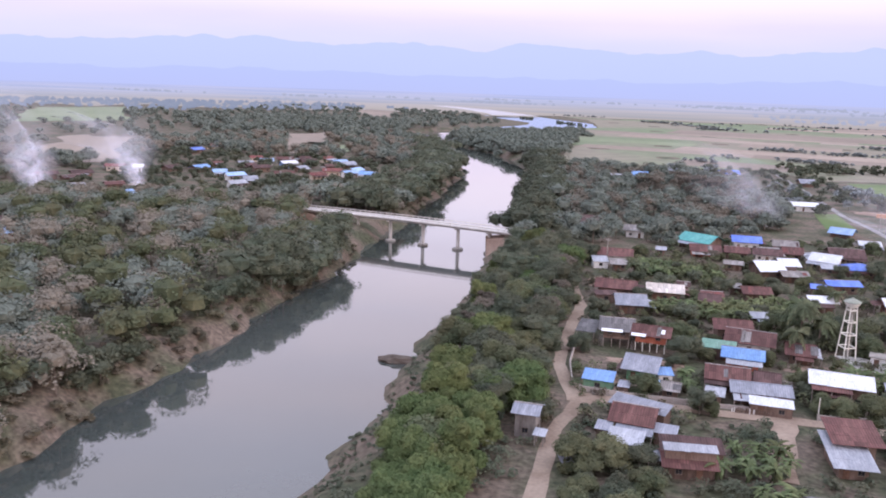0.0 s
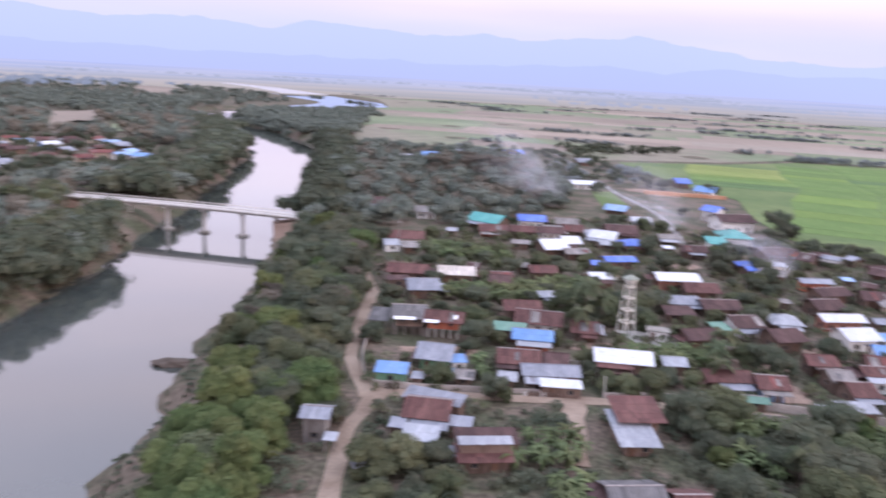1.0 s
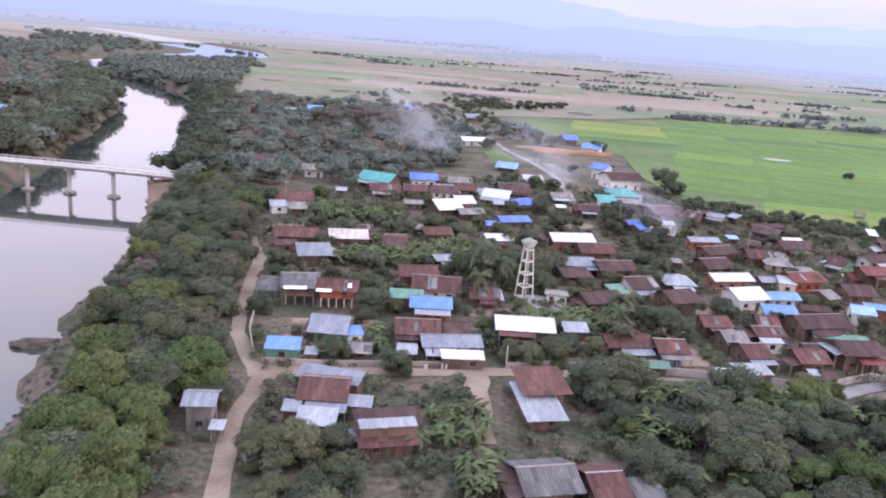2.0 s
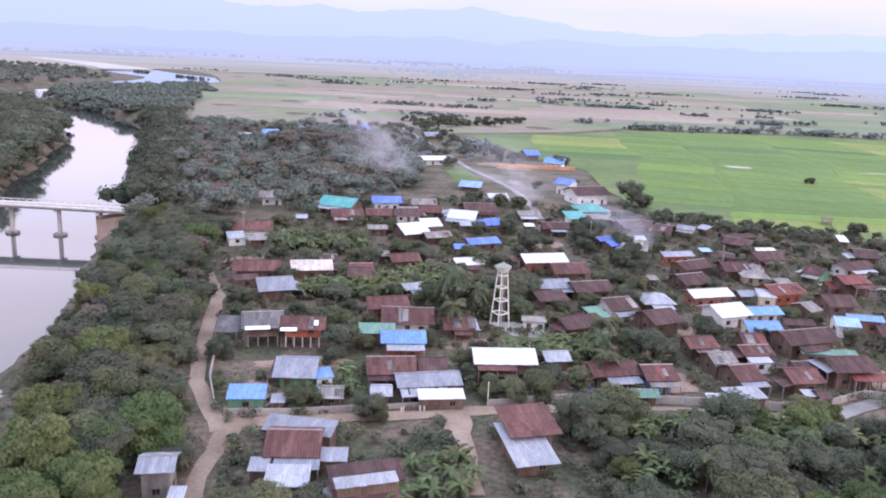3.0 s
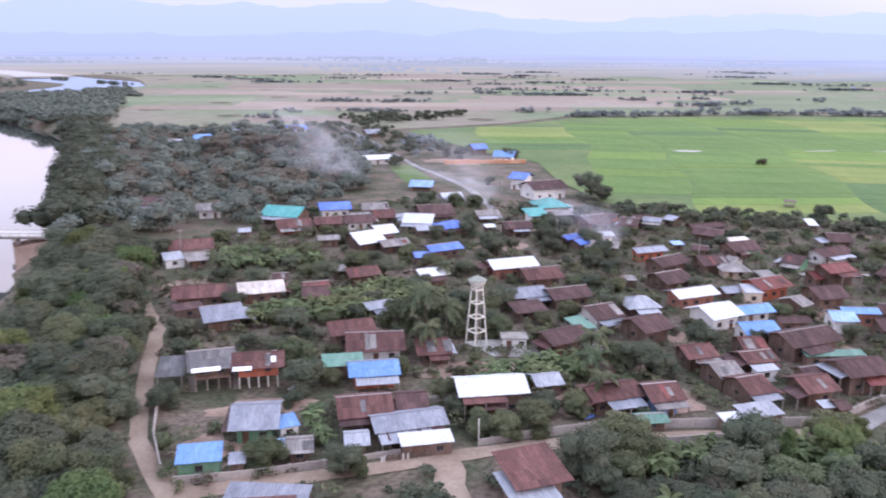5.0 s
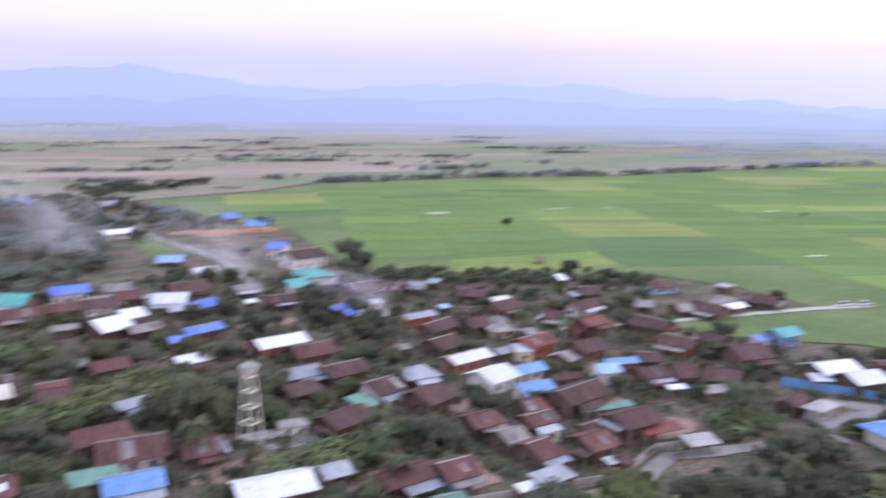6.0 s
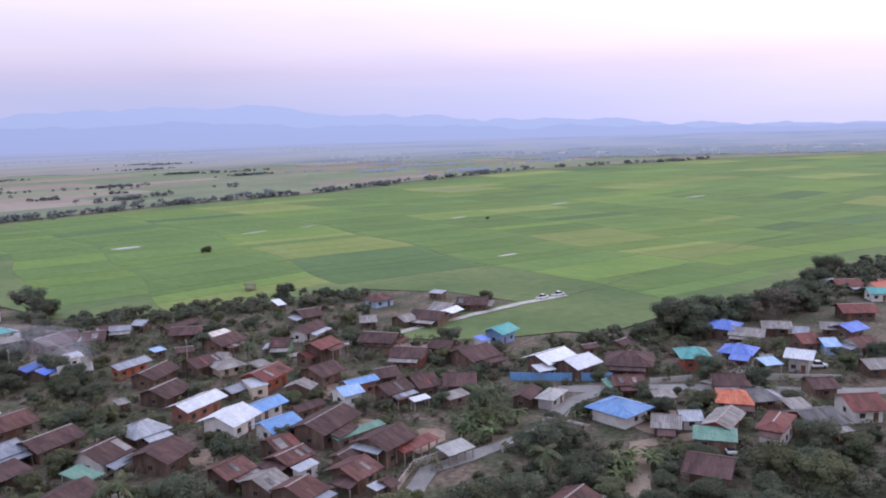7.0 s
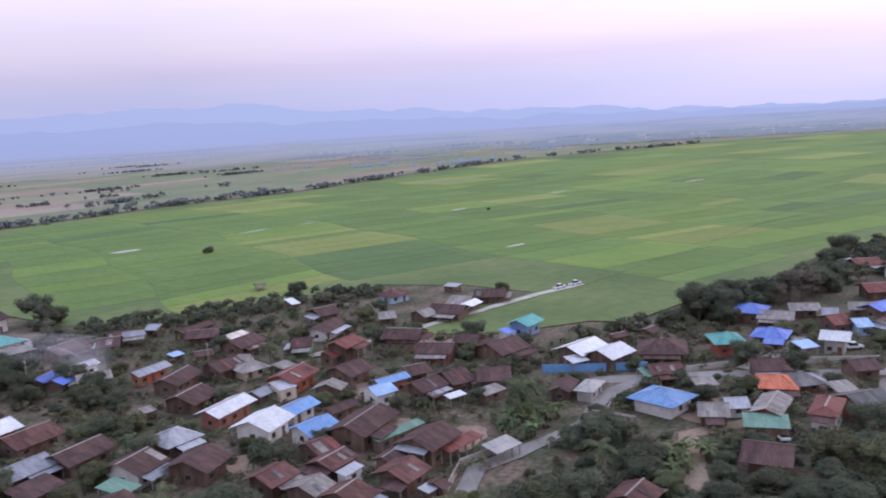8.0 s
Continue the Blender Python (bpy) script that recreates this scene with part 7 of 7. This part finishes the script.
wood("bank_scrub", spots([(-88, 60), (-88, 620), (-112, 620), (-108, 60)], 300, rng_of(3), -4.5), 0.7, 2.2, 60, 0.45, M_SCRUB, 303, "scrub on the far river bank", 1.5)
wood("bank_scrub", spots([(-33, 60), (-34, 300), (-47, 300), (-44, 60)], 900, rng_of(4), -4.5), 0.2, 0.5, 26, 0.34, M_LEAF_D, 313, "grass and low weeds on the river bank", 2.6, 0.0)
wood("river_wood", spots([(-100, 330), (-112, 560), (-140, 640), (-175, 720), (-330, 760), (-420, 560), (-400, 300), (-140, 330)], 360, rng_of(5), -1, 5.0, 0, LEFT_VILLAGE), 7, 11, 170, 1.4, M_MIDTREE, 304, "dark wood and gardens beyond the river")
wood("bare_wood", spots([(-100, 330), (-112, 560), (-140, 640), (-175, 720), (-330, 760), (-420, 560), (-400, 300), (-140, 330)], 240, rng_of(57), -1, 5.0, 0, LEFT_VILLAGE), 7, 11, 200, 1.2, M_TWIG, 358, "brown dry-season trees in the wood beyond the river")
wood("left_village_trees", spots(LEFT_VILLAGE, 330, rng_of(55), 0, 2.5), 3, 6.5, 110, 1.0, M_LEAF_D, 356, "small trees between the houses beyond the river")
NORTH = [(-46, 292), (-40, 380), (-56, 480), (-64, 600), (30, 600), (60, 540), (78, 400), (66, 352), (40, 335), (-8, 300)]
wood("north_wood", spots(NORTH, 300, rng_of(6)), 4, 12, 260, 0.9, M_MIDTREE, 305, "dense wood north of the village")
wood("bare_wood", spots([(-30, 330), (-50, 560), (30, 590), (60, 530), (70, 400), (40, 350)], 150, rng_of(7)), 5, 11, 210, 0.75, M_TWIG, 306, "grey-brown bare trees in the wood north of the village", core=0.55)
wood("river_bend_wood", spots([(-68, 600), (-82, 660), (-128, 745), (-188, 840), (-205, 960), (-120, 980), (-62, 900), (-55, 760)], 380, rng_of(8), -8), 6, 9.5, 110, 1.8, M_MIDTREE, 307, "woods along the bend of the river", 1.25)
wood("bank_scrub", spots([(-205, 980), (-130, 1095), (-72, 1180), (-45, 980)], 300, rng_of(18)), 1.6, 4.0, 60, 1.6, M_MIDTREE, 317, "low scrub along the bend of the river", 1.6)
wood("bank_wood", spots([(-98, 335), (-106, 480), (-114, 560), (-133, 660), (-158, 725), (-190, 715), (-160, 620), (-140, 500), (-128, 340)], 160, rng_of(58), -3), 9, 14, 210, 1.15, M_LEAF_D, 359, "tall trees along the far bank above the bridge", 1.1)
wood("bank_wood", spots([(-47, 306), (-52, 400), (-62, 500), (-72, 600), (-86, 655), (-62, 655), (-46, 560), (-34, 420), (-30, 306)], 125, rng_of(59), -3.5), 8, 13, 250, 0.95, M_LEAF_D, 362, "tall trees along the bank above the bridge", 1.1)
wood("river_bend_wood", spots([(-185, 745), (-240, 850), (-262, 1000), (-215, 1090), (-330, 1130), (-600, 1000), (-420, 760)], 380, rng_of(9)), 6.5, 10.5, 100, 2.0, M_MIDTREE, 308, "woods along the bend of the river", 1.3)
wood("far_wood", spots([(-262, 1110), (-190, 1170), (-215, 1330), (-350, 1600), (-700, 1560), (-640, 1050)], 420, rng_of(62), 12), 3, 6, 50, 2.6, M_MIDTREE, 363, "low woods beyond the bend of the river", 1.6)
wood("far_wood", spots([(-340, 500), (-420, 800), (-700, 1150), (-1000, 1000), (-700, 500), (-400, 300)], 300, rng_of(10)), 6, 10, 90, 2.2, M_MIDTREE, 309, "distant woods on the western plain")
for i, (line, n) in enumerate((([(100, 640), (112, 690), (215, 712), (275, 705), (268, 690), (130, 640)], 120), ([(275, 700), (400, 738), (470, 735), (650, 765), (650, 778), (280, 716)], 90), ([(300, 650), (372, 648), (474, 638), (590, 600), (596, 612), (474, 656), (372, 668), (300, 668)], 210),
                               ([(585, 640), (480, 700), (420, 700), (470, 660)], 40), ([(590, 596), (800, 595), (1010, 574), (1290, 395), (1300, 410), (1020, 592), (800, 615), (595, 612)], 330), ([(120, 470), (125, 600), (145, 600), (140, 470)], 40),
                               ([(80, 440), (76, 520), (100, 540), (100, 440)], 30), ([(-20, 590), (60, 600), (100, 640), (-40, 640)], 40))):
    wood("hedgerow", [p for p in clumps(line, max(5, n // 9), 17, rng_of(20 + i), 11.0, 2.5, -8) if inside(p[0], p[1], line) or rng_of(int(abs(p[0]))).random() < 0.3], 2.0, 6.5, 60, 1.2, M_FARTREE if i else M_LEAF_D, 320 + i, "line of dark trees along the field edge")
wood("roadside_trees", spots([(40, 590), (60, 540), (70, 430), (100, 425), (118, 470), (140, 640), (60, 640)], 110, rng_of(56), 0, 2.0, 3.5), 3.5, 7, 110, 1.1, M_LEAF_D, 357, "trees beside the road to the fields")
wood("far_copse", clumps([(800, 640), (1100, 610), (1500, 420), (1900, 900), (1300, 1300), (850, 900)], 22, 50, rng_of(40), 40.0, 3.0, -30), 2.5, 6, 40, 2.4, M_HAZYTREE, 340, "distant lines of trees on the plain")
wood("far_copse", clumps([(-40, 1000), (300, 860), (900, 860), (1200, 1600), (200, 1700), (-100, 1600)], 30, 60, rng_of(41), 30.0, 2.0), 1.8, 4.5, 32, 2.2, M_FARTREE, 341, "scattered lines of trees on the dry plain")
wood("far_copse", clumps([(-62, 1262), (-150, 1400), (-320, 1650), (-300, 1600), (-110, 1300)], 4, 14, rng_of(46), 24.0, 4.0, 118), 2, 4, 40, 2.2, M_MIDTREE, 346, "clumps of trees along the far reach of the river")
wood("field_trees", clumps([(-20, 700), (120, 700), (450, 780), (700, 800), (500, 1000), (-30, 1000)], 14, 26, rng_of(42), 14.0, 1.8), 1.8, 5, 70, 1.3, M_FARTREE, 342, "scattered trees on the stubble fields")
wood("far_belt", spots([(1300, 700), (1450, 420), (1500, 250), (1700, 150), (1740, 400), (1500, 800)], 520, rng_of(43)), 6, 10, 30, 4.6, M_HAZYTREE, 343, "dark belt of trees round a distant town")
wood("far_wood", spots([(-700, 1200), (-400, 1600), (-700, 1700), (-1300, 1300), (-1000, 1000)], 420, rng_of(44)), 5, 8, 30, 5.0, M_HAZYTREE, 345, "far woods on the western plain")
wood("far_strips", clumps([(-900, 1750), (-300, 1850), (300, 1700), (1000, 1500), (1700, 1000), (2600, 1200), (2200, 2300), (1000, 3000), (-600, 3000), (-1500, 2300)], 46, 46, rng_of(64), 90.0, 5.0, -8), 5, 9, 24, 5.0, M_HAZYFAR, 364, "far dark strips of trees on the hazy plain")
EDGE = [(141, 326), (152, 310), (170, 296), (186, 287), (210, 270), (222, 262), (224, 240), (206, 250), (180, 270), (150, 290), (136, 312)]
wood("field_edge_scrub", spots(EDGE, 150, rng_of(60), 0, 0.5, 2.5), 1.2, 4.0, 130, 0.6, M_LEAF_D, 360, "shrubs and small trees along the edge of the rice fields", 1.2)
wood("field_edge_scrub", spots([(184, 166), (205, 150), (238, 140), (272, 126), (334, 113), (384, 92), (384, 80), (300, 92), (230, 128), (182, 156)], 150, rng_of(61), 0, 0.5, 2.0), 1.5, 4.8, 130, 0.7, M_LEAF_D, 361, "shrubs and small trees along the edge of the rice fields", 1.1)
# low growth between the houses and in the gardens
wood("undergrowth", spots(VILLAGE, 1400, rng_of(50), 0, 0.1, 2.0), 0.5, 1.7, 34, 0.5, M_SCRUB, 350, "weeds and low garden growth between the houses", 1.7, 0.0)
wood("undergrowth", spots(VILLAGE, 1100, rng_of(51), 0, 0.1, 2.0), 0.8, 2.6, 44, 0.48, M_LEAF, 351, "low green garden growth between the houses", 1.4, 0.0)
wood("undergrowth", spots([(-6, 88), (-6, 148), (44, 148), (104, 138), (135, 112), (200, 60), (120, 50), (40, 60)], 1700, rng_of(52), 0, 0.1, 2.0), 0.6, 2.2, 44, 0.5, M_LEAF_D, 352, "tangled low growth in the foreground gardens", 1.5, 0.0)
wood("undergrowth", spots([(-36, 60), (-36, 300), (-14, 290), (-14, 60)], 500, rng_of(53), 0, 0.1, 2.4), 0.8, 2.6, 40, 0.5, M_LEAF_D, 353, "low growth under the river bank trees", 1.5, 0.0)


# ---- small buildings of the distant town ----
for k, (x, y, w, h) in enumerate(((1420, 640, 26, 7), (1470, 560, 18, 9), (1520, 470, 34, 6), (1560, 360, 22, 8), (1600, 300, 40, 6), (1640, 160, 30, 7), (1380, 700, 16, 8), (1610, 240, 16, 10))):
    far = tagged(new("town_building"), "distant pale town building among trees", "building", "distant town")
    far.matrix_basis = pose(x, y, 0, 0, 0, 60 + 9 * (k % 4))
    part("wall", box_bm(-w / 2, w / 2, -5, 5, 0, h), WALL["white"], far)
    bm = bmesh.new()
    a = [bm.verts.new((sx, sy, sz)) for sx in (-w / 2 - 0.8, w / 2 + 0.8) for sy, sz in ((-5.8, h + 0.02), (0, h + 2.2), (5.8, h + 0.02))]
    for f in ((0, 3, 4, 1), (1, 4, 5, 2), (0, 1, 2), (3, 5, 4), (0, 2, 5, 3)):
        bm.faces.new([a[i] for i in f])
    part("roof", bm, ROOF["palemetal"], far)


# ---- smoke of small fires ----
def smoke_material(name, colour, strength):
    """Thin smoke: mostly clear, scattering light where it is dense; it thins out to the edges and upwards."""
    m = bpy.data.materials.new(name)
    m.use_nodes = True
    n, l = m.node_tree.nodes, m.node_tree.links
    n.remove(n["Principled BSDF"])
    uv = n.new("ShaderNodeUVMap")
    sp = n.new("ShaderNodeSeparateXYZ")
    l.new(uv.outputs[0], sp.inputs[0])

    def math_node(op, a, b=None):
        k = n.new("ShaderNodeMath")
        k.operation = op
        for i, v in enumerate((a, b)):
            if v is None:
                continue
            if isinstance(v, (int, float)):
                k.inputs[i].default_value = v
            else:
                l.new(v, k.inputs[i])
        return k.outputs[0]

    u, v = sp.outputs["X"], sp.outputs["Y"]
    across = math_node("POWER", math_node("MULTIPLY", math_node("MULTIPLY", u, math_node("SUBTRACT", 1.0, u)), 4.0), 1.6)
    along = math_node("MULTIPLY", math_node("POWER", math_node("SUBTRACT", 1.0, v), 1.1), math_node("MINIMUM", math_node("MULTIPLY", v, 14.0), 1.0))
    co = n.new("ShaderNodeTexCoord")
    ns = n.new("ShaderNodeTexNoise")
    ns.inputs["Scale"].default_value, ns.inputs["Detail"].default_value, ns.inputs["Distortion"].default_value = 0.09, 3.0, 0.8
    l.new(co.outputs["Object"], ns.inputs["Vector"])
    mr = n.new("ShaderNodeMapRange")
    mr.inputs["From Min"].default_value, mr.inputs["From Max"].default_value = 0.22, 0.78
    l.new(ns.outputs[0], mr.inputs["Value"])
    alpha = math_node("MULTIPLY", math_node("MULTIPLY", across, along), math_node("MULTIPLY", mr.outputs[0], strength))
    df = n.new("ShaderNodeBsdfDiffuse")
    df.inputs["Color"].default_value = (*colour, 1)
    tl = n.new("ShaderNodeBsdfTranslucent")
    tl.inputs["Color"].default_value = (*colour, 1)
    both = n.new("ShaderNodeAddShader")
    l.new(df.outputs[0], both.inputs[0])
    l.new(tl.outputs[0], both.inputs[1])
    tp = n.new("ShaderNodeBsdfTransparent")
    ms = n.new("ShaderNodeMixShader")
    l.new(alpha, ms.inputs[0])
    l.new(tp.outputs[0], ms.inputs[1])
    l.new(both.outputs[0], ms.inputs[2])
    l.new(ms.outputs[0], n["Material Output"].inputs["Surface"])
    return m


M_SMOKE = smoke_material("thin_wood_smoke", (0.62, 0.62, 0.68), 0.32)
M_SMOKE_W = smoke_material("white_wood_smoke", (0.80, 0.80, 0.90), 0.42)


def plume(x, y, height, drift, width, material, seed, label):
    """A plume of smoke: wavy veils, turned against one another, that widen as they rise and drift."""
    rng = random.Random(seed)
    root = tagged(new("smoke_plume"), label, "smoke")
    root.matrix_basis = pose(x, y, 0.3)
    for k in range(3):
        turn = radians(60 * k + rng.uniform(-12, 12))
        vs, fs, uvs = [], [], []
        rows, cols = 16, 7
        ph = rng.uniform(0, 6)
        for i in range(rows + 1):
            t = i / rows
            c = Vector((drift[0] * t ** 1.4, drift[1] * t ** 1.4, height * t))
            w = width * (0.12 + 0.88 * t ** 0.8)
            for j in range(cols):
                s = j / (cols - 1) - 0.5
                bend = 0.16 * w * math.sin(3.1 * s + 5 * t + ph)
                vs.append(c + Vector((math.cos(turn) * s * w - math.sin(turn) * bend, math.sin(turn) * s * w + math.cos(turn) * bend, 0.10 * w * math.sin(7 * t + 4 * s + ph))))
                uvs.append((j / (cols - 1), t))
            if i:
                fs += [((i - 1) * cols + j, (i - 1) * cols + j + 1, i * cols + j + 1, i * cols + j) for j in range(cols - 1)]
        me = mesh_from("smoke_veil", vs, fs, material, True)
        layer = me.uv_layers.new(name="UVMap")
        for loop in me.loops:
            layer.data[loop.index].uv = uvs[loop.vertex_index]
        put("veil", me, root)
    return root


plume(-269, 327, 50, (-40, 20), 60, M_SMOKE_W, 1, "white smoke rising from a fire among the trees")
plume(-244, 369, 30, (-26, 14), 36, M_SMOKE_W, 2, "white smoke rising from a fire among the trees")
plume(59, 380, 36, (-26, 10), 80, M_SMOKE, 3, "grey smoke rising from a fire by the wood")
plume(104, 330, 24, (-26, 6), 70, M_SMOKE, 4, "thin grey smoke drifting over the houses")
plume(119, 264, 16, (-18, 4), 46, M_SMOKE, 5, "thin grey smoke drifting over the houses")
plume(-285, 425, 42, (-60, 20), 110, M_SMOKE, 6, "broad grey smoke drifting over the village beyond the river")
